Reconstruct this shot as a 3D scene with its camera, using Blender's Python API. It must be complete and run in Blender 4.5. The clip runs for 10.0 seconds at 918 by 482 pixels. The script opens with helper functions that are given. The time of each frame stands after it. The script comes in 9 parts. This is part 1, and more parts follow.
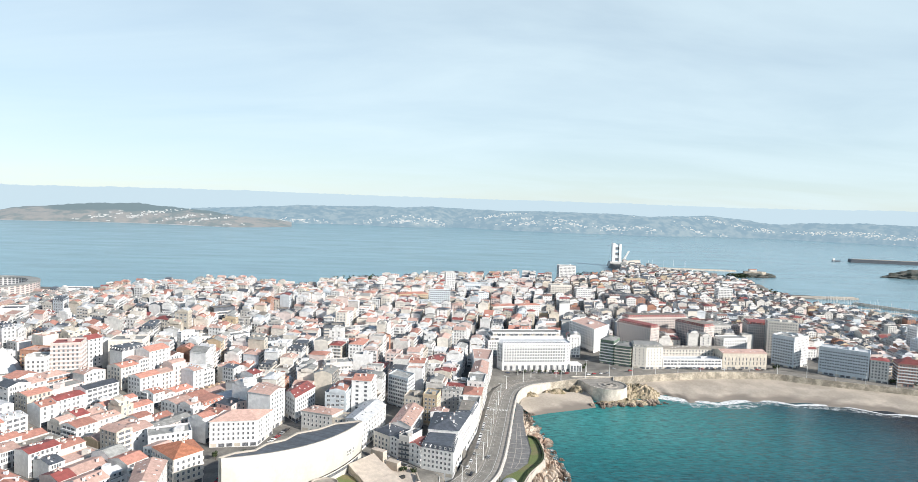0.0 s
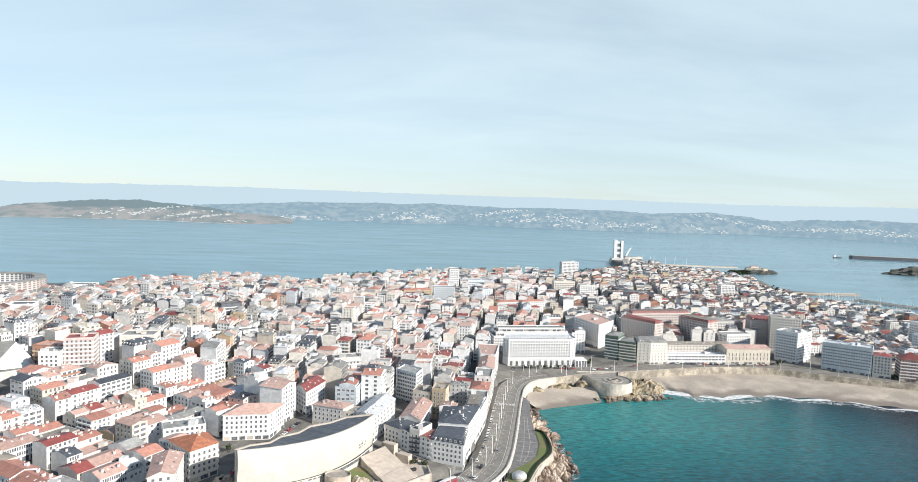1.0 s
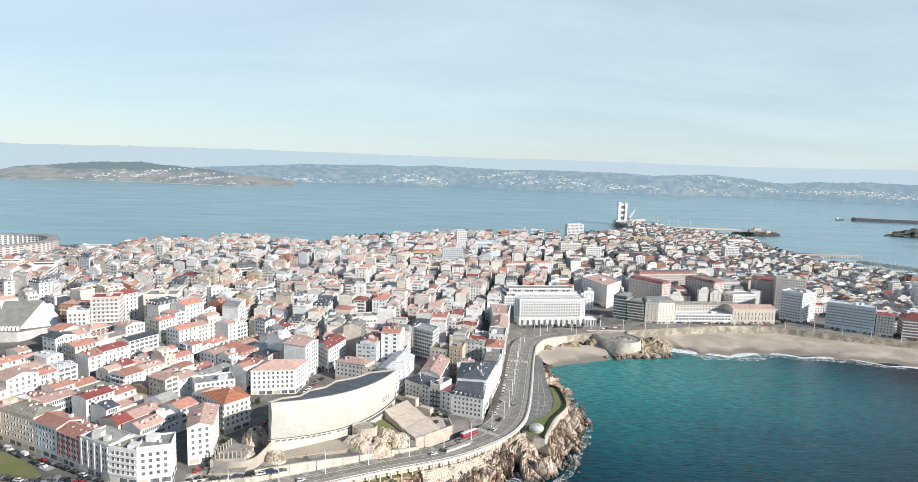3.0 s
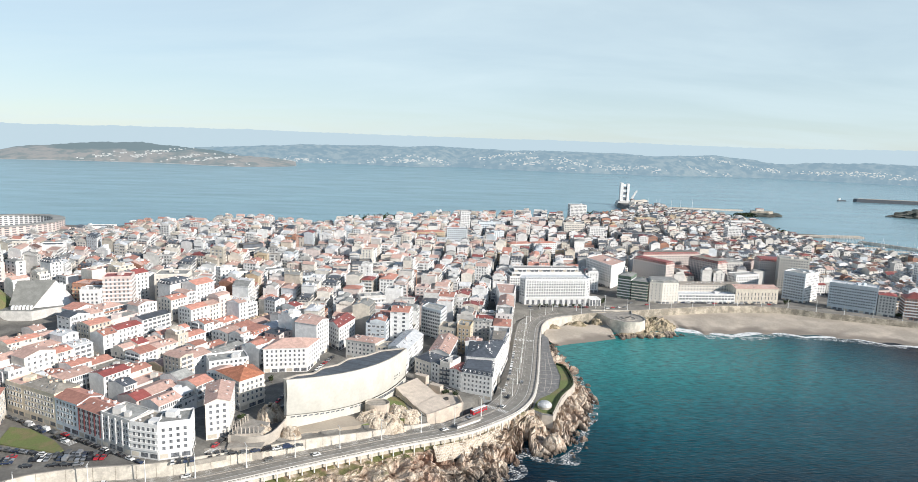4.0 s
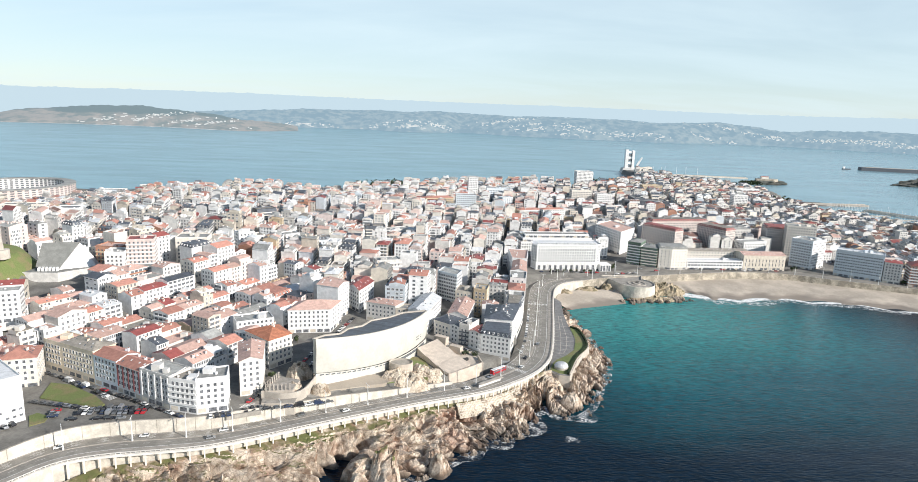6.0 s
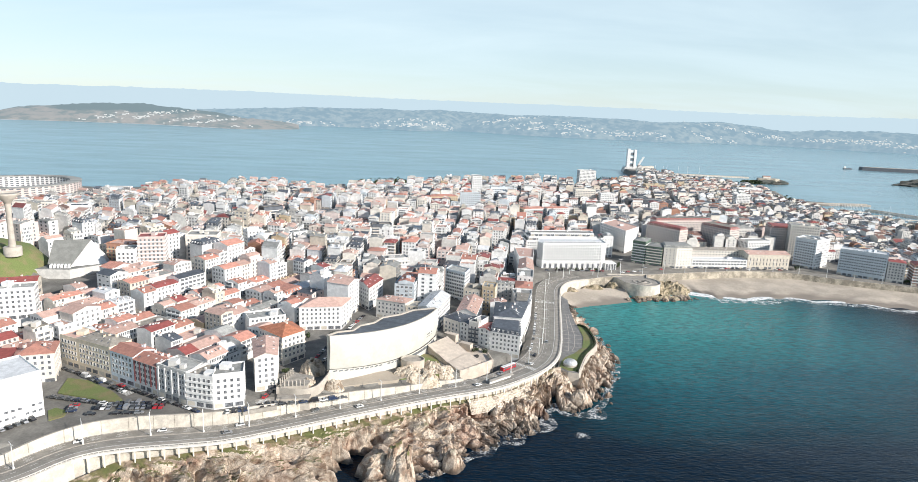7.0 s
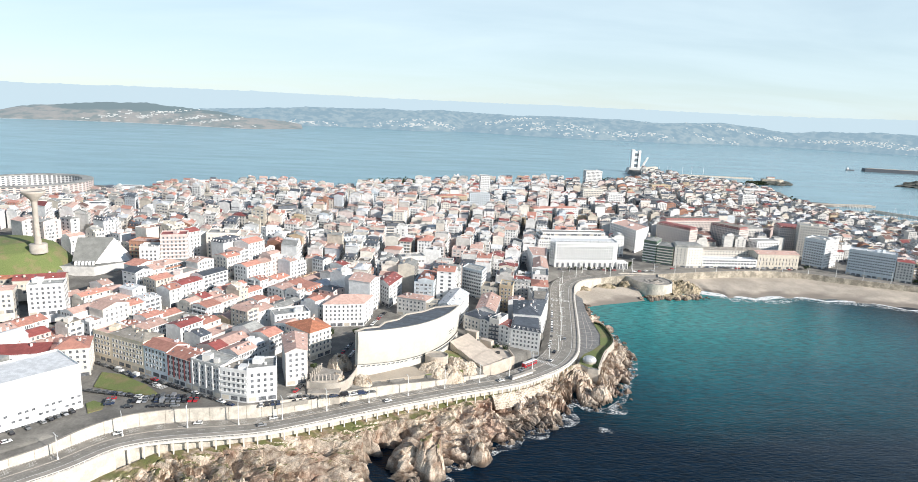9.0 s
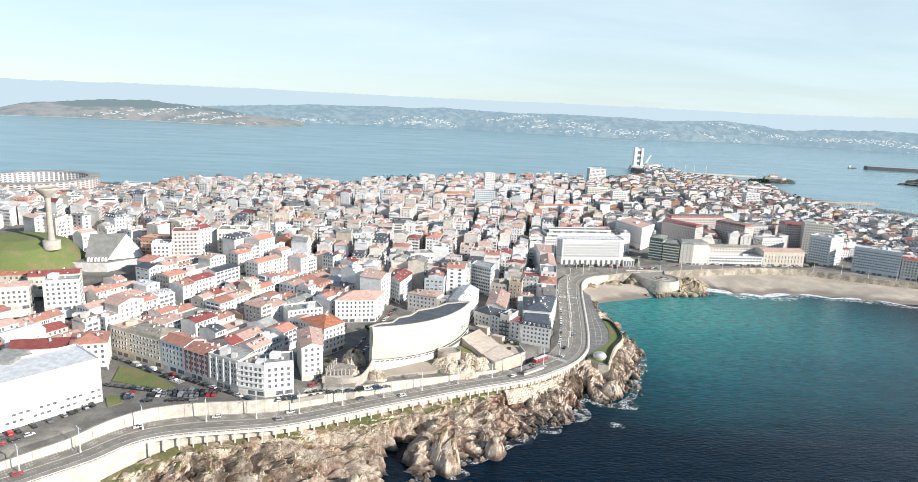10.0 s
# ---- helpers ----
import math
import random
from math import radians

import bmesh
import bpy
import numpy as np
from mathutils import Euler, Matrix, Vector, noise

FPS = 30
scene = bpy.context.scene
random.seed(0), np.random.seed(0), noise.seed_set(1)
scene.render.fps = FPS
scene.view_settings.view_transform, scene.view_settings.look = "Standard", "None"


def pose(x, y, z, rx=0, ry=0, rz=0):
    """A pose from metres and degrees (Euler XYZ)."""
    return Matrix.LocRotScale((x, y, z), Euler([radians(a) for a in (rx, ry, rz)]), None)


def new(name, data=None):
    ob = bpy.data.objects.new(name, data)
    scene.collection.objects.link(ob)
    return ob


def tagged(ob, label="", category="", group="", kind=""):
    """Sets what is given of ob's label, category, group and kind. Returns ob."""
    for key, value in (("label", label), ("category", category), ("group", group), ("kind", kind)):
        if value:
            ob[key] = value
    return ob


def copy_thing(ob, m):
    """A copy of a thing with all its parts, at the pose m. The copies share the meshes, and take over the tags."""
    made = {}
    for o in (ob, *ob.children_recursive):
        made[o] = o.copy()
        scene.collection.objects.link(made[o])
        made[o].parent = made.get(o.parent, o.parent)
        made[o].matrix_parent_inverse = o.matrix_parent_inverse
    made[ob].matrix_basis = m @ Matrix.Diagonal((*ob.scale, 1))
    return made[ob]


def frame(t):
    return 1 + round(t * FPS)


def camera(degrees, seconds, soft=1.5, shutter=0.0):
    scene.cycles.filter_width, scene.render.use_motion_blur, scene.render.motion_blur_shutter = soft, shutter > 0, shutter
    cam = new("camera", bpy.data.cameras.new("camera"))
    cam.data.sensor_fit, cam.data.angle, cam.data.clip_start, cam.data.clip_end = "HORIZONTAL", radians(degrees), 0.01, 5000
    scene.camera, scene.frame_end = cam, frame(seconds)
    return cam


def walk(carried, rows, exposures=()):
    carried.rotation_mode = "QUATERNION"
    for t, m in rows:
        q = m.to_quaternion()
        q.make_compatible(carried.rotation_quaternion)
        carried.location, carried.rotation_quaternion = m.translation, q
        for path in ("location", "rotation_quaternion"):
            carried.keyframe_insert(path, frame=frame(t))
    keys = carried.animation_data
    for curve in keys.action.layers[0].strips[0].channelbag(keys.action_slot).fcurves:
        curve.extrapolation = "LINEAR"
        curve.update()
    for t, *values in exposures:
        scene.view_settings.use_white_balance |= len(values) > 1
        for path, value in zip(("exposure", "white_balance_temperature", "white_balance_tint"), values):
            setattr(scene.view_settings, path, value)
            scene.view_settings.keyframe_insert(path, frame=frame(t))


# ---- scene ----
import functools
import itertools

# ---------------------------------------------------------------- camera
cam = camera(72.0, 10.0, soft=0.75)
# seconds, place, then yaw, pitch and roll in degrees
PATH = [
    (0, -0.00, 0.00, 174.90, -0.000, -3.537, 1.851),
    (0.5, -2.93, -2.28, 174.70, -0.014, -3.563, 1.862),
    (1, -5.79, -4.61, 174.47, 0.015, -3.825, 1.856),
    (1.5, -8.76, -7.00, 174.23, -0.002, -4.582, 1.849),
    (2, -11.64, -9.03, 174.14, -0.013, -5.465, 1.842),
    (2.5, -14.59, -11.00, 174.03, -0.034, -6.364, 1.850),
    (4, -23.42, -16.86, 173.94, -0.096, -8.974, 1.900),
    (4.5, -26.49, -18.89, 173.90, -0.118, -9.860, 2.004),
    (5, -29.54, -20.86, 173.85, -0.154, -10.62, 2.091),
    (5.5, -32.73, -22.74, 173.78, -0.173, -11.590, 2.182),
    (5.7, -34.11, -23.46, 173.80, -0.180, -11.870, 2.213),
    (6.8, -41.69, -27.41, 173.91, -0.221, -12.120, 2.384),
    (7, -43.07, -28.13, 173.93, -0.229, -12.133, 2.415),
    (7.5, -46.54, -29.90, 173.87, -0.225, -12.127, 2.466),
    (8, -50.14, -31.58, 173.82, -0.236, -12.124, 2.521),
    (8.5, -53.68, -33.31, 173.64, -0.241, -12.127, 2.563),
    (9, -57.23, -35.06, 173.55, -0.238, -12.111, 2.582),
    (9.5, -60.79, -36.81, 173.42, -0.218, -12.181, 2.622),
    (10, -64.47, -38.40, 173.26, -0.210, -12.321, 2.645),
]
walk(cam, [(t, pose(x, y, z, 90 + pitch, 0, yaw) @ pose(0, 0, 0, 0, 0, roll)) for t, x, y, z, yaw, pitch, roll in PATH],
     exposures=[(0.0, 0.37), (2.5, 0.22), (4.0, 0.22), (5.5, 0.29), (7.0, 0.35), (10.0, 0.40)])

# ---------------------------------------------------------------- sky and sun
SUN_DIR = Vector((0.862, -0.507, 0.0)).normalized()
SUN_UP = radians(26)
sun_vec = Vector((SUN_DIR.x * math.cos(SUN_UP), SUN_DIR.y * math.cos(SUN_UP), math.sin(SUN_UP)))
sun = new("sun", bpy.data.lights.new("sun", "SUN"))
sun.data.energy, sun.data.angle, sun.data.color = 5.3, radians(0.6), (1.0, 0.945, 0.875)
sun.rotation_euler = sun_vec.to_track_quat("Z", "Y").to_euler()
sun.location = (0, 0, 600)

world = bpy.data.worlds.new("world")
scene.world = world
world.use_nodes = True
wn, wl = world.node_tree.nodes, world.node_tree.links
wn.clear()
w_out, w_bg, w_sky = wn.new("ShaderNodeOutputWorld"), wn.new("ShaderNodeBackground"), wn.new("ShaderNodeTexSky")
w_sky.sky_type, w_sky.sun_disc = "NISHITA", False
w_sky.sun_elevation, w_sky.sun_rotation = SUN_UP, math.atan2(SUN_DIR.x, SUN_DIR.y)
w_sky.altitude, w_sky.air_density, w_sky.dust_density, w_sky.ozone_density = 100, 1.0, 0.15, 2.5
# thin high cloud on one level overhead, drawn out into streaks
w_co, w_sep, w_add, w_dx, w_dy, w_com, w_map, w_noise, w_ramp, w_mix = [wn.new("ShaderNode" + k) for k in (
    "TexCoord", "SeparateXYZ", "Math", "Math", "Math", "CombineXYZ", "Mapping", "TexNoise", "ValToRGB", "Mix")]
w_add.operation, w_add.inputs[1].default_value = "ADD", 0.16
w_dx.operation = w_dy.operation = "DIVIDE"
wl.new(w_co.outputs["Generated"], w_sep.inputs["Vector"])
wl.new(w_sep.outputs["Z"], w_add.inputs[0])
for ax, nd in (("X", w_dx), ("Y", w_dy)):
    wl.new(w_sep.outputs[ax], nd.inputs[0])
    wl.new(w_add.outputs[0], nd.inputs[1])
    wl.new(nd.outputs[0], w_com.inputs[ax])
w_map.inputs["Scale"].default_value = (0.55, 1.1, 1.0)
w_map.inputs["Rotation"].default_value = (0, 0, radians(24))
w_noise.inputs["Scale"].default_value, w_noise.inputs["Detail"].default_value, w_noise.inputs["Roughness"].default_value = 0.9, 8, 0.56
w_noise.inputs["Distortion"].default_value = 0.4
w_ramp.color_ramp.elements[0].position, w_ramp.color_ramp.elements[1].position = 0.40, 0.80
w_ramp.color_ramp.elements[0].color, w_ramp.color_ramp.elements[1].color = (0.60, 0.60, 0.60, 1), (0.92, 0.92, 0.92, 1)
w_mix.data_type = "RGBA"
w_mix.inputs["B"].default_value = (5.35, 6.5, 7.0, 1)
wl.new(w_com.outputs["Vector"], w_map.inputs["Vector"])
wl.new(w_map.outputs["Vector"], w_noise.inputs["Vector"])
wl.new(w_noise.outputs["Fac"], w_ramp.inputs["Fac"])
w_low, w_fac = wn.new("ShaderNodeMapRange"), wn.new("ShaderNodeMath")
w_low.inputs["From Min"].default_value, w_low.inputs["From Max"].default_value = 0.32, 0.75
w_low.inputs["To Min"].default_value, w_low.inputs["To Max"].default_value = 1.0, 0.04
w_fac.operation = "MULTIPLY"
wl.new(w_sep.outputs["Z"], w_low.inputs["Value"])
wl.new(w_ramp.outputs["Color"], w_fac.inputs[0])
wl.new(w_low.outputs["Result"], w_fac.inputs[1])
wl.new(w_fac.outputs[0], w_mix.inputs["Factor"])
w_tint = wn.new("ShaderNodeMix")
w_tint.data_type, w_tint.blend_type = "RGBA", "MULTIPLY"
w_tint.inputs["Factor"].default_value = 1.0
w_tint.inputs["B"].default_value = (0.70, 0.74, 0.78, 1)
wl.new(w_sky.outputs["Color"], w_tint.inputs["A"])
wl.new(w_tint.outputs["Result"], w_mix.inputs["A"])
wl.new(w_mix.outputs["Result"], w_bg.inputs["Color"])
w_bg.inputs["Strength"].default_value = 0.118
wl.new(w_bg.outputs["Background"], w_out.inputs["Surface"])

# ---------------------------------------------------------------- materials
def shade(name, colour, rough=0.8, vary=0.25, scale=0.35, fine=6.0, bump=0.0, metal=0.0, per_object=0.0, second=None, lo=0.42, hi=0.62):
    """A procedural surface: the base colour, broad stains and fine grain at real size, and relief."""
    m = bpy.data.materials.new(name)
    m.use_nodes = True
    n, l = m.node_tree.nodes, m.node_tree.links
    b = n["Principled BSDF"]
    b.inputs["Roughness"].default_value, b.inputs["Metallic"].default_value = rough, metal
    co = n.new("ShaderNodeNewGeometry")
    broad, grain = n.new("ShaderNodeTexNoise"), n.new("ShaderNodeTexNoise")
    broad.inputs["Scale"].default_value, broad.inputs["Detail"].default_value, broad.inputs["Roughness"].default_value = scale, 6, 0.6
    grain.inputs["Scale"].default_value, grain.inputs["Detail"].default_value = fine, 3
    for t in (broad, grain):
        l.new(co.outputs["Position"], t.inputs["Vector"])
    ramp = n.new("ShaderNodeValToRGB")
    ramp.color_ramp.elements[0].position, ramp.color_ramp.elements[1].position = lo, hi
    c = Vector(colour)
    d = Vector(second) if second else c * (1 - vary)
    ramp.color_ramp.elements[0].color, ramp.color_ramp.elements[1].color = (*d, 1), (*c, 1)
    l.new(broad.outputs["Fac"], ramp.inputs["Fac"])
    hsv = n.new("ShaderNodeHueSaturation")
    l.new(ramp.outputs["Color"], hsv.inputs["Color"])
    val = n.new("ShaderNodeMapRange")
    val.inputs["From Min"].default_value, val.inputs["From Max"].default_value = 0.3, 0.7
    val.inputs["To Min"].default_value, val.inputs["To Max"].default_value = 1 - vary * 0.45, 1 + vary * 0.35
    l.new(grain.outputs["Fac"], val.inputs["Value"])
    if per_object:
        info, geo, add = n.new("ShaderNodeObjectInfo"), co, n.new("ShaderNodeMath")
        add.operation = "ADD"
        l.new(info.outputs["Random"], add.inputs[0])
        l.new(geo.outputs["Random Per Island"], add.inputs[1])
        fr, mr, mul = n.new("ShaderNodeMath"), n.new("ShaderNodeMapRange"), n.new("ShaderNodeMath")
        fr.operation, mul.operation = "FRACT", "MULTIPLY"
        l.new(add.outputs[0], fr.inputs[0])
        l.new(fr.outputs[0], mr.inputs["Value"])
        mr.inputs["To Min"].default_value, mr.inputs["To Max"].default_value = 1 - per_object, 1 + per_object
        l.new(mr.outputs["Result"], mul.inputs[0])
        l.new(val.outputs["Result"], mul.inputs[1])
        l.new(mul.outputs[0], hsv.inputs["Value"])
    else:
        l.new(val.outputs["Result"], hsv.inputs["Value"])
    l.new(hsv.outputs["Color"], b.inputs["Base Color"])
    if bump:
        bp = n.new("ShaderNodeBump")
        bp.inputs["Strength"].default_value, bp.inputs["Distance"].default_value = 0.6, bump
        l.new(grain.outputs["Fac"], bp.inputs["Height"])
        l.new(bp.outputs["Normal"], b.inputs["Normal"])
    return m


WALLS = [
    shade("render_white", (0.80, 0.79, 0.775), vary=0.16, per_object=0.08),
    shade("render_cream", (0.75, 0.70, 0.63), vary=0.16, per_object=0.10),
    shade("render_pale_pink", (0.68, 0.57, 0.53), vary=0.16, per_object=0.12),
    shade("render_ochre", (0.60, 0.48, 0.33), vary=0.18, per_object=0.15),
    shade("render_grey", (0.65, 0.63, 0.60), vary=0.18, per_object=0.18),
    shade("render_blue_grey", (0.64, 0.69, 0.73), vary=0.16, per_object=0.15),
    shade("brick_red_brown", (0.42, 0.22, 0.15), vary=0.25, per_object=0.2),
    shade("render_tan", (0.62, 0.56, 0.475), vary=0.18, per_object=0.15),
]
WHITE, CREAM, PINK, OCHRE, GREY, BLUE, BRICK, TAN = WALLS
ROOFS = [
    shade("clay_tile", (0.53, 0.255, 0.195), vary=0.22, scale=0.5, fine=3.0, bump=0.1, per_object=0.25),
    shade("faded_clay_tile", (0.60, 0.40, 0.335), vary=0.2, scale=0.5, fine=3.0, bump=0.1, per_object=0.2),
    shade("red_sheet_roof", (0.30, 0.085, 0.075), rough=0.6, vary=0.25, fine=3.0, per_object=0.25),
    shade("slate", (0.105, 0.118, 0.14), rough=0.55, vary=0.35, fine=4.0, bump=0.04, per_object=0.3),
    shade("fibre_cement", (0.36, 0.36, 0.34), vary=0.3, fine=2.5, bump=0.05, per_object=0.25),
    shade("white_coated_roof", (0.66, 0.67, 0.68), vary=0.2, fine=2.0, per_object=0.12),
    shade("gravel_roof", (0.30, 0.27, 0.23), vary=0.3, fine=4.0, per_object=0.25),
]
CLAY, PALE_CLAY, RED_SHEET, SLATE, CEMENT, WHITE_ROOF, GRAVEL = ROOFS
OLD_CLAY = shade("weathered_clay_tile", (0.28, 0.165, 0.135), vary=0.4, scale=0.5, fine=3.0, bump=0.1, per_object=0.3)
CAR_GLASS = shade("tinted_car_glass", (0.06, 0.065, 0.07), rough=0.15, vary=0.2)
GLASS = shade("window_glass", (0.225, 0.235, 0.255), rough=0.25, vary=0.55, scale=0.6, fine=1.0)
FRAME = shade("white_window_frame", (0.78, 0.78, 0.77), rough=0.5, vary=0.1)
CONCRETE = shade("white_concrete", (0.50, 0.45, 0.39), vary=0.2, scale=0.2, fine=2.0)
WALL_STONE = shade("stained_retaining_wall", (0.65, 0.595, 0.515), vary=0.26, scale=0.25, fine=1.5, bump=0.05)
ASPHALT = shade("asphalt", (0.275, 0.256, 0.225), rough=0.9, vary=0.25, scale=0.15, fine=1.2, bump=0.01)
STREET = shade("street_asphalt", (0.21, 0.20, 0.18), rough=0.9, vary=0.35, scale=0.08, fine=0.8)
PAVING = shade("pale_paving", (0.36, 0.33, 0.29), vary=0.25, scale=0.3, fine=2.0)
PAINT = shade("road_paint", (0.74, 0.73, 0.70), rough=0.7, vary=0.25, fine=3.0)
SAND = shade("beach_sand", (0.40, 0.345, 0.28), rough=0.95, vary=0.15, scale=0.05, fine=1.0, bump=0.05)
GRASS = shade("grass", (0.145, 0.18, 0.06), rough=0.95, vary=0.5, scale=0.12, fine=2.5, bump=0.15, second=(0.20, 0.175, 0.085), lo=0.38, hi=0.52)
LEAF = shade("leaves", (0.05, 0.075, 0.025), rough=0.8, vary=0.5, fine=2.0, per_object=0.2)
BARK = shade("bark", (0.12, 0.09, 0.065), vary=0.3)
TERRACE = shade("beige_terrace_stone", (0.58, 0.50, 0.42), vary=0.18, scale=0.3, fine=2.0)
BALUSTRADE_WHITE = shade("white_painted_concrete", (0.75, 0.71, 0.65), vary=0.15, scale=0.3, fine=2.0)
ZINC = shade("dull_zinc_roof", (0.26, 0.26, 0.24), rough=0.6, vary=0.2, scale=0.2, fine=1.0)
DARK = shade("opening_shade", (0.03, 0.03, 0.03), vary=0.2)
METAL = shade("galvanised_metal", (0.55, 0.56, 0.56), rough=0.45, vary=0.1, metal=0.6)
LAMP_PAINT = shade("lamp_post_white", (0.74, 0.74, 0.72), rough=0.5, vary=0.1)
RUBBER = shade("tyre_rubber", (0.02, 0.02, 0.02), rough=0.9, vary=0.1)
CAR_PAINT = [shade("car_white", (0.75, 0.75, 0.74), rough=0.25, vary=0.03), shade("car_black", (0.025, 0.025, 0.03), rough=0.2, vary=0.05),
             shade("car_silver", (0.42, 0.43, 0.45), rough=0.28, vary=0.05, metal=0.5), shade("car_red", (0.42, 0.03, 0.04), rough=0.25, vary=0.05),
             shade("car_blue", (0.03, 0.045, 0.09), rough=0.25, vary=0.05), shade("car_grey", (0.13, 0.135, 0.14), rough=0.25, vary=0.05)]


def rock_material():
    m = shade("cliff_rock", (0.66, 0.56, 0.455), rough=0.95, vary=0.45, scale=0.16, fine=2.0, bump=0.6, second=(0.27, 0.185, 0.13), lo=0.38, hi=0.57)
    n, l = m.node_tree.nodes, m.node_tree.links
    b = n["Principled BSDF"]
    co = n.new("ShaderNodeNewGeometry")
    old = b.inputs["Base Color"].links[0].from_socket
    # joints between the blocks
    vor, vr, mx = n.new("ShaderNodeTexVoronoi"), n.new("ShaderNodeMapRange"), n.new("ShaderNodeMix")
    vor.feature = "DISTANCE_TO_EDGE"
    vor.inputs["Scale"].default_value = 0.33
    vr.inputs["From Min"].default_value, vr.inputs["From Max"].default_value = 0.0, 0.09
    vr.inputs["To Min"].default_value, vr.inputs["To Max"].default_value = 0.36, 0.0
    mx.data_type = "RGBA"
    mx.inputs["B"].default_value = (0.075, 0.055, 0.045, 1)
    l.new(co.outputs["Position"], vor.inputs["Vector"])
    l.new(vor.outputs["Distance"], vr.inputs["Value"])
    l.new(vr.outputs["Result"], mx.inputs["Factor"])
    l.new(old, mx.inputs["A"])
    # iron-red stains
    rn, rr, rmix = n.new("ShaderNodeTexNoise"), n.new("ShaderNodeMapRange"), n.new("ShaderNodeMix")
    rn.inputs["Scale"].default_value, rn.inputs["Detail"].default_value = 0.045, 6
    rr.inputs["From Min"].default_value, rr.inputs["From Max"].default_value, rr.inputs["To Max"].default_value = 0.53, 0.68, 0.5
    rmix.data_type = "RGBA"
    rmix.inputs["B"].default_value = (0.30, 0.15, 0.10, 1)
    l.new(co.outputs["Position"], rn.inputs["Vector"])
    l.new(rn.outputs["Fac"], rr.inputs["Value"])
    l.new(rr.outputs["Result"], rmix.inputs["Factor"])
    l.new(mx.outputs["Result"], rmix.inputs["A"])
    mx = rmix
    # grass and lichen on the flatter upper ledges, dark weed in the tide's reach
    sep, pos, up, hi, grow, patch = (n.new("ShaderNodeSeparateXYZ"), n.new("ShaderNodeSeparateXYZ"), n.new("ShaderNodeMapRange"),
                                     n.new("ShaderNodeMapRange"), n.new("ShaderNodeMath"), n.new("ShaderNodeTexNoise"))
    l.new(co.outputs["True Normal"], sep.inputs["Vector"])
    l.new(co.outputs["Position"], pos.inputs["Vector"])
    l.new(sep.outputs["Z"], up.inputs["Value"])
    up.inputs["From Min"].default_value, up.inputs["From Max"].default_value = 0.36, 0.60
    l.new(pos.outputs["Z"], hi.inputs["Value"])
    hi.inputs["From Min"].default_value, hi.inputs["From Max"].default_value = 8.5, 12.5
    grow.operation = "MULTIPLY"
    l.new(up.outputs["Result"], grow.inputs[0])
    l.new(hi.outputs["Result"], grow.inputs[1])
    patch.inputs["Scale"].default_value, patch.inputs["Detail"].default_value = 0.12, 6
    l.new(co.outputs["Position"], patch.inputs["Vector"])
    pr, gm, gmix, gcol = n.new("ShaderNodeMapRange"), n.new("ShaderNodeMath"), n.new("ShaderNodeMix"), n.new("ShaderNodeValToRGB")
    pr.inputs["From Min"].default_value, pr.inputs["From Max"].default_value = 0.38, 0.5
    l.new(patch.outputs["Fac"], pr.inputs["Value"])
    gm.operation = "MULTIPLY"
    l.new(grow.outputs[0], gm.inputs[0])
    l.new(pr.outputs["Result"], gm.inputs[1])
    gmix.data_type = "RGBA"
    gcol.color_ramp.elements[0].color, gcol.color_ramp.elements[1].color = (0.19, 0.15, 0.08, 1), (0.11, 0.12, 0.04, 1)
    gcol.color_ramp.elements[0].position, gcol.color_ramp.elements[1].position = 0.42, 0.6
    l.new(patch.outputs["Fac"], gcol.inputs["Fac"])
    l.new(gm.outputs[0], gmix.inputs["Factor"])
    l.new(mx.outputs["Result"], gmix.inputs["A"])
    l.new(gcol.outputs["Color"], gmix.inputs["B"])
    wet, wmix = n.new("ShaderNodeMapRange"), n.new("ShaderNodeMix")
    l.new(pos.outputs["Z"], wet.inputs["Value"])
    wet.inputs["From Min"].default_value, wet.inputs["From Max"].default_value = 3.4, 0.8
    wmix.data_type = "RGBA"
    wmix.inputs["B"].default_value = (0.05, 0.04, 0.033, 1)
    wf = n.new("ShaderNodeMath")
    wf.operation, wf.inputs[1].default_value = "MULTIPLY", 0.8
    l.new(wet.outputs["Result"], wf.inputs[0])
    l.new(wf.outputs[0], wmix.inputs["Factor"])
    l.new(gmix.outputs["Result"], wmix.inputs["A"])
    l.new(wmix.outputs["Result"], b.inputs["Base Color"])
    return m


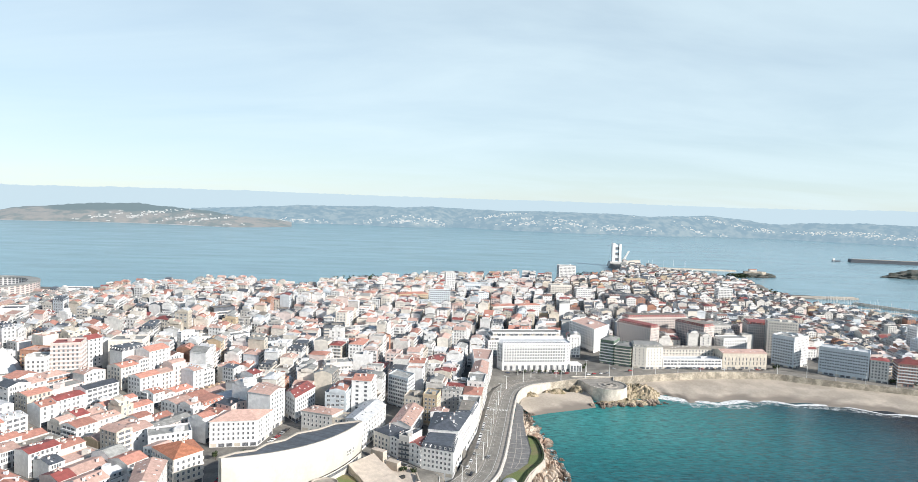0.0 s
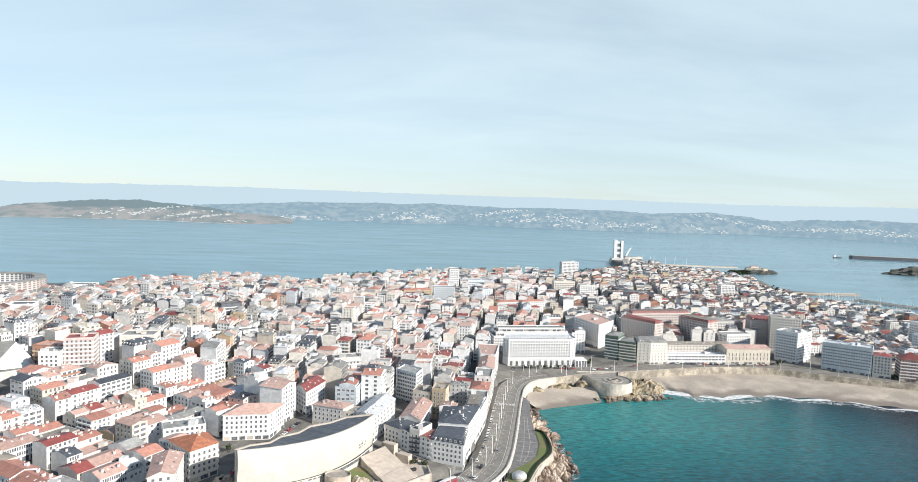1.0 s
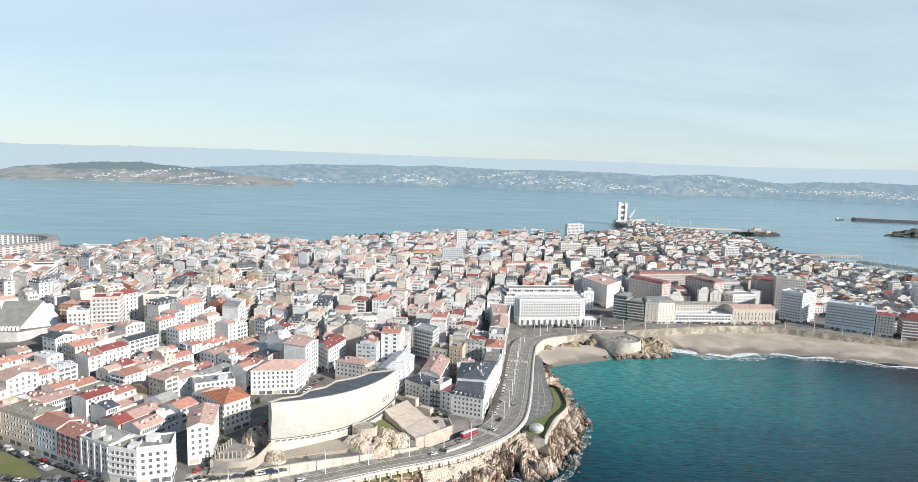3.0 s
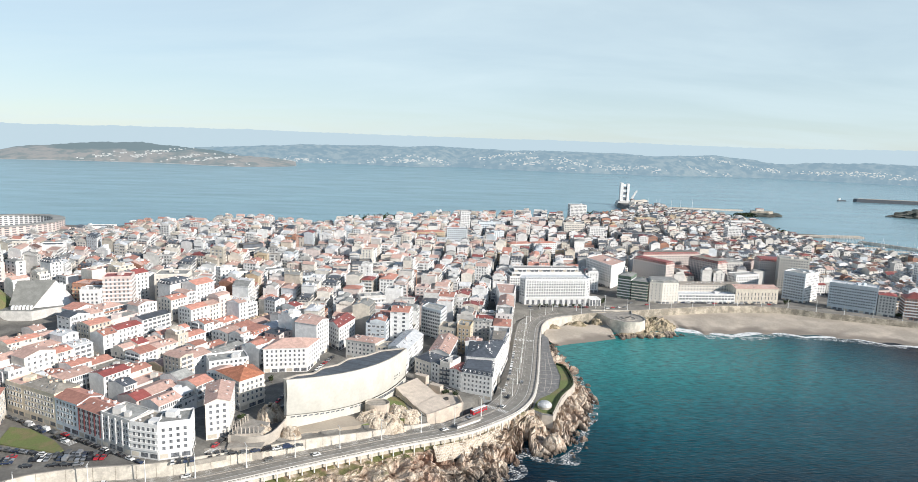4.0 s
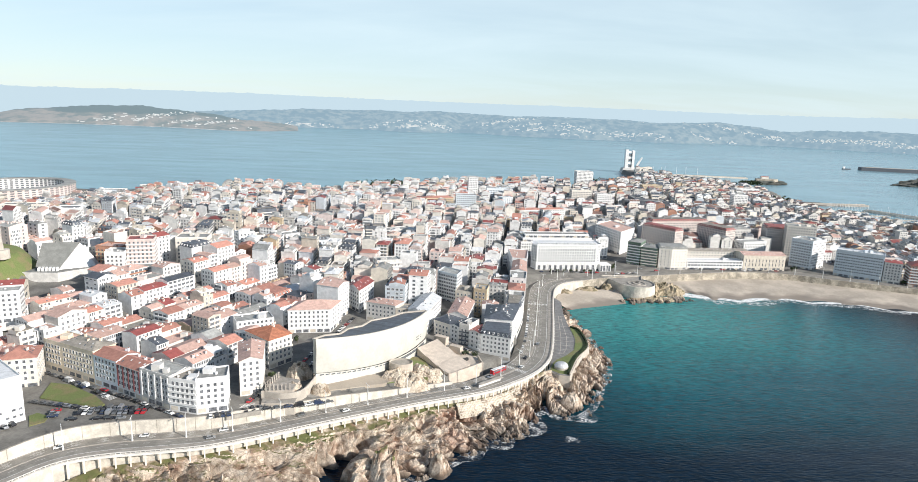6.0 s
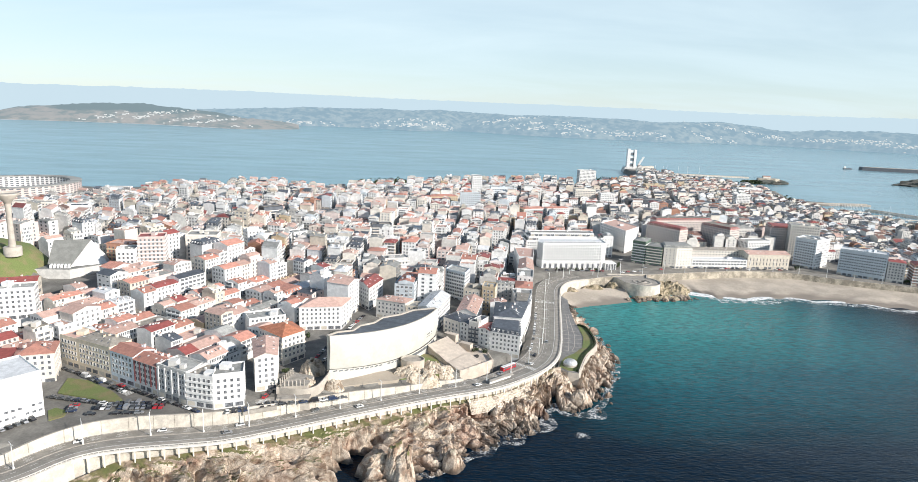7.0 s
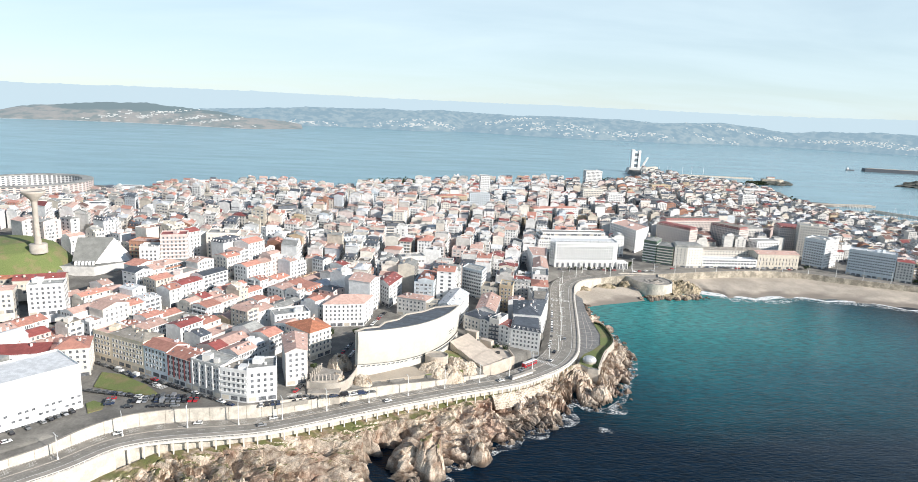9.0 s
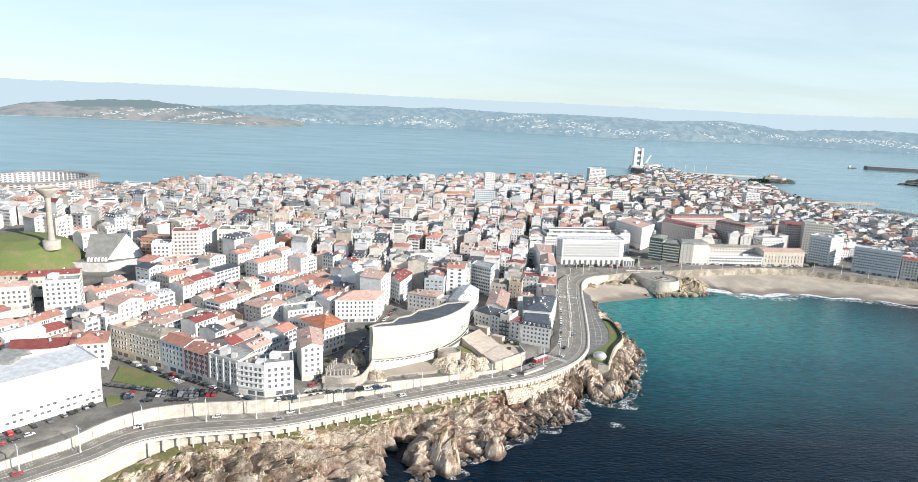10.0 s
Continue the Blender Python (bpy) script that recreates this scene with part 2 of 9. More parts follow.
def sea_material():
    """Deep water, turning turquoise over the sand of the bay; wind ripples and swell as relief."""
    m = bpy.data.materials.new("sea_water")
    m.use_nodes = True
    n, l = m.node_tree.nodes, m.node_tree.links
    b = n["Principled BSDF"]
    b.inputs["Roughness"].default_value, b.inputs["IOR"].default_value = 0.22, 1.33
    b.inputs["Specular IOR Level"].default_value = 0.16
    co = n.new("ShaderNodeNewGeometry")
    sep, warp = n.new("ShaderNodeSeparateXYZ"), n.new("ShaderNodeTexNoise")
    warp.inputs["Scale"].default_value, warp.inputs["Detail"].default_value = 0.008, 5
    l.new(co.outputs["Position"], warp.inputs["Vector"])
    # how far a place lies from the middle of the bay
    dist = n.new("ShaderNodeVectorMath")
    dist.operation = "DISTANCE"
    dist.inputs[1].default_value = (130, 530, 0)
    l.new(co.outputs["Position"], dist.inputs[0])
    wob = n.new("ShaderNodeMath")
    wob.operation, wob.inputs[1].default_value, wob.inputs[2].default_value = "MULTIPLY_ADD", 110, -55
    l.new(warp.outputs["Fac"], wob.inputs[0])
    add = n.new("ShaderNodeMath")
    add.operation = "ADD"
    l.new(dist.outputs["Value"], add.inputs[0])
    l.new(wob.outputs[0], add.inputs[1])
    shore = n.new("ShaderNodeMapRange")
    shore.inputs["From Min"].default_value, shore.inputs["From Max"].default_value = 20, 300
    l.new(add.outputs[0], shore.inputs["Value"])
    ramp = n.new("ShaderNodeValToRGB")
    e = ramp.color_ramp.elements
    e[0].position, e[0].color = 0.0, (0.028, 0.205, 0.20, 1)
    e[1].position, e[1].color = 0.86, (0.0005, 0.0085, 0.020, 1)
    mid = e.new(0.24)
    mid.color = (0.011, 0.15, 0.155, 1)
    mid2 = e.new(0.56)
    mid2.color = (0.0015, 0.063, 0.082, 1)
    l.new(shore.outputs["Result"], ramp.inputs["Fac"])
    # the outer bay beyond the town, its base colour paled to stand in for reflected sky
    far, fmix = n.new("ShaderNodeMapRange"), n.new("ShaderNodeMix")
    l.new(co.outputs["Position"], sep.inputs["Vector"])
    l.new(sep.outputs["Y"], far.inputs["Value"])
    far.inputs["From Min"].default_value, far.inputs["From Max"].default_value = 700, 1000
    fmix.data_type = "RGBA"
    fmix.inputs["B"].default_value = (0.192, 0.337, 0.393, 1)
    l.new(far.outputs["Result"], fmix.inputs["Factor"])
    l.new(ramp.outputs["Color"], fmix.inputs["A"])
    # streaks of wind and swell: the waves' light and dark multiplied into the base colour
    sm, st, sr, sx = n.new("ShaderNodeMapping"), n.new("ShaderNodeTexNoise"), n.new("ShaderNodeMapRange"), n.new("ShaderNodeHueSaturation")
    sm.inputs["Rotation"].default_value, sm.inputs["Scale"].default_value = (0, 0, radians(-14)), (0.3, 1, 1)
    st.inputs["Scale"].default_value, st.inputs["Detail"].default_value, st.inputs["Roughness"].default_value = 0.42, 8, 0.74
    sr.inputs["From Min"].default_value, sr.inputs["From Max"].default_value = 0.3, 0.72
    sr.inputs["To Min"].default_value, sr.inputs["To Max"].default_value = 0.28, 1.95
    l.new(co.outputs["Position"], sm.inputs["Vector"])
    l.new(sm.outputs["Vector"], st.inputs["Vector"])
    l.new(st.outputs["Fac"], sr.inputs["Value"])
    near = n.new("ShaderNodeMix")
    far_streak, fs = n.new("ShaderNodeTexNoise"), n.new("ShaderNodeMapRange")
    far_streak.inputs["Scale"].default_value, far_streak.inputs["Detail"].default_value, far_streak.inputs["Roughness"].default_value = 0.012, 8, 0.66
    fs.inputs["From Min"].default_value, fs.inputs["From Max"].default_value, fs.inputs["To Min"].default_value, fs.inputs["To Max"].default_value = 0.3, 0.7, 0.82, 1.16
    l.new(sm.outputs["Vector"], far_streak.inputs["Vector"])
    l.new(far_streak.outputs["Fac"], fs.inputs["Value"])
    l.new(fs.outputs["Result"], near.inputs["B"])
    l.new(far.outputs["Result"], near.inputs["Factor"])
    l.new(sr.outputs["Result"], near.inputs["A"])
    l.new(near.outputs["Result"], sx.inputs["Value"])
    l.new(fmix.outputs["Result"], sx.inputs["Color"])
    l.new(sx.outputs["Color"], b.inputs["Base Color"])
    swell, chop, s1, bp1, bp2 = (n.new("ShaderNodeTexNoise"), n.new("ShaderNodeTexNoise"), n.new("ShaderNodeMapping"),
                                 n.new("ShaderNodeBump"), n.new("ShaderNodeBump"))
    s1.inputs["Rotation"].default_value, s1.inputs["Scale"].default_value = (0, 0, radians(-20)), (0.35, 1, 1)
    l.new(co.outputs["Position"], s1.inputs["Vector"])
    swell.inputs["Scale"].default_value, swell.inputs["Detail"].default_value = 0.09, 5
    chop.inputs["Scale"].default_value, chop.inputs["Detail"].default_value = 0.7, 4
    l.new(s1.outputs["Vector"], swell.inputs["Vector"])
    l.new(s1.outputs["Vector"], chop.inputs["Vector"])
    bp1.inputs["Strength"].default_value, bp1.inputs["Distance"].default_value = 0.45, 1.0
    bp2.inputs["Strength"].default_value, bp2.inputs["Distance"].default_value = 0.8, 0.5
    l.new(swell.outputs["Fac"], bp1.inputs["Height"])
    l.new(chop.outputs["Fac"], bp2.inputs["Height"])
    l.new(bp1.outputs["Normal"], bp2.inputs["Normal"])
    l.new(bp2.outputs["Normal"], b.inputs["Normal"])
    # specular level raised by place towards the east, standing in for glare
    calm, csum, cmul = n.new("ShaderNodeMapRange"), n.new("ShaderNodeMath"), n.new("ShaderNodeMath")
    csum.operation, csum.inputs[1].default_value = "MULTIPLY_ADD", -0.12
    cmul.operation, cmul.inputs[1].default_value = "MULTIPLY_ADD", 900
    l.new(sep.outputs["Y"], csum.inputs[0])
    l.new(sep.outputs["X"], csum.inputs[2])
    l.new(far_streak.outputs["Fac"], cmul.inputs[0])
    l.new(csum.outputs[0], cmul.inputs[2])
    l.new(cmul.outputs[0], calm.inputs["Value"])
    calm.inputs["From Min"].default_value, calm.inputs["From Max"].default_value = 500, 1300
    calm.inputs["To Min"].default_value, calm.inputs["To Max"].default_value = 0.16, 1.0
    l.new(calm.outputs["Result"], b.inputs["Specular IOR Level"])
    return m


def foam_material(name, scale, lo, hi):
    m = shade(name, (0.84, 0.85, 0.84), rough=0.9, vary=0.05)
    n, l = m.node_tree.nodes, m.node_tree.links
    b = n["Principled BSDF"]
    co, nz, mr = n.new("ShaderNodeNewGeometry"), n.new("ShaderNodeTexNoise"), n.new("ShaderNodeMapRange")
    nz.inputs["Scale"].default_value, nz.inputs["Detail"].default_value, nz.inputs["Roughness"].default_value = scale, 8, 0.7
    mr.inputs["From Min"].default_value, mr.inputs["From Max"].default_value = lo, hi
    l.new(co.outputs["Position"], nz.inputs["Vector"])
    l.new(nz.outputs["Fac"], mr.inputs["Value"])
    wide, wr, mul = n.new("ShaderNodeTexNoise"), n.new("ShaderNodeMapRange"), n.new("ShaderNodeMath")
    wide.inputs["Scale"].default_value, wide.inputs["Detail"].default_value = scale * 0.2, 5
    wr.inputs["From Min"].default_value, wr.inputs["From Max"].default_value, wr.inputs["To Min"].default_value, wr.inputs["To Max"].default_value = 0.42, 0.60, 0.05, 1.0
    mul.operation = "MULTIPLY"
    l.new(co.outputs["Position"], wide.inputs["Vector"])
    l.new(wide.outputs["Fac"], wr.inputs["Value"])
    l.new(mr.outputs["Result"], mul.inputs[0])
    l.new(wr.outputs["Result"], mul.inputs[1])
    l.new(mul.outputs[0] if scale > 0.8 else mr.outputs["Result"], b.inputs["Alpha"])
    return m


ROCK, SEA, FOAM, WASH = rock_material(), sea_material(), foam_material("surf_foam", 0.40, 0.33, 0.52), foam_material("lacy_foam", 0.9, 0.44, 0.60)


def wet_sand():
    """Dry pale sand that darkens where the swash has wetted it."""
    m = shade("beach_sand", (0.52, 0.45, 0.37), rough=0.95, vary=0.25, scale=0.04, fine=0.6, bump=0.12)
    n, l = m.node_tree.nodes, m.node_tree.links
    b = n["Principled BSDF"]
    co, sep, mr, mx, nz, ad = [n.new("ShaderNode" + k) for k in ("NewGeometry", "SeparateXYZ", "MapRange", "Mix", "TexNoise", "Math")]
    old = b.inputs["Base Color"].links[0].from_socket
    nz.inputs["Scale"].default_value = 0.05
    l.new(co.outputs["Position"], nz.inputs["Vector"])
    l.new(co.outputs["Position"], sep.inputs["Vector"])
    ad.operation, ad.inputs[1].default_value = "MULTIPLY_ADD", 2.4
    l.new(nz.outputs["Fac"], ad.inputs[0])
    l.new(sep.outputs["Z"], ad.inputs[2])
    l.new(ad.outputs[0], mr.inputs["Value"])
    mr.inputs["From Min"].default_value, mr.inputs["From Max"].default_value = 3.3, 2.3
    mx.data_type = "RGBA"
    mx.inputs["B"].default_value = (0.24, 0.205, 0.17, 1)
    l.new(mr.outputs["Result"], mx.inputs["Factor"])
    l.new(old, mx.inputs["A"])
    l.new(mx.outputs["Result"], b.inputs["Base Color"])
    return m


BEACH_SAND = wet_sand()
PALE_ROCK = shade("pale_weathered_rock", (0.56, 0.48, 0.385), rough=0.95, vary=0.4, scale=0.25, fine=1.0, bump=0.5, second=(0.26, 0.20, 0.145), lo=0.36, hi=0.52)
SLAB_ROCK = shade("brown_slab_rock", (0.44, 0.36, 0.255), rough=0.95, vary=0.4, scale=0.3, fine=1.2, bump=0.5, second=(0.17, 0.145, 0.085), lo=0.40, hi=0.55)
SEA_WALL = shade("weathered_sea_wall", (0.52, 0.46, 0.37), vary=0.5, scale=0.15, fine=1.2, bump=0.08)
BROWN = shade("render_brown", (0.72, 0.63, 0.58), vary=0.2, per_object=0.1)

# ---------------------------------------------------------------- mesh building
class Shape:
    """Collects faces with their materials and becomes one mesh."""

    def __init__(self):
        self.v, self.f, self.m, self.mats = [], [], [], []

    def face(self, pts, mat):
        if mat not in self.mats:
            self.mats.append(mat)
        k = len(self.v)
        self.v.extend(pts)
        self.f.append(tuple(range(k, k + len(pts))))
        self.m.append(self.mats.index(mat))

    def hull(self, low, top, mat, cap=True, base=False, cap_mat=None):
        """Side walls between two rings of points, with a lid."""
        n = len(low)
        for i in range(n):
            j = (i + 1) % n
            self.face([low[i], low[j], top[j], top[i]], mat)
        if cap:
            self.face(list(top), cap_mat or mat)
        if base:
            self.face(list(reversed(low)), mat)

    def box(self, x0, y0, z0, x1, y1, z1, mat, base=False):
        low = [(x0, y0, z0), (x1, y0, z0), (x1, y1, z0), (x0, y1, z0)]
        self.hull(low, [(x, y, z1) for x, y, _ in low], mat, base=base)

    def mesh(self, name, weld=False, smooth=False):
        me = bpy.data.meshes.new(name)
        me.from_pydata([tuple(p) for p in self.v], [], self.f)
        for mt in self.mats:
            me.materials.append(mt)
        me.polygons.foreach_set("material_index", self.m)
        if smooth:
            me.polygons.foreach_set("use_smooth", [True] * len(self.f))
        if weld:
            bm = bmesh.new()
            bm.from_mesh(me)
            bmesh.ops.remove_doubles(bm, verts=bm.verts, dist=0.001)
            bm.to_mesh(me)
            bm.free()
        me.update()
        return me


def part(name, shape, parent=None, label="", kind="", weld=False, smooth=False):
    ob = new(name, shape if isinstance(shape, bpy.types.Mesh) else shape.mesh(name, weld, smooth))
    if parent:
        ob.parent = parent
    return tagged(ob, label=label, kind=kind)


def grid_mesh(name, P, mat, smooth=True, closed=False):
    """A mesh from a grid of points P[i, j, 3]."""
    a, b = P.shape[:2]
    idx = np.arange(a * b).reshape(a, b)
    q = np.stack([idx[:-1, :-1], idx[1:, :-1], idx[1:, 1:], idx[:-1, 1:]], -1).reshape(-1, 4)
    me = bpy.data.meshes.new(name)
    me.from_pydata(P.reshape(-1, 3).tolist(), [], q.tolist())
    me.materials.append(mat)
    me.polygons.foreach_set("use_smooth", [smooth] * len(q))
    me.update()
    return me


def smooth_line(pts, step):
    """A curve through the points (Catmull-Rom), resampled at an even step."""
    p = np.array(pts, float)
    p = np.vstack([2 * p[0] - p[1], p, 2 * p[-1] - p[-2]])
    out = []
    for i in range(1, len(p) - 2):
        for t in np.linspace(0, 1, 12, endpoint=False):
            a, b, c, d = p[i - 1], p[i], p[i + 1], p[i + 2]
            out.append(0.5 * (2 * b + (c - a) * t + (2 * a - 5 * b + 4 * c - d) * t * t + (3 * b - a - 3 * c + d) * t ** 3))
    out.append(p[-2])
    out = np.array(out)
    s = np.concatenate([[0], np.cumsum(np.linalg.norm(np.diff(out[:, :2], axis=0), axis=1))])
    u = np.arange(0, s[-1], step)
    return np.stack([np.interp(u, s, out[:, k]) for k in range(out.shape[1])], 1)


def normals_left(line):
    d = np.gradient(line[:, :2], axis=0)
    d /= np.linalg.norm(d, axis=1)[:, None]
    return np.stack([-d[:, 1], d[:, 0]], 1)


def inside(poly, x, y):
    x, y = np.asarray(x, float), np.asarray(y, float)
    r = np.zeros(x.shape, bool)
    n = len(poly)
    for i in range(n):
        (ax, ay), (bx, by) = poly[i], poly[(i + 1) % n]
        if ay == by:
            continue
        hit = ((ay > y) != (by > y)) & (x < (bx - ax) * (y - ay) / (by - ay) + ax)
        r ^= hit
    return r


def wobble(x, y, scale, seed=0.0):
    return noise.noise(Vector((x * scale, y * scale, seed)))


# ---------------------------------------------------------------- the lie of the land
SPOTS = [(-155, 252, 26.5), (-250, 292, 27.5), (-236, 236, 24), (-130, 330, 25), (-60, 380, 21), (0, 390, 14.5), (20, 460, 12.5), (38, 560, 11),
         (110, 630, 11), (260, 650, 11), (440, 625, 9), (-265, 445, 41), (-115, 400, 26), (-300, 550, 42), (-400, 900, 25), (-520, 690, 30), (-250, 800, 28), (-100, 600, 26),
         (0, 650, 17), (150, 800, 12), (-100, 1000, 24), (100, 1200, 19), (300, 1300, 13), (500, 1000, 5), (600, 880, 3.5), (450, 1500, 12),
         (650, 1450, 7), (-600, 880, 18), (-200, 1050, 18), (-470, 480, 50), (700, 560, 7), (700, 1050, 3), (655, 1200, 3.5), (770, 900, 3.5), (760, 1300, 2),
         (-88, 288, 24), (-55, 304, 20), (-20, 346, 14.8), (-200, 246, 26), (-170, 247, 26.3)]
_S = np.array(SPOTS, float)
HILL = (-398, 426)


def ground_z(x, y):
    x, y = np.atleast_1d(np.asarray(x, float)), np.atleast_1d(np.asarray(y, float))
    d2 = (x[..., None] - _S[:, 0]) ** 2 + (y[..., None] - _S[:, 1]) ** 2
    w = 1 / (d2 + 900) ** 1.5
    z = (w * _S[:, 2]).sum(-1) / w.sum(-1)
    r = np.hypot((x - HILL[0]) / 1.25, y - HILL[1])
    hill = 59 - np.clip(r - 18, 0, None) * 0.40 - np.clip(r - 30, 0, None) * 0.9
    return np.maximum(z, hill * (r < 50) - 100 * (r >= 50))


def gz(x, y):
    return float(ground_z(x, y)[0])


# sea edge of the promenade: x, y, height of the road
FRONT = [(-330, 70, 20), (-285, 118, 20.3), (-250, 156, 20.6), (-225, 183, 20.8), (-212, 197, 20.8), (-201, 213, 20.8), (-186, 221, 20.8), (-162, 227, 20.8),
         (-145, 232, 20.6), (-128, 241, 20.2), (-97, 261, 19.0), (-54, 288, 17), (-19, 308, 15.4), (0, 324, 14.8), (16, 342, 14.3),
         (27, 364, 13.9), (33, 390, 13.5), (37, 415, 13.1), (42, 450, 12.6), (49, 500, 12), (56, 538, 11.5), (68, 560, 11.2), (88, 573, 11)]
front = smooth_line(FRONT, 1.0)
front_n = normals_left(front)
# the beach road carries on behind the fort
BEACH_ROAD = [(88, 573, 11), (112, 586, 11), (150, 598, 11), (205, 616, 11), (264, 631, 11), (319, 633, 10.6), (362, 618, 10), (442, 592, 9.5), (560, 545, 9), (720, 470, 8.5)]
beach_road = smooth_line(BEACH_ROAD, 2.0)
beach_n = normals_left(beach_road)

ROAD_W = np.interp(front[:, 0], [-330, -180, -120, -60, 0, 20, 40, 60], [17, 17.5, 15.5, 14.5, 18.5, 21, 21, 22])
LAND = ([(-420, -10)] + [tuple(p) for p in (front[:, :2] + front_n * (ROAD_W + 4)[:, None])[:-12:8]] + [tuple(p) for p in (beach_road[:, :2] + beach_n * 19)[8::8]] +
        [(1000, 330), (1000, 660), (900, 740), (820, 860), (765, 960), (735, 1030),
         (705, 1110), (668, 1190), (655, 1268), (812, 1292), (814, 1312), (690, 1330), (680, 1360), (700, 1450), (640, 1590), (560, 1640), (520, 1760), (480, 1830), (440, 1830), (430, 1700),
         (380, 1560), (290, 1400), (204, 1340), (21, 1320), (-95, 1275), (-195, 1180), (-280, 1105), (-385, 1112), (-465, 1065), (-526, 1010), (-600, 1000), (-700, 990),
         (-800, 930), (-1000, 800), (-1000, 100)])


def build_ground():
    xs, ys = np.arange(-1000, 1001, 6.0), np.arange(-10, 1850, 6.0)
    X, Y = np.meshgrid(xs, ys, indexing="ij")
    Z = ground_z(X, Y)
    land = inside(LAND, X, Y)
    Z = np.where(land, Z, -4.0)
    keep = land.copy()
    for di, dj in itertools.product((-1, 0, 1), (-1, 0, 1)):
        keep |= np.roll(np.roll(land, di, 0), dj, 1)
    idx = -np.ones(X.shape, int)
    idx[keep] = np.arange(keep.sum())
    quads = np.stack([idx[:-1, :-1], idx[1:, :-1], idx[1:, 1:], idx[:-1, 1:]], -1).reshape(-1, 4)
    quads = quads[(quads >= 0).all(1)]
    me = bpy.data.meshes.new("ground")
    me.from_pydata(np.stack([X[keep], Y[keep], Z[keep]], -1).tolist(), [], quads.tolist())
    me.materials.append(STREET)
    me.polygons.foreach_set("use_smooth", [True] * len(quads))
    tagged(new("ground", me), "grey asphalt streets and ground of the town", "ground", kind="structure")


build_ground()


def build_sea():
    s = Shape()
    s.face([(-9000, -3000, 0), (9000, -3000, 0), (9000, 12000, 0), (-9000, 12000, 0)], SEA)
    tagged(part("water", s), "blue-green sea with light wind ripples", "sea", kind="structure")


build_sea()


def strip(line, nrm, a, b, za, zb, mat, s=None):
    """A ribbon along a line between two sideways offsets (left is positive)."""
    s = s or Shape()
    n = len(line)
    A, B = (np.full(n, v, float) if np.isscalar(v) else v for v in (a, b))
    for i in range(n - 1):
        p = [line[i, :2] + nrm[i] * A[i], line[i + 1, :2] + nrm[i + 1] * A[i + 1], line[i + 1, :2] + nrm[i + 1] * B[i + 1], line[i, :2] + nrm[i] * B[i]]
        z = [line[i, 2] + za, line[i + 1, 2] + za, line[i + 1, 2] + zb, line[i, 2] + zb]
        s.face([(q[0], q[1], h) for q, h in zip(p, z)], mat)
    return s


def build_road():
    road = strip(front, front_n, 4.2, ROAD_W, 0.0, 0.0, ASPHALT)
    strip(front, front_n, ROAD_W, ROAD_W + 5, -0.02, -3.0, ASPHALT, road)
    tagged(part("road", road, weld=True), "dark asphalt coast road curving along the cliff", "road", kind="structure")
    walkway = strip(front, front_n, 0.0, 4.2, 0.16, 0.16, PAVING)
    strip(front, front_n, 4.2, 4.2, 0.16, -0.02, CONCRETE, walkway)
    strip(front, front_n, 1.6, 1.6, -10.5, 0.1, WALL_STONE, walkway)
    tagged(part("pavement", walkway), "pale paved promenade with a raised kerb", "pavement", kind="structure")
    paint = Shape()
    for off in (4.9, None):
        a = np.full(len(front), off) if off else ROAD_W - 0.7
        strip(front, front_n, a, a + 0.16, 0.008, 0.008, PAINT, paint)
    for frac in (0.30, 0.66, 0.80):
        for k in range(0, len(front) - 4, 9):
            seg, sn = front[k:k + 4], front_n[k:k + 4]
            o = 4.2 + (ROAD_W[k:k + 4] - 4.2) * frac
            strip(seg, sn, o, o + 0.16, 0.008, 0.008, PAINT, paint)
    tagged(part("road_marking", paint), "white painted lane lines on the road", "road marking", kind="structure")
    b = strip(beach_road, beach_n, 3.0, 20.0, 0.02, 0.02, ASPHALT)
    tagged(part("road", b, weld=True), "dark asphalt beach road behind the sea wall", "road", kind="structure")
    b = strip(beach_road, beach_n, 0.0, 3.0, 0.2, 0.2, PAVING)
    strip(beach_road, beach_n, 3.0, 3.0, 0.2, 0.0, CONCRETE, b)
    tagged(part("pavement", b), "pale paved walkway along the beach wall", "pavement", kind="structure")
    w = strip(beach_road, beach_n, -0.5, 0.0, 0.9, 0.9, WALL_STONE)
    strip(beach_road, beach_n, -0.5, -0.9, 0.9, -12, SEA_WALL, w)
    strip(beach_road, beach_n, 0.0, 0.0, 0.2, 0.9, WALL_STONE, w)
    tagged(part("wall_beach", w), "weathered grey stone sea wall above the sand", "wall", kind="structure")


build_road()

# ---------------------------------------------------------------- the cliff
# foot of the promenade or garden (x, y) and, below it, the water's edge (x, y)
CLIFF = [(-330, 70, -300, 20), (-250, 156, -215, 120), (-212, 197, -172, 158), (-186, 221, -140, 188), (-162, 227, -112, 205), (-145, 232, -82, 221), (-113, 250, -65, 237),
         (-79, 273, -42, 249), (-54, 288, -27, 266), (-19, 308, -5, 285), (0, 324, 11, 301), (16, 342, 19, 322), (27, 349, 25, 310),
         (37.5, 345, 43, 316), (47.5, 371, 63, 347), (60, 396, 77, 383), (60, 429, 79, 414), (53, 437, 75, 446), (53.5, 470, 70, 486), (54, 512, 63, 528)]


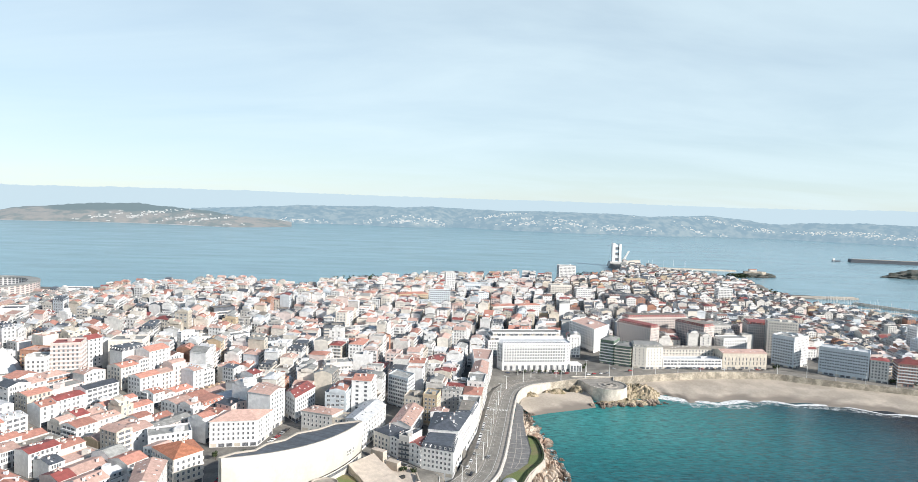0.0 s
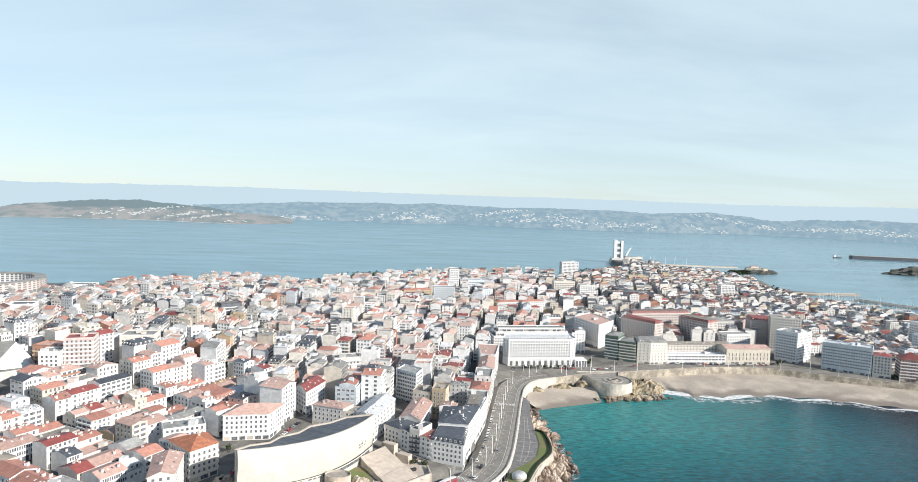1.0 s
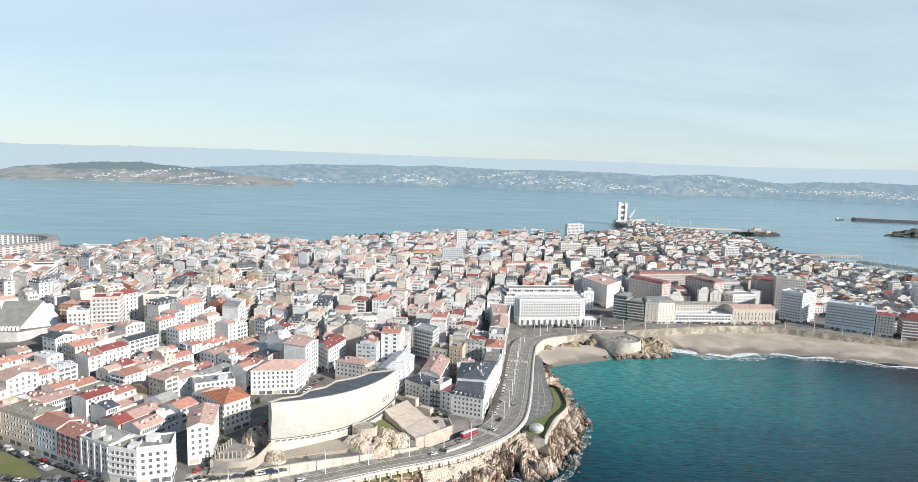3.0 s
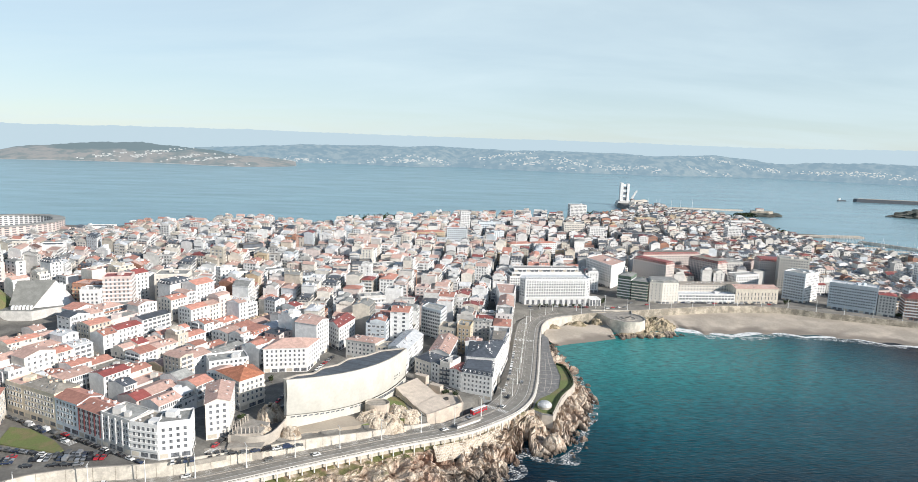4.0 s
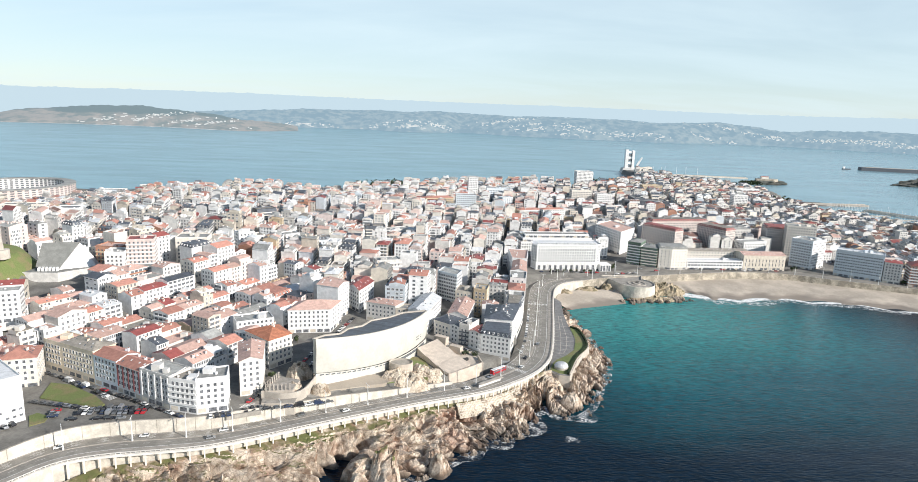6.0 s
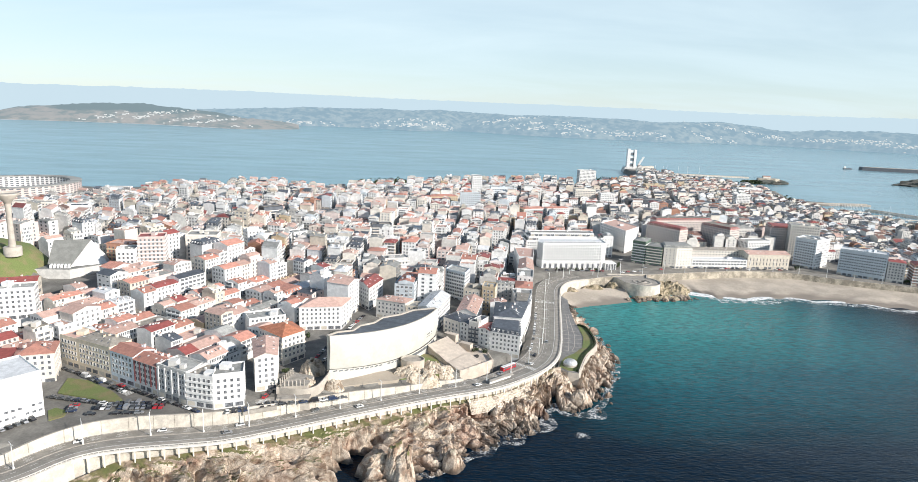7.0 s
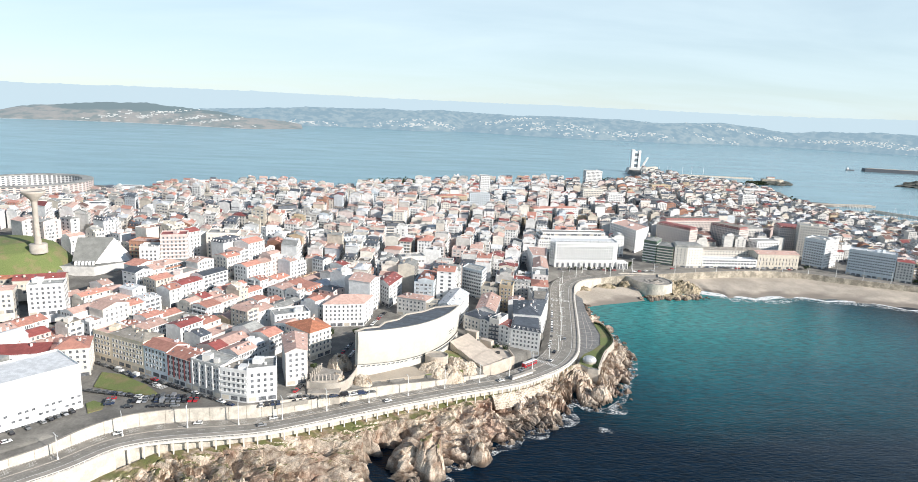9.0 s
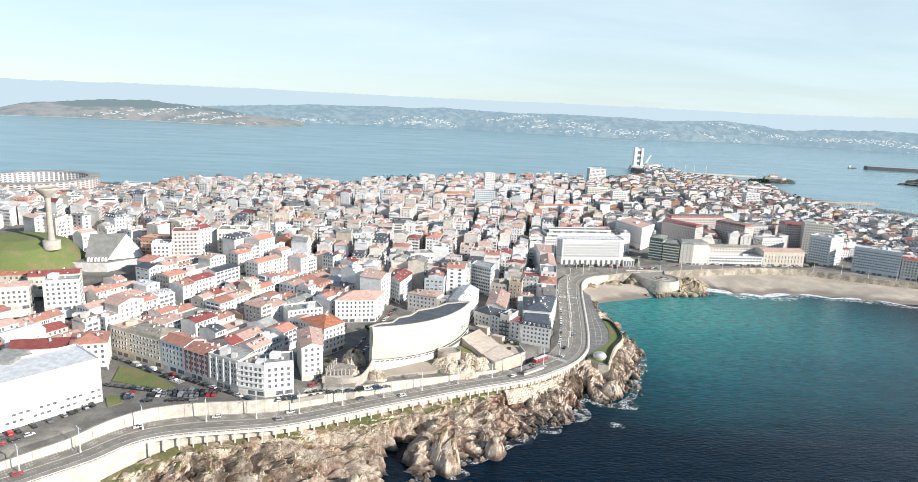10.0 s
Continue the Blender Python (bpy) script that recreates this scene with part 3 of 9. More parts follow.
def rand01(a, b, seed):
    v = np.sin(a * 127.1 + b * 311.7 + seed * 74.7) * 43758.5453
    return v - np.floor(v)


def blocks_at(u, v, seed):
    """Cells of broken rock: distance to the joint, a random number and the tilt of the cell's face at each place."""
    iu, iv = np.floor(u), np.floor(v)
    f1, f2 = np.full(u.shape, 9.0), np.full(u.shape, 9.0)
    rnd, dx, dy, ta, tb = [np.zeros(u.shape) for _ in range(5)]
    for a in (-1, 0, 1):
        for b in (-1, 0, 1):
            cu, cv = iu + a, iv + b
            x, y = cu + rand01(cu, cv, seed) - u, cv + rand01(cu, cv, seed + 1) - v
            d = np.hypot(x, y)
            near = d < f1
            f2 = np.where(near, f1, np.minimum(f2, d))
            f1 = np.where(near, d, f1)
            rnd = np.where(near, rand01(cu, cv, seed + 2), rnd)
            dx, dy = np.where(near, x, dx), np.where(near, y, dy)
            ta, tb = np.where(near, rand01(cu, cv, seed + 3) - 0.5, ta), np.where(near, rand01(cu, cv, seed + 4) - 0.5, tb)
    return f2 - f1, rnd, dx * ta + dy * tb


def build_cliff():
    pts = np.array(CLIFF, float)
    k = np.linspace(0, len(pts) - 1, 1500)
    cols = [np.interp(k, np.arange(len(pts)), pts[:, c]) for c in range(4)]
    zi = np.interp(cols[0], front[:, 0], front[:, 2])
    zi = np.where(k > 12, np.interp(k, [12, 16, 17.5, 19], [12.0, 11.0, 8.5, 5.0]), zi) - np.interp(k, [2.4, 3.0, 4.6, 10.6, 11.6], [8.5, 6.0, 4.2, 3.4, 1.2])
    t = np.concatenate([np.linspace(0, 1, 80), [1.06, 1.13, 1.2]])
    shelf = np.interp(k, [0, 4, 6, 8, 9.5, 11, 13, 19], [0.30, 0.22, 0.18, 0.14, 0.1, 0.08, 0.06, 0.06])
    A, B = np.stack(cols[:2], 1), np.stack(cols[2:], 1)
    N = B - A
    ln = np.linalg.norm(N, axis=1)
    N = N / ln[:, None]
    A, ln = A - N * 2.2, ln + 2.2
    run = np.concatenate([[0], np.cumsum(np.linalg.norm(np.diff((A + B) / 2, axis=0), axis=1))])
    T, S = np.meshgrid(t, run)
    D = T * ln[:, None]
    base = np.zeros(T.shape)
    for i in range(len(k)):
        sh = shelf[i]
        base[i] = zi[i] * np.interp(t, [0, sh * 0.5, sh, sh + (1 - sh) * 0.3, sh + (1 - sh) * 0.62, sh + (1 - sh) * 0.85, 1.0, 1.08, 1.2], [1, 0.95, 0.90, 0.74, 0.47, 0.22, 0.03, -0.14, -0.45])
    warp = np.array([[noise.fractal(Vector((a * 0.05, b * 0.05, 2.0)), 1, 2, 3) for b in D[i]] for i, a in enumerate(run)])
    fine = np.array([[noise.fractal(Vector((a * 0.5, b * 0.5, 5.0)), 1, 2, 3) for b in D[i]] for i, a in enumerate(run)])
    e1, r1, t1 = blocks_at(S / 10.5 + warp * 0.7 + D / 24, D / 11.0 + warp * 0.5 - S / 30, 3)
    e2, r2, t2 = blocks_at(S / 4.3 + warp * 0.6 + D / 9, D / 4.4 + S / 13, 11)
    e3, r3, t3 = blocks_at(S / 1.7 + warp, D / 1.7 - S / 9, 23)
    fade = np.minimum(1.0, np.maximum(0.0, T - 0.02) * 6)
    low = np.where(T < shelf[:, None], 0.45, 1.0) * fade
    crack = lambda e, w: np.maximum(0.0, 1 - e / w)
    saw = lambda a, sharp: np.where(a % 1 < sharp, (a % 1) / sharp, (1 - a % 1) / (1 - sharp)) - 0.5
    beds = saw((S * 0.86 - D * 0.42) / 8.5 + warp * 1.3, 0.78) * 3.6 + saw((S * 0.8 - D * 0.5) / 3.3 + warp * 1.9, 0.72) * 1.3
    calm = np.interp(k, [3.2, 4.4, 5.5, 7.5], [1.5, 1.4, 1.0, 0.68])[:, None]
    dz = calm * low * ((r1 - 0.45) * 6.0 + t1 * 7.0 - 7.0 * crack(e1, 0.13) + beds * 1.2 + (r2 - 0.5) * 2.4 + t2 * 2.8 - 2.2 * crack(e2, 0.14) + t3 * 0.2 + fine * 0.2)
    out = np.interp(k, [10.8, 11.8], [1.0, 0.45])[:, None] * low * (warp * 5.0 + fine * 0.5 + np.clip(dz, -6, 4.5) * 0.6)
    dz = dz * 0.5
    K = k[:, None] + warp * 0.12
    inlet = np.exp(-((K - 5.05 - (0.97 - T) * 2.2) / 0.36) ** 6) * np.clip((T - 0.22) * 9, 0, 1)
    cave = np.exp(-((K - 11.35) / 0.22) ** 4) * np.clip((T - 0.34) * 6, 0, 1)
    gully = (np.exp(-((K - 4.62) / 0.09) ** 2) + 0.8 * np.exp(-((K - 3.7) / 0.07) ** 2) + np.exp(-((K - 8.6) / 0.14) ** 2) + 0.9 * np.exp(-((K - 7.3) / 0.10) ** 2) + 0.8 * np.exp(-((K - 6.5) / 0.08) ** 2)) * np.clip((T - 0.2) * 4, 0, 1)
    fin = np.exp(-((K - 6.2 - (0.6 - T)) / 0.26) ** 8) * np.clip((0.92 - T) * 8, 0, 1)
    # clefts that run down to the water
    v = np.array([[noise.noise(Vector((a * 0.075 + w * 0.8, b * 0.014, 7.0))) for b, w in zip(D[i], warp[i])] for i, a in enumerate(run)])
    gully = gully * np.interp(k, [4.5, 6.0], [1.3, 1.0])[:, None] + 1.25 * np.exp(-(v / 0.085) ** 2) * np.clip((T - 0.16) * 4, 0, 1)
    gone = np.maximum(inlet, cave)
    z = base + np.where(base > -1, dz, 0)
    z = z + fin * np.maximum(0, 15.0 - 6.0 * T - base) * 0.85
    z = z * (1 - gone) - 1.5 * gone - 0.66 * np.maximum(z, 0) * np.minimum(gully, 1)
    z[1:-1] = (z[:-2] + 2 * z[1:-1] + z[2:]) / 4
    z = z + low * (1 - gone) * ((r3 - 0.5) * 0.7 + t3 * 1.1 + fine * 0.3)
    z = np.minimum(z, zi[:, None] + 0.2)
    q = A[:, None, :] + N[:, None, :] * (D + out - np.interp(k, [10.8, 12, 14, 17], [1.4, 3.4, 5.0, 4.0])[:, None] * fade - 4 * np.minimum(gully, 1))[:, :, None]
    P = np.concatenate([q, z[:, :, None]], 2)
    ob = new("cliff", grid_mesh("cliff", P[:, ::-1], ROCK, smooth=False))
    tagged(ob, "rugged tan and brown rock cliff with grassy ledges", "cliff", kind="structure")

build_cliff()

# ---------------------------------------------------------------- houses
def lerp(a, b, t):
    return (a[0] + (b[0] - a[0]) * t, a[1] + (b[1] - a[1]) * t)


def grow_ring(c, d):
    """A ring of corners (counter-clockwise) pushed outwards by d."""
    n, out = len(c), []
    for i in range(n):
        p, q, r = Vector(c[i - 1]), Vector(c[i]), Vector(c[(i + 1) % n])
        e, f = (q - p).normalized(), (r - q).normalized()
        ne, nf = Vector((e.y, -e.x)), Vector((f.y, -f.x))
        m = (ne + nf)
        k = max(0.35, m.length_squared / 2)
        m = m / k if m.length > 0 else ne
        out.append((q.x + m.x * d, q.y + m.y * d))
    return out


def add_z(ring, z):
    return [(p[0], p[1], z) for p in ring]


def roof_on(s, ring, z, kind, mat, wall, rnd):
    """Puts a roof of the kind on a ring of corners; for four corners a ridge along the longer side."""
    if kind in ("gable", "hip") and len(ring) == 4:
        c = ring
        if math.dist(c[0], c[1]) < math.dist(c[1], c[2]):
            c = [c[1], c[2], c[3], c[0]]
        e = grow_ring(c, 0.45)
        w = math.dist(c[1], c[2])
        h = w * rnd.uniform(0.12, 0.20)
        k = 0.0 if kind == "gable" else min(0.42, 0.5 * w / max(math.dist(c[0], c[1]), 1) * 0.9)
        o = c if kind == "hip" else e
        r0, r1 = lerp(lerp(o[3], o[0], 0.5), lerp(o[1], o[2], 0.5), k), lerp(lerp(o[3], o[0], 0.5), lerp(o[1], o[2], 0.5), 1 - k)
        R0, R1 = (*r0, z + h), (*r1, z + h)
        E = add_z(e, z - 0.1)
        s.face([E[0], E[1], R1, R0], mat)
        s.face([E[2], E[3], R0, R1], mat)
        if kind == "hip":
            s.face([E[1], E[2], R1], mat)
            s.face([E[3], E[0], R0], mat)
        else:
            g0, g1 = lerp(lerp(c[3], c[0], 0.5), lerp(c[1], c[2], 0.5), 0), lerp(lerp(c[3], c[0], 0.5), lerp(c[1], c[2], 0.5), 1)
            s.face([(*c[1], z), (*c[2], z), (*g1, z + h * 0.97)], wall)
            s.face([(*c[3], z), (*c[0], z), (*g0, z + h * 0.97)], wall)
        s.hull(add_z(e, z - 0.32), E, wall, cap=False)
        if mat is SLATE or rnd.random() < 0.5:
            for p, q, u, v in ((E[0], E[1], R0, R1), (E[2], E[3], R1, R0)):
                n = max(1, int(math.dist(p, q) / 4.5))
                for k_, f in itertools.product(range(n), (0.3, 0.62)):
                    if rnd.random() < 0.45:
                        continue
                    t, w_ = (k_ + rnd.uniform(0.3, 0.7)) / n, 0.5 / math.dist(p, q)
                    on = lambda t, f: tuple(Vector(p).lerp(Vector(q), t).lerp(Vector(u).lerp(Vector(v), t), f) + Vector((0, 0, 0.09)))
                    s.face([on(t - w_, f), on(t + w_, f), on(t + w_, f + 0.16), on(t - w_, f + 0.16)], FRAME if rnd.random() < 0.6 else GLASS)
        return z + h
    if kind == "mansard":
        e, i = grow_ring(ring, 0.3), grow_ring(ring, -1.5)
        s.hull(add_z(e, z - 0.05), add_z(i, z + 2.6), mat, cap_mat=GRAVEL if rnd.random() < 0.15 else mat)
        s.hull(add_z(e, z - 0.3), add_z(e, z - 0.05), wall, cap=False)
        for a, b, ia, ib in zip(e, e[1:] + e[:1], i, i[1:] + i[:1]):
            n = int(math.dist(a, b) / 3.4)
            for q in range(n):
                t = (q + 0.5) / n
                o, u = lerp(lerp(a, b, t), lerp(ia, ib, t), 0.18), lerp(lerp(a, b, t), lerp(ia, ib, t), 0.95)
                dx, dy = (b[0] - a[0]) / math.dist(a, b) * 0.6, (b[1] - a[1]) / math.dist(a, b) * 0.6
                low = [(o[0] - dx, o[1] - dy, z + 0.4), (o[0] + dx, o[1] + dy, z + 0.4), (u[0] + dx, u[1] + dy, z + 0.6), (u[0] - dx, u[1] - dy, z + 0.6)]
                s.hull(low, [(x, y, z + 1.95) for x, y, _ in low], wall, cap_mat=mat)
                g = [(x + (o[0] - u[0]) * 0.03, y + (o[1] - u[1]) * 0.03) for x, y, _ in (low[0], low[1])]
                s.face([(*lerp(g[0], g[1], 0.15), z + 0.75), (*lerp(g[0], g[1], 0.85), z + 0.75), (*lerp(g[0], g[1], 0.85), z + 1.75), (*lerp(g[0], g[1], 0.15), z + 1.75)], GLASS)
        return z + 2.6
    # flat, behind a parapet
    i = grow_ring(ring, -0.3)
    s.hull(add_z(ring, z), add_z(ring, z + 0.9), wall, cap=False)
    for k in range(len(ring)):
        j = (k + 1) % len(ring)
        s.face([(*ring[k], z + 0.9), (*ring[j], z + 0.9), (*i[j], z + 0.9), (*i[k], z + 0.9)], wall)
        s.face([(*i[j], z + 0.9), (*i[j], z + 0.05), (*i[k], z + 0.05), (*i[k], z + 0.9)], wall)
    s.face(add_z(i, z + 0.05), mat)
    return z + 0.9


def row_roof(s, ring, z, mat, wall, rnd):
    """A low tiled roof with its ridge along the street, between blank party gables; skylights or dormers on the front slope."""
    depth = math.dist(ring[0], ring[3])
    h, over = depth * rnd.uniform(0.10, 0.17), 0.5 / depth
    k = rnd.uniform(0.42, 0.58)
    E = [(*lerp(ring[0], ring[3], -over), z - 0.12), (*lerp(ring[1], ring[2], -over), z - 0.12), (*lerp(ring[2], ring[1], -over), z - 0.12), (*lerp(ring[3], ring[0], -over), z - 0.12)]
    R0, R1 = (*lerp(ring[0], ring[3], k), z + h), (*lerp(ring[1], ring[2], k), z + h)
    s.face([E[0], E[1], R1, R0], mat)
    s.face([E[2], E[3], R0, R1], mat)
    for a, b in ((0, 1), (2, 3)):
        s.face([(E[a][0], E[a][1], z - 0.42), (E[b][0], E[b][1], z - 0.42), E[b], E[a]], wall)
    s.face([(*ring[1], z), (*ring[2], z), (R1[0], R1[1], z + h - 0.03)], wall)
    s.face([(*ring[3], z), (*ring[0], z), (R0[0], R0[1], z + h - 0.03)], wall)
    L = math.dist(ring[0], ring[1])
    ux, uy = (ring[1][0] - ring[0][0]) / L, (ring[1][1] - ring[0][1]) / L
    if rnd.random() < 0.10:
        for q in range(int(L / 4)):
            c = lerp(lerp(ring[0], ring[1], (q + 0.5) / int(L / 4)), lerp(ring[3], ring[2], (q + 0.5) / int(L / 4)), 0.14)
            nx, ny = -uy, ux
            low = [(c[0] - ux * 0.7, c[1] - uy * 0.7), (c[0] + ux * 0.7, c[1] + uy * 0.7), (c[0] + ux * 0.7 + nx * 3, c[1] + uy * 0.7 + ny * 3), (c[0] - ux * 0.7 + nx * 3, c[1] - uy * 0.7 + ny * 3)]
            s.hull(add_z(low, z), add_z(low, z + 1.9), wall, cap_mat=mat)
            g0, g1 = lerp(low[0], low[1], 0.2), lerp(low[0], low[1], 0.8)
            s.face([(g0[0] - nx * 0.04, g0[1] - ny * 0.04, z + 0.7), (g1[0] - nx * 0.04, g1[1] - ny * 0.04, z + 0.7), (g1[0] - nx * 0.04, g1[1] - ny * 0.04, z + 1.7), (g0[0] - nx * 0.04, g0[1] - ny * 0.04, z + 1.7)], GLASS)
    elif rnd.random() < 0.5:
        for q in range(rnd.randint(1, 4)):
            t, v = rnd.uniform(0.15, 0.85), rnd.uniform(0.25, 0.7)
            def on(dt, v):
                a, b = lerp(E[0], E[1], t + dt), lerp(R0, R1, t + dt)
                c = lerp(a, b, v)
                return (c[0], c[1], z - 0.12 + (h + 0.12) * v + 0.08)
            w = 0.45 / L
            s.face([on(-w, v), on(w, v), on(w, v + 0.2), on(-w, v + 0.2)], rnd.choice((GLASS, FRAME)))
    return z + h


def clutter_on(s, ring, z, wall, rnd, flat):
    """Chimneys, stair heads and water tanks on a roof."""
    cx, cy = sum(p[0] for p in ring) / len(ring), sum(p[1] for p in ring) / len(ring)
    for _ in range(rnd.choice((1, 2, 3, 4))):
        p = lerp((cx, cy), ring[rnd.randrange(len(ring))], rnd.uniform(0.1, 0.6))
        w, d, h = (rnd.uniform(0.3, 0.5), rnd.uniform(0.4, 0.8), rnd.uniform(0.7, 1.2))
        if flat and rnd.random() < 0.45:
            w, d, h = rnd.uniform(1.2, 2.4), rnd.uniform(1.2, 2.6), rnd.uniform(1.6, 2.8)
        z0 = z - (0.9 if flat else 1.0)
        s.box(p[0] - w, p[1] - d, z0, p[0] + w, p[1] + d, z0 + h + (0 if flat else 0.6), wall)
        if not flat:
            s.box(p[0] - w * 0.6, p[1] - d * 0.6, z0 + h + 0.6, p[0] + w * 0.6, p[1] + d * 0.6, z0 + h + 0.85, BRICK)


def openings(a, b, z0, z1, storey=3.0, bay=3.0, width=1.3, tall=1.6, ground=3.6, margin=0.9):
    """Places of the windows on the wall from a to b: middle point, sill height, width, height."""
    L = math.dist(a, b)
    n = max(1, int((L - 2 * margin) / bay))
    rows = max(1, int((z1 - z0 - ground) / storey + 0.2))
    for r in range(rows):
        z = z0 + ground + r * storey + 0.75
        if z + tall > z1 - 0.2:
            continue
        for q in range(n):
            yield (margin + (L - 2 * margin) * (q + 0.5) / n) / L, z, width, tall


def on_wall(a, b):
    """A function that gives the point at a share t of the wall from a to b, so far out and so high."""
    L = math.dist(a, b)
    ux, uy = (b[0] - a[0]) / L, (b[1] - a[1]) / L
    return L, lambda d, out, z: (a[0] + ux * d + uy * out, a[1] + uy * d - ux * out, z)


def windows_flat(s, a, b, z0, z1, rnd, deep=0.05, fine=True, **kw):
    """Windows of one wall, in one of the manners of the town: single windows, glazed galleries or balcony bands."""
    L, at = on_wall(a, b)
    panel = lambda d0, d1, out, za, zb, m: s.face([at(d0, out, za), at(d1, out, za), at(d1, out, zb), at(d0, out, zb)], m)
    manner = rnd.random()
    ground, storey, margin = kw.get("ground", 3.6), kw.get("storey", 3.0), kw.get("margin", 0.9)
    rows = max(1, int((z1 - z0 - ground) / storey + 0.2))
    if fine and manner < 0.20 and L > 5 and z1 - z0 > 7:
        # a white glazed gallery standing out from the wall
        d0, d1 = (margin, L - margin) if L < 9 or rnd.random() < 0.5 else (margin, L * 0.55)
        top = min(z1 - 0.5, z0 + ground + rows * storey)
        low = [at(d0, 0, 0)[:2], at(d0, 0.55, 0)[:2], at(d1, 0.55, 0)[:2], at(d1, 0, 0)[:2]]
        s.hull(add_z(low, z0 + ground - 0.1), add_z(low, top), FRAME, base=True)
        n = max(3, int((d1 - d0) / 1.15))
        for r in range(rows):
            z = z0 + ground + r * storey + 0.85
            if z + 1.7 > top:
                continue
            for q in range(n):
                panel(d0 + (d1 - d0) * (q + 0.14) / n, d0 + (d1 - d0) * (q + 0.86) / n, 0.58, z, z + 1.75, FRAME if rnd.random() < 0.12 else GLASS)
        if d1 < L * 0.6:
            for r in range(rows):
                z = z0 + ground + r * storey + 0.8
                if z + 1.6 < z1 - 0.2:
                    panel(L * 0.7, L * 0.7 + 1.2, deep, z, z + 1.6, GLASS)
    elif fine and manner < 0.38 and L > 5 and z1 - z0 > 7:
        # balcony bands with wide dark openings behind
        m = rnd.choice((FRAME, FRAME, s_tone(rnd), CEMENT))
        n = max(1, int(L / 3.4))
        for r in range(rows):
            z = z0 + ground + r * storey
            if z + 2.4 > z1:
                continue
            for q in range(n):
                panel(margin + (L - 2 * margin) * (q + 0.12) / n, margin + (L - 2 * margin) * (q + 0.88) / n, deep, z + 0.9, z + 2.45, GLASS)
            low = [at(0.4, 0, 0)[:2], at(0.4, 0.8, 0)[:2], at(L - 0.4, 0.8, 0)[:2], at(L - 0.4, 0, 0)[:2]]
            s.hull(add_z(low, z), add_z(low, z + 0.95), m, base=True)
    else:
        wide = manner > 0.86
        kw.setdefault("bay", 3.1 if wide else rnd.choice((2.3, 2.6, 3.0)))
        for t, z, w, h in openings(a, b, z0, z1, width=2.0 if wide else 1.2, tall=1.5 if wide else 1.75, **kw):
            if rnd.random() < 0.04:
                continue
            d = t * L
            if fine:
                panel(d - w / 2 - 0.16, d + w / 2 + 0.16, deep - 0.02, z - 0.16, z + h + 0.16, FRAME)
            panel(d - w / 2, d + w / 2, deep + 0.02, z + (0.7 if rnd.random() < 0.2 else 0), z + h, GLASS)
            if not fine:
                continue
            panel(d - 0.04, d + 0.04, deep + 0.04, z, z + h, FRAME)
    # shop fronts
    if z1 - z0 > 6 and rnd.random() < 0.8 and ground > 3:
        n = max(1, int(L / 4))
        for q in range(n):
            panel(L * (q + 0.1) / n, L * (q + 0.9) / n, deep, z0 + 0.3, z0 + 3.0, GLASS)


def s_tone(rnd):
    return rnd.choice((TAN, PINK, GREY, BRICK, BLUE))


# streets fan out from the coast: slope of each street by its place on the line y = 400
def slope(u):
    return float(np.interp(u, [-600, -280, -110, 20, 150, 500], [-0.36, -0.29, 0.10, 0.15, 0.13, 0.16]))


def town_point(u, v):
    y = v + (0.30 * (-150 - u) if u < -150 else (-0.10 * (u + 150) if u < 20 else -17 + 0.12 * (u - 20)))
    return (u + slope(u) * (y - 400), y)


TOWN = [(-138, 330), (-128, 352), (-112, 402), (-96, 402), (-92, 374), (-74, 392), (-60, 398), (-38, 402), (-8, 400), (14, 404), (22, 460), (29, 517), (33, 590), (36, 640), (128, 662), (150, 690),
        (320, 700), (400, 690), (450, 640), (580, 570), (730, 500), (900, 420), (920, 640), (860, 730), (800, 840), (745, 950), (715, 1025), (685, 1105), (650, 1185),
        (638, 1290), (660, 1360), (680, 1450), (630, 1575), (540, 1630), (470, 1780), (445, 1780), (440, 1690), (395, 1545), (290, 1375), (204, 1310), (21, 1287), (-95, 1243), (-195, 1149),
        (-280, 1067), (-385, 1081), (-465, 1035), (-526, 969), (-576, 905), (-640, 890), (-720, 780), (-640, 560), (-520, 380), (-440, 290), (-345, 235), (-300, 262), (-268, 308),
        (-215, 298), (-168, 272), (-150, 300)]
KEEP_OUT = []   # plots taken by the buildings that stand out: rings of corners


def plot_free(ring):
    pts = ring + [lerp(ring[i], ring[(i + 1) % 4], 0.5) for i in range(4)] + [lerp(ring[0], ring[2], 0.5)]
    x, y = np.array([p[0] for p in pts]), np.array([p[1] for p in pts])
    if not inside(TOWN, x, y).all():
        return False
    for k in KEEP_OUT:
        kx, ky = [p[0] for p in k], [p[1] for p in k]
        if max(kx) < x.min() - 2 or min(kx) > x.max() + 2 or max(ky) < y.min() - 2 or min(ky) > y.max() + 2:
            continue
        if inside(k, x, y).any() or inside(ring, kx, ky).any():
            return False
    return True


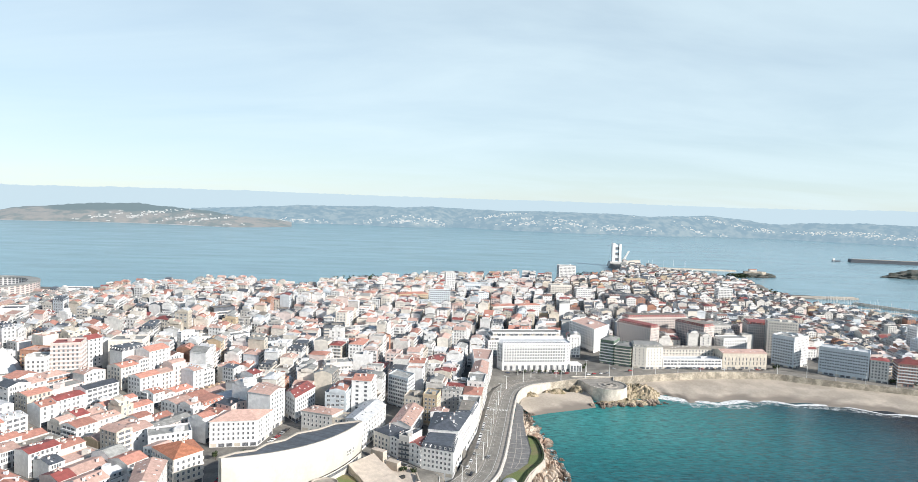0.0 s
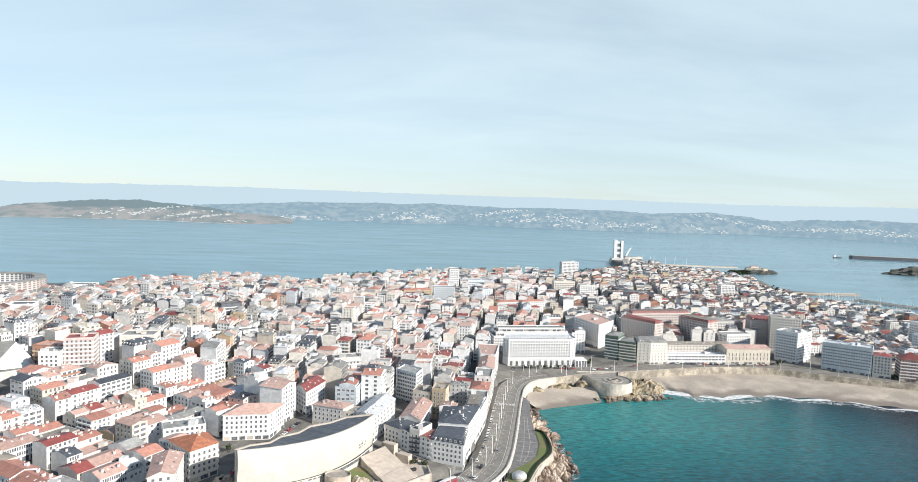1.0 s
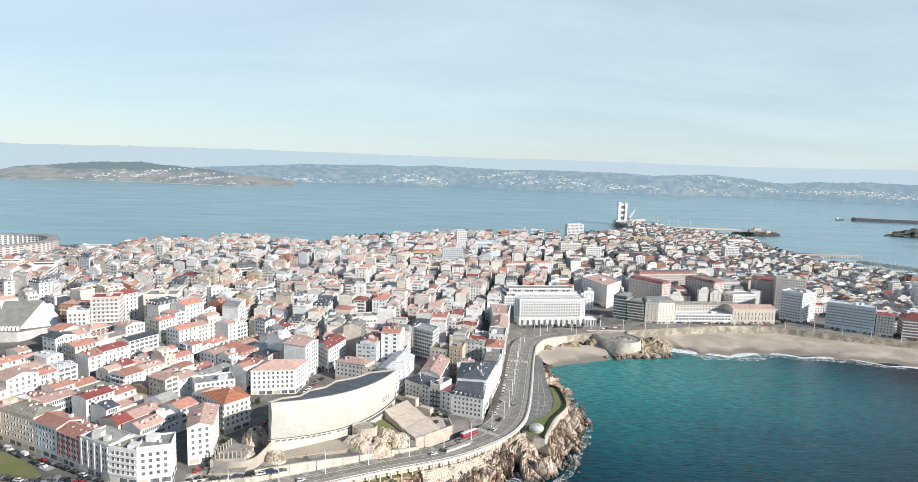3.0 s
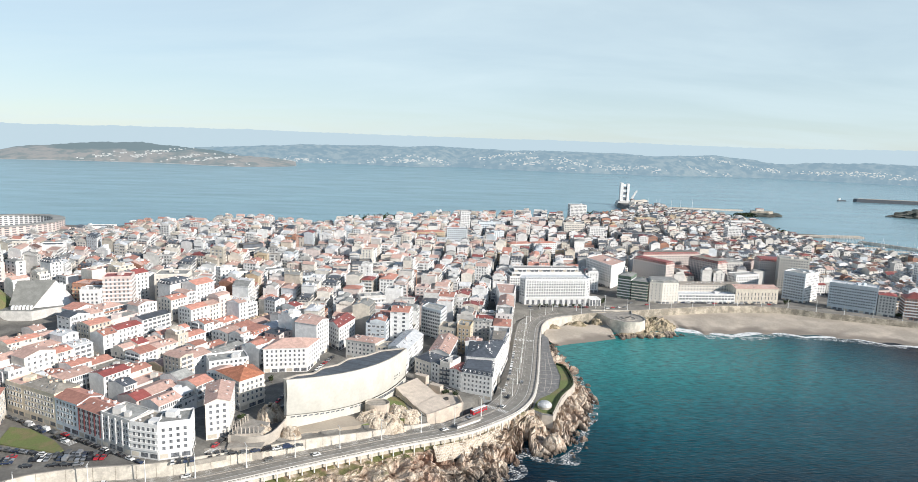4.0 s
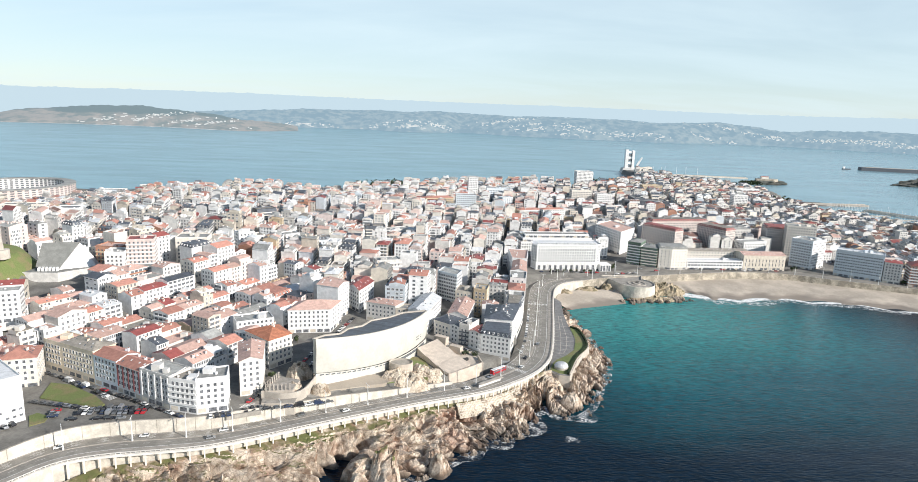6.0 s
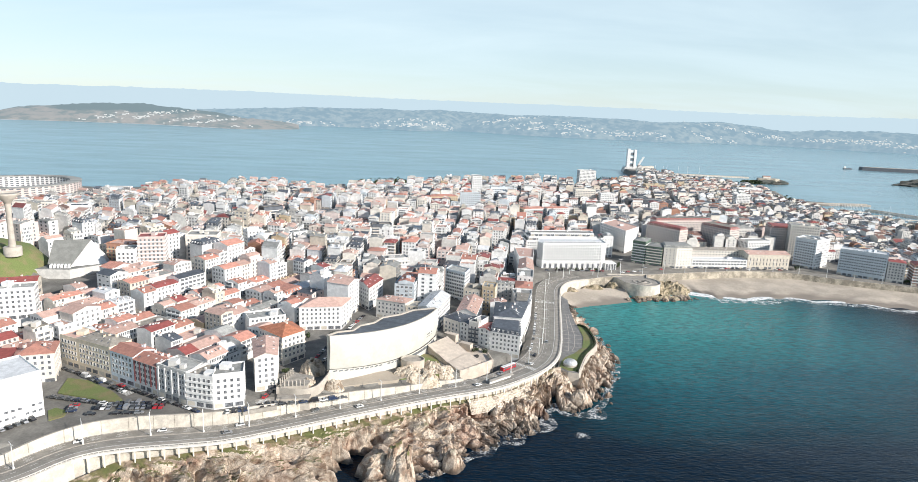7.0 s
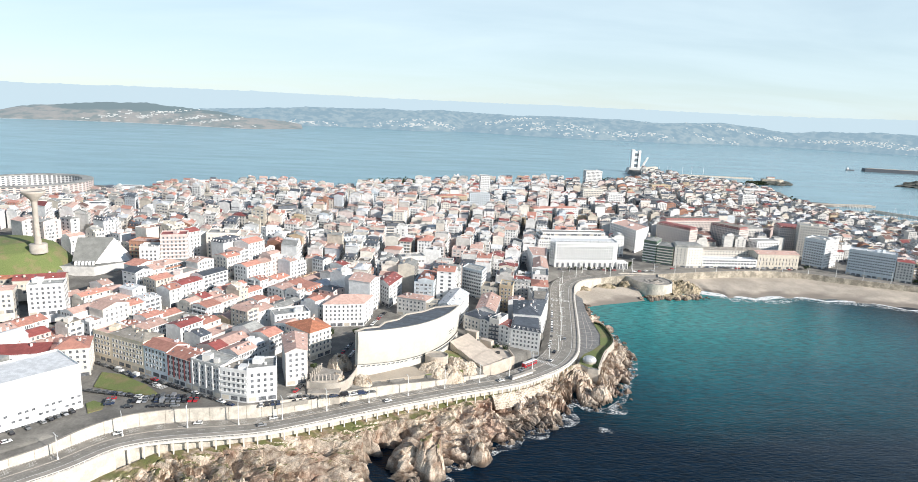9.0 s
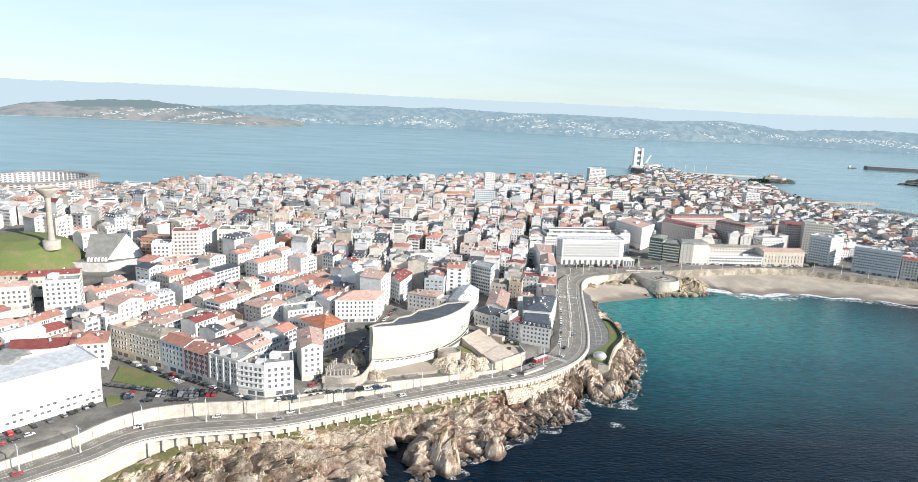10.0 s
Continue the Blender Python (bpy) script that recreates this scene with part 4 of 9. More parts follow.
def simple_house(ring, z0, z1, rnd, near, ends):
    """Wall, roof and window shapes of a town house; windows on the street sides, and on the side walls at the end of a row."""
    x, y = ring[0]
    old = x < -150 and y < 460
    east = x > 130
    wall = rnd.choices(WALLS, (50, 19, 9, 2, 12, 4, 1, 5) if not east else (24, 14, 10, 2, 28, 9, 5, 10))[0]
    kind = rnd.choices(("row", "hip", "flat", "mansard"), (74, 6, 17, 3) if old else ((40, 6, 46, 8) if not east else (50, 10, 30, 10)))[0]
    if kind in ("hip", "row"):
        roof = rnd.choices((CLAY, PALE_CLAY, RED_SHEET, CEMENT, WHITE_ROOF, SLATE, OLD_CLAY), (28, 38, 10, 10, 6, 6, 2) if old else (13, 32, 8, 22, 14, 8, 3) if not east else (1, 3, 9, 16, 5, 30, 36))[0]
    elif kind == "flat":
        roof = rnd.choices((CEMENT, WHITE_ROOF, GRAVEL, PALE_CLAY, OLD_CLAY), (30, 18, 18, 34, 0) if not east else (36, 8, 30, 6, 20))[0]
    else:
        roof = rnd.choices((SLATE, OLD_CLAY if east else CLAY, CEMENT), (60, 15, 25))[0]
    w, r, g = Shape(), Shape(), Shape()
    fine = near or y < 760
    w.hull(add_z(ring, z0 - 3), add_z(ring, z1), wall, cap=kind != "flat")
    if kind == "row":
        top = row_roof(r, ring if rnd.random() < (0.8 if old else 0.45) else ring[1:] + ring[:1], z1, roof, wall, rnd)
    else:
        top = roof_on(r, ring, z1, kind, roof, wall, rnd)
    if kind == "flat" and rnd.random() < 0.65:
        # set-back attic storey
        i = [lerp(ring[0], ring[3], 0.2), lerp(ring[1], ring[2], 0.2), lerp(ring[1], ring[2], rnd.uniform(0.8, 0.97)), lerp(ring[0], ring[3], rnd.uniform(0.8, 0.97))]
        w.hull(add_z(i, z1), add_z(i, z1 + 2.7), wall, cap=False)
        windows_flat(g, i[0], i[1], z1 - 0.3, z1 + 2.7, rnd, fine=False, ground=0.0, margin=0.3)
        top = row_roof(r, i, z1 + 2.7, rnd.choice((roof, PALE_CLAY, CEMENT, WHITE_ROOF, CLAY) if not east else (roof, SLATE, CEMENT, GRAVEL, OLD_CLAY)), wall, rnd)
    if rnd.random() < (0.85 if near else 0.55):
        clutter_on(r, ring, top, wall, rnd, kind == "flat")
    windows_flat(g, ring[0], ring[1], z0, z1, rnd, fine=fine)
    if rnd.random() < 0.6:
        windows_flat(g, ring[2], ring[3], z0, z1, rnd, fine=False)
    for end, a, b in ((ends[1], ring[1], ring[2]), (ends[0], ring[3], ring[0])):
        if end and rnd.random() < 0.8:
            windows_flat(g, a, b, z0, z1, rnd, fine=fine)
        elif rnd.random() < 0.15:
            windows_flat(g, a, b, z0, z1, rnd, fine=False, bay=5.0)
    return w, r, g, wall, roof, kind


# the older quarter keeps a grid of its own, square to the terrace above the car park
OLD = [(-460, 240), (-100, 240), (-104, 400), (-150, 470), (-300, 500), (-460, 520)]


def old_point(u, v):
    return (-156 + 0.9 * u + 0.436 * v, 252 - 0.436 * u + 0.9 * v)


def column_of_houses(point, ua, ub, v0, v1, faces_east, rnd):
    """A row of adjoining houses between two streets, one behind the other as the street runs; all front the street on one side."""
    v, first = v0, True
    while v1 - v > 6:
        w = min(rnd.choice((rnd.uniform(8, 11), rnd.uniform(10, 15), rnd.uniform(14, 22))), v1 - v)
        if v1 - v - w < 7:
            w = v1 - v
        last = v + w > v1 - 1
        a, b, c, d = point(ua, v), point(ub, v), point(ub, v + w), point(ua, v + w)
        yield ([b, c, d, a], (first, last)) if faces_east else ([d, a, b, c], (last, first))
        v, first = v + w, False


def town_plots():
    """All the plots of the town: blocks of two rows back to back along the streets, cut by cross streets; each block has its usual height."""
    rnd = random.Random(11)
    for point, v_start, v_end, u_start, u_end, old in ((old_point, -118, 330, -350, 130, True), (town_point, 250, 1950, -1000, 960, False)):
        v = v_start
        while v < v_end:
            length = rnd.uniform(48, 72)
            u = u_start + rnd.uniform(0, 30)
            while u < u_end:
                p, q = point(u, v + length / 2), point(u + 1, v + length / 2)
                spread = math.dist(p, q)
                if not 0.25 < spread < 4:
                    u += 20
                    continue
                wide = rnd.uniform(25, 30)
                usual = rnd.random()
                for east in (False, True):
                    for ring, ends in column_of_houses(lambda a, b: point(a, b), u + wide * (0.5 if east else 0.0) / spread, u + wide * (1.0 if east else 0.5) / spread, v, v + length, east, rnd):
                        m = lerp(ring[0], ring[2], 0.5)
                        if bool(inside(OLD, [m[0]], [m[1]])[0]) == old:
                            if rnd.random() < 0.5:
                                # some back walls stand in from the middle of the block
                                k = rnd.uniform(0.86, 0.98)
                                ring = [ring[0], ring[1], lerp(ring[1], ring[2], k), lerp(ring[0], ring[3], k)]
                            yield ring, usual, ends
                u += (wide + 7.0) / spread
            v += length + 7.5


def build_town():
    far = {}
    plots = [p for p in town_plots() if plot_free(p[0])]
    plots.sort(key=lambda p: math.dist(p[0][0], (-60, 150)))
    for n, (q, usual, ends) in enumerate(plots):
        rnd = random.Random(1000 + n)
        x, y = q[0]
        z0 = min(gz(*p) for p in q)
        low, high = (2, 3) if x > 540 and y > 760 else (3, 4) if x < -150 and y < 440 else (3, 5) if x > 420 or y > 1250 or (x < 60 and y > 860) or x < -430 else (4, 7)
        storeys = round(low + (high - low) * usual) + rnd.choice((-1, 0, 0, 0, 1) if low == 3 else (-2, -1, 0, 0, 1, 1, 2))
        if rnd.random() < 0.04 and x > -200 and y < 1100:
            storeys += 2
        z1 = z0 + 1 + storeys * 2.95
        w, r, g, wall, roof, kind = simple_house(q, z0, z1, rnd, n < 300, ends)
        if n < 300:
            house = new("town_house")
            cx, cy = lerp(q[0], q[2], 0.5)
            house.location = (cx, cy, z0)
            wn_, rn_ = wall.name.replace("render_", "").replace("_", " "), roof.name.replace("_", " ")
            tagged(house, f"{storeys}-storey {wn_} town house with {'pitched' if kind == 'row' else kind} {rn_} roof", "house", "town houses along the streets")
            for nm, sh in (("wall", w), ("roof", r), ("window", g)):
                if not sh.f:
                    continue
                sh.v = [(p[0] - cx, p[1] - cy, p[2] - z0) for p in sh.v]
                part(nm, sh, house, kind="stuff" if nm == "window" else "")
        else:
            key = int(x // 250), int(y // 300)
            s = far.setdefault(key, Shape())
            for sh in (w, r, g):
                for f, mi in zip(sh.f, sh.m):
                    s.face([sh.v[i] for i in f], sh.mats[mi])
    for s in far.values():
        tagged(part("town_block", s), "crowded white houses with red and grey roofs", "houses", kind="stuff")
    return len(plots)

# ---------------------------------------------------------------- buildings that stand out
def ring_pts(r, z, n=32, cx=0.0, cy=0.0):
    return [(cx + r * math.cos(2 * math.pi * k / n), cy + r * math.sin(2 * math.pi * k / n), z) for k in range(n)]


@functools.lru_cache(None)
def shared_window(w, h):
    """Meshes of a window built round its lower middle, facing -y: the surround and the pane."""
    s = Shape()
    out = [(-w / 2 - 0.14, -0.14), (w / 2 + 0.14, -0.14), (w / 2 + 0.14, h + 0.1), (-w / 2 - 0.14, h + 0.1)]
    inn = [(-w / 2, 0.0), (w / 2, 0.0), (w / 2, h), (-w / 2, h)]
    for i in range(4):
        j = (i + 1) % 4
        s.face([(out[i][0], -0.12, out[i][1]), (out[j][0], -0.12, out[j][1]), (inn[j][0], -0.12, inn[j][1]), (inn[i][0], -0.12, inn[i][1])], FRAME)
        s.face([(out[j][0], -0.12, out[j][1]), (out[i][0], -0.12, out[i][1]), (out[i][0], 0.02, out[i][1]), (out[j][0], 0.02, out[j][1])], FRAME)
        s.face([(inn[i][0], -0.12, inn[i][1]), (inn[j][0], -0.12, inn[j][1]), (inn[j][0], -0.02, inn[j][1]), (inn[i][0], -0.02, inn[i][1])], FRAME)
    p = Shape()
    p.box(-w / 2, -0.04, 0, w / 2, 0.02, h, GLASS)
    return s.mesh("window", weld=True), p.mesh("pane", weld=True)


def put_window(w, h, parent, m, label=""):
    surround, pane = shared_window(w, h)
    o = part("window", surround, parent, label)
    o.matrix_basis = m
    part("pane", pane, o)
    return o


def block(name, ring, z0, z1, wall, label, roof="flat", roof_mat=None, sides=(0, 1, 2, 3), bay=3.0, storey=3.0, ww=1.3, wh=1.55, ground=3.6, single=True,
          seed=0, clutter=True, category="building", bands=None, group="", margin=0.9):
    """A building on a ring of corners (counter-clockwise from above), as a thing with wall, roof and windows."""
    KEEP_OUT.append(list(ring))
    rnd = random.Random(seed + int(abs(ring[0][0]) * 7))
    cx, cy = sum(p[0] for p in ring) / len(ring), sum(p[1] for p in ring) / len(ring)
    c = [(p[0] - cx, p[1] - cy) for p in ring]
    thing = new(name)
    thing.location = (cx, cy, z0)
    H = z1 - z0
    s = Shape()
    s.hull(add_z(c, -5), add_z(c, H), wall, cap=roof != "flat")
    part("wall", s, thing)
    r = Shape()
    top = roof_on(r, c, H, roof, roof_mat or GRAVEL, wall, rnd)
    if clutter:
        clutter_on(r, c, top, wall, rnd, roof == "flat")
    part("roof", r, thing)
    flat = Shape()
    for k in sides:
        a, b = c[k], c[(k + 1) % len(c)]
        L = math.dist(a, b)
        ang = math.atan2(b[1] - a[1], b[0] - a[0])
        if bands:
            ux, uy = (b[0] - a[0]) / L, (b[1] - a[1]) / L
            for i in range(int((H - ground) / storey + 0.2)):
                zz = ground + i * storey
                e = Shape()
                low = [(a[0] + uy * 0.0, a[1]), b, (b[0] + uy * 0.5, b[1] - ux * 0.5), (a[0] + uy * 0.5, a[1] - ux * 0.5)]
                low = [low[3], low[2], low[1], low[0]]
                e.hull(add_z(low, zz - 0.25), add_z(low, zz + 0.75), bands, base=True)
                part("balcony", e, thing)
        for t, z, w, h in openings(a, b, 0, H, storey=storey, bay=bay, width=ww, tall=wh, ground=ground, margin=margin):
            p = lerp(a, b, t)
            if single:
                put_window(w, h, thing, pose(p[0], p[1], z, 0, 0, math.degrees(ang)))
            else:
                ux, uy = (b[0] - a[0]) / L, (b[1] - a[1]) / L
                p0, p1 = (p[0] - ux * w / 2 + uy * 0.05, p[1] - uy * w / 2 - ux * 0.05), (p[0] + ux * w / 2 + uy * 0.05, p[1] + uy * w / 2 - ux * 0.05)
                flat.face([(*p0, z), (*p1, z), (*p1, z + h), (*p0, z + h)], GLASS)
        n = max(1, int(L / 4.5))
        ux, uy = (b[0] - a[0]) / L, (b[1] - a[1]) / L
        for q in range(n):
            c0, c1 = lerp(a, b, (q + 0.12) / n), lerp(a, b, (q + 0.88) / n)
            flat.face([(c0[0] + uy * 0.05, c0[1] - ux * 0.05, 0.2), (c1[0] + uy * 0.05, c1[1] - ux * 0.05, 0.2),
                       (c1[0] + uy * 0.05, c1[1] - ux * 0.05, 2.3), (c0[0] + uy * 0.05, c0[1] - ux * 0.05, 2.3)], GLASS if (q + k) % 3 else TAN)
    if flat.f:
        part("shop_front" if single else "window", flat, thing, kind="stuff")
    return tagged(thing, label, category, group)


def quad(a, b, depth):
    """The four corners of a plot whose front runs from a to b (house behind, to the left of a-b)."""
    L = math.dist(a, b)
    nx, ny = -(b[1] - a[1]) / L * depth, (b[0] - a[0]) / L * depth
    return [a, b, (b[0] + nx, b[1] + ny), (a[0] + nx, a[1] + ny)]


ORANGE_TILE = shade("orange_tile", (0.50, 0.20, 0.115), vary=0.3, scale=0.5, fine=3.0, bump=0.1)


DARK_RED = shade("dark_red_render", (0.30, 0.10, 0.10), vary=0.2)


def build_front_row():
    """The terrace of flats above the car park, from its sea corner inland."""
    g = "terrace of flats above the retaining wall"
    pts = [(-256, 295), (-243, 289), (-220, 278.5), (-204, 270.5), (-188, 262), (-170, 253.5), (-156, 250.5)]
    sand = shade("render_sand", (0.80, 0.69, 0.54), vary=0.16)
    specs = [(sand, "flat", PALE_CLAY, 43, None, "cream rendered block of flats with a pale tiled roof"),
             (sand, "hip", GRAVEL, 44.5, None, "cream block of flats with a dark tiled roof"),
             (BLUE, "gable", CLAY, 43.0, None, "pale blue flats with white windows and a red tiled roof"),
             (WHITE, "gable", CLAY, 42.0, None, "white flats with dark red upright strips and a red roof"),
             (GREY, "flat", CEMENT, 43.0, None, "grey flats with glazed galleries and a grey attic"),
             (WHITE, "flat", GRAVEL, 42.6, WHITE, "white flats with continuous balcony bands")]
    for i, (wall, roof, rm, z1, bands, label) in enumerate(specs):
        flats = block("apartment_building", quad(pts[i], pts[i + 1], 13), 26.8, z1, wall, label, roof, rm, sides=(0,) if i < 5 else (0, 1), bay=2.0 if i in (3, 4) else 2.5, storey=2.9, bands=bands,
                      ww=1.35, wh=1.75, group=g, seed=i)
        if i in (3, 4):
            # upright strips of colour between the bays, and a glazed gallery's thin mullions
            L, at = on_wall(*[(q[0] - flats.location.x, q[1] - flats.location.y) for q in (pts[i], pts[i + 1])])
            for k in range(5):
                d = 0.7 + (L - 1.9) * k / 4
                strip_ = Shape()
                low = [at(d, 0, 0)[:2], at(d, 0.35, 0)[:2], at(d + 0.75, 0.35, 0)[:2], at(d + 0.75, 0, 0)[:2]]
                strip_.hull(add_z(low, 3.4), add_z(low, z1 - 26.8 - 0.3), DARK_RED if i == 3 else WHITE, base=True)
                part("pilaster", strip_, flats, "dark red rendered strip" if i == 3 else "")
    block("apartment_building", [(-156, 250.5), (-143, 255.5), (-146.5, 268), (-159, 263)], 26.8, 43.6, WHITE, "bright white corner flats with small windows", "flat", CEMENT, sides=(0, 1), bay=2.8, storey=2.9, group=g, seed=9)
    block("apartment_building", [(-143, 272), (-133, 277), (-139, 301), (-152, 297)], 26, 44.5, CREAM, "cream flats with a red tiled roof beside the side street", "gable", PALE_CLAY, sides=(0, 1), bay=2.7, storey=2.9, group=g, seed=10)
    block("apartment_building", [(-139, 308), (-129.5, 321), (-141, 335), (-157, 323)], 25, 42, CREAM, "cream flats with dark balcony bands under an orange hipped roof", "hip", ORANGE_TILE, sides=(0, 1, 3), bay=2.6, bands=CREAM, group=g, seed=11)


def build_big_white():
    ring = [(-294, 165), (-231.5, 242), (-252, 258), (-314, 181)]
    t = block("office_building", ring, 21, 46.4, WHITE, "long bright white building with a flat pale blue roof", "flat", WHITE_ROOF, sides=(1,), bay=3.0, storey=3.2, ground=5.5, ww=1.5, wh=1.3, seed=3, clutter=False)
    a, b = (ring[0][0] - t.location.x, ring[0][1] - t.location.y), (ring[1][0] - t.location.x, ring[1][1] - t.location.y)
    ang = math.degrees(math.atan2(b[1] - a[1], b[0] - a[0]))
    fl = Shape()
    # faint upper windows, coloured pale as if strong light washed them out
    for z in (12.6, 15.6, 18.6, 21.6):
        for q in range(26):
            p, w = lerp(a, b, 0.985 - q * 0.027), 0.9
            ux, uy = (b[0] - a[0]) / math.dist(a, b), (b[1] - a[1]) / math.dist(a, b)
            p0, p1 = (p[0] - ux * w + uy * 0.06, p[1] - uy * w - ux * 0.06), (p[0] + ux * w + uy * 0.06, p[1] + uy * w - ux * 0.06)
            fl.face([(*p0, z), (*p1, z), (*p1, z + 1.2), (*p0, z + 1.2)], FRAME)
    part("shutter", fl, t, "closed pale shutters", kind="stuff")
    for row, z in enumerate((6.6, 9.8)):
        for q in range(15):
            if (q + row) % 4 == 3:
                continue
            p = lerp(a, b, 0.985 - q * 0.027)
            put_window(1.5, 1.1, t, pose(p[0], p[1], z, 0, 0, ang))
    for q in range(7):
        p = lerp(a, b, 0.97 - q * 0.062)
        put_window(5.4, 1.5, t, pose(p[0], p[1], 2.6, 0, 0, ang), "long dark ribbon window")
    s = Shape()
    for z0, z1, o in ((4.8, 5.1, 0.5), (24.9, 25.3, 0.15)):
        ux, uy = (b[0] - a[0]) / math.dist(a, b), (b[1] - a[1]) / math.dist(a, b)
        low = [(a[0], a[1]), (a[0] + uy * o, a[1] - ux * o), (b[0] + uy * o, b[1] - ux * o), (b[0], b[1])]
        s.hull(add_z(low, z0), add_z(low, z1), WHITE, base=True)
    part("ledge", s, t)
    s = Shape()
    s.box(-6, 20, 24.8, 6, 34, 27.4, CEMENT)
    part("roof_house", s, t)
    block("apartment_building", [(-262, 268), (-246, 274), (-253, 290), (-270, 284)], 26, 42, CREAM, "cream flats with an orange tiled roof", "hip", CLAY, sides=(0, 1), bay=2.8, seed=31)
    block("apartment_building", [(-290, 262), (-264, 270), (-270, 284), (-296, 277)], 26, 40, WHITE, "white house with a long red roof", "gable", RED_SHEET, sides=(0, 1), bay=3.2, seed=32)


def build_science_museum():
    """The museum: a long sail-like shell of pale stone on a white plinth, with a stepped dark roof behind."""
    A, B = Vector((-109.5, 290.5)), Vector((-54.5, 366.5))
    d = (B - A)
    nrm = Vector((d.y, -d.x)).normalized()
    thing = new("museum_building")
    thing.location = (A.x, A.y, 28)
    tagged(thing, "museum with a curved pale stone facade on a white plinth", "museum")
    N = 60
    line, zt, zb = [], [], []
    for i in range(N + 1):
        t = i / N
        p = A.lerp(B, t) + nrm * (9.5 * 4 * t * (1 - t)) - A
        line.append(p)
        zt.append(23.0 - 7.1 * t - 1.2 * math.sin(math.pi * t))
        zb.append(3.5 - 6.25 * t - 2.2 * math.sin(math.pi * t))
    s = Shape()
    rows = 10
    for i in range(N):
        for j in range(rows):
            def at(i, j, back=0.0):
                f = j / rows
                z = zb[i] + (zt[i] - zb[i]) * f
                q = line[i] + nrm * (1.7 * math.sin(math.pi * f * 0.75) - back)
                return (q.x, q.y, z)
            s.face([at(i, j), at(i + 1, j), at(i + 1, j + 1), at(i, j + 1)], PANEL_STONE)
            s.face([at(i + 1, j, 0.8), at(i, j, 0.8), at(i, j + 1, 0.8), at(i + 1, j + 1, 0.8)], CONCRETE)
        q0, q1 = line[i] + nrm * 1.2, line[i + 1] + nrm * 1.2
        b0, b1 = line[i] + nrm * 0.3, line[i + 1] + nrm * 0.3
        s.face([(q0.x, q0.y, zt[i]), (q1.x, q1.y, zt[i + 1]), (b1.x, b1.y, zt[i + 1]), (b0.x, b0.y, zt[i])], CONCRETE)
    for i in (0, N):
        q, b = line[i] + nrm * 1.2, line[i] - nrm * 0.8
        f = [(q.x, q.y, zb[i]), (q.x, q.y, zt[i]), (b.x, b.y, zt[i]), (b.x, b.y, zb[i])]
        s.face(f if i else f[::-1], PANEL_STONE)
    part("facade", s, thing, "curved cream-white stone panel facade", weld=True, smooth=True)
    # plinth, ribbon windows and columns
    s = Shape()
    for i in range(N):
        o = 0.9
        p0, p1 = line[i] + nrm * o, line[i + 1] + nrm * o
        s.face([(p0.x, p0.y, -9), (p1.x, p1.y, -9), (p1.x, p1.y, zb[i + 1] + 0.05), (p0.x, p0.y, zb[i] + 0.05)], PANEL_STONE)
    part("plinth", s, thing, "white rendered plinth")
    for i in range(2, N - 2, 2):
        if 20 < i < 24:
            continue
        p, tan = line[i] + nrm * 0.95, (line[i + 1] - line[i]).normalized()
        e = Shape()
        w = 1.1 if i < 34 else 1.5
        h0, h1 = (zb[i] - 2.3, zb[i] - 0.7) if i > 30 else (zb[i] - 1.2, zb[i] - 0.5)
        a, b = p - tan * w, p + tan * w
        e.hull([(a.x, a.y, h0), (b.x, b.y, h0), (b.x + nrm.x * 0.06, b.y + nrm.y * 0.06, h0), (a.x + nrm.x * 0.06, a.y + nrm.y * 0.06, h0)][::-1],
               [(a.x, a.y, h1), (b.x, b.y, h1), (b.x + nrm.x * 0.06, b.y + nrm.y * 0.06, h1), (a.x + nrm.x * 0.06, a.y + nrm.y * 0.06, h1)][::-1], GLASS)
        part("window", e, thing)
    for i in (49, 50, 51, 53):
        for f in (0.24, 0.33):
            p, tan = line[i] + nrm * (1.7 * math.sin(math.pi * f * 0.75) + 0.05), (line[i + 1] - line[i]).normalized()
            z = zb[i] + (zt[i] - zb[i]) * f
            a, b = p - tan * 0.42, p + tan * 0.42
            e = Shape()
            low = [(a.x - nrm.x * 0.3, a.y - nrm.y * 0.3, z), (b.x - nrm.x * 0.3, b.y - nrm.y * 0.3, z), (b.x + nrm.x * 0.08, b.y + nrm.y * 0.08, z), (a.x + nrm.x * 0.08, a.y + nrm.y * 0.08, z)][::-1]
            e.hull(low, [(x, y, z + 0.95) for x, y, _ in low], GLASS)
            part("window", e, thing)
    # stepped dark roof and the zigzag rear wall
    s = Shape()
    back = []
    for k in range(9):
        t = k / 8
        p = A.lerp(B, t) - nrm * (1.0 + 11.0 * math.sin(math.pi * t ** 1.5) + (2.8 if k % 2 else 0)) - A
        back.append((p, zt[int(t * N)] - 0.9 - 2.6 * math.sin(math.pi * t)))
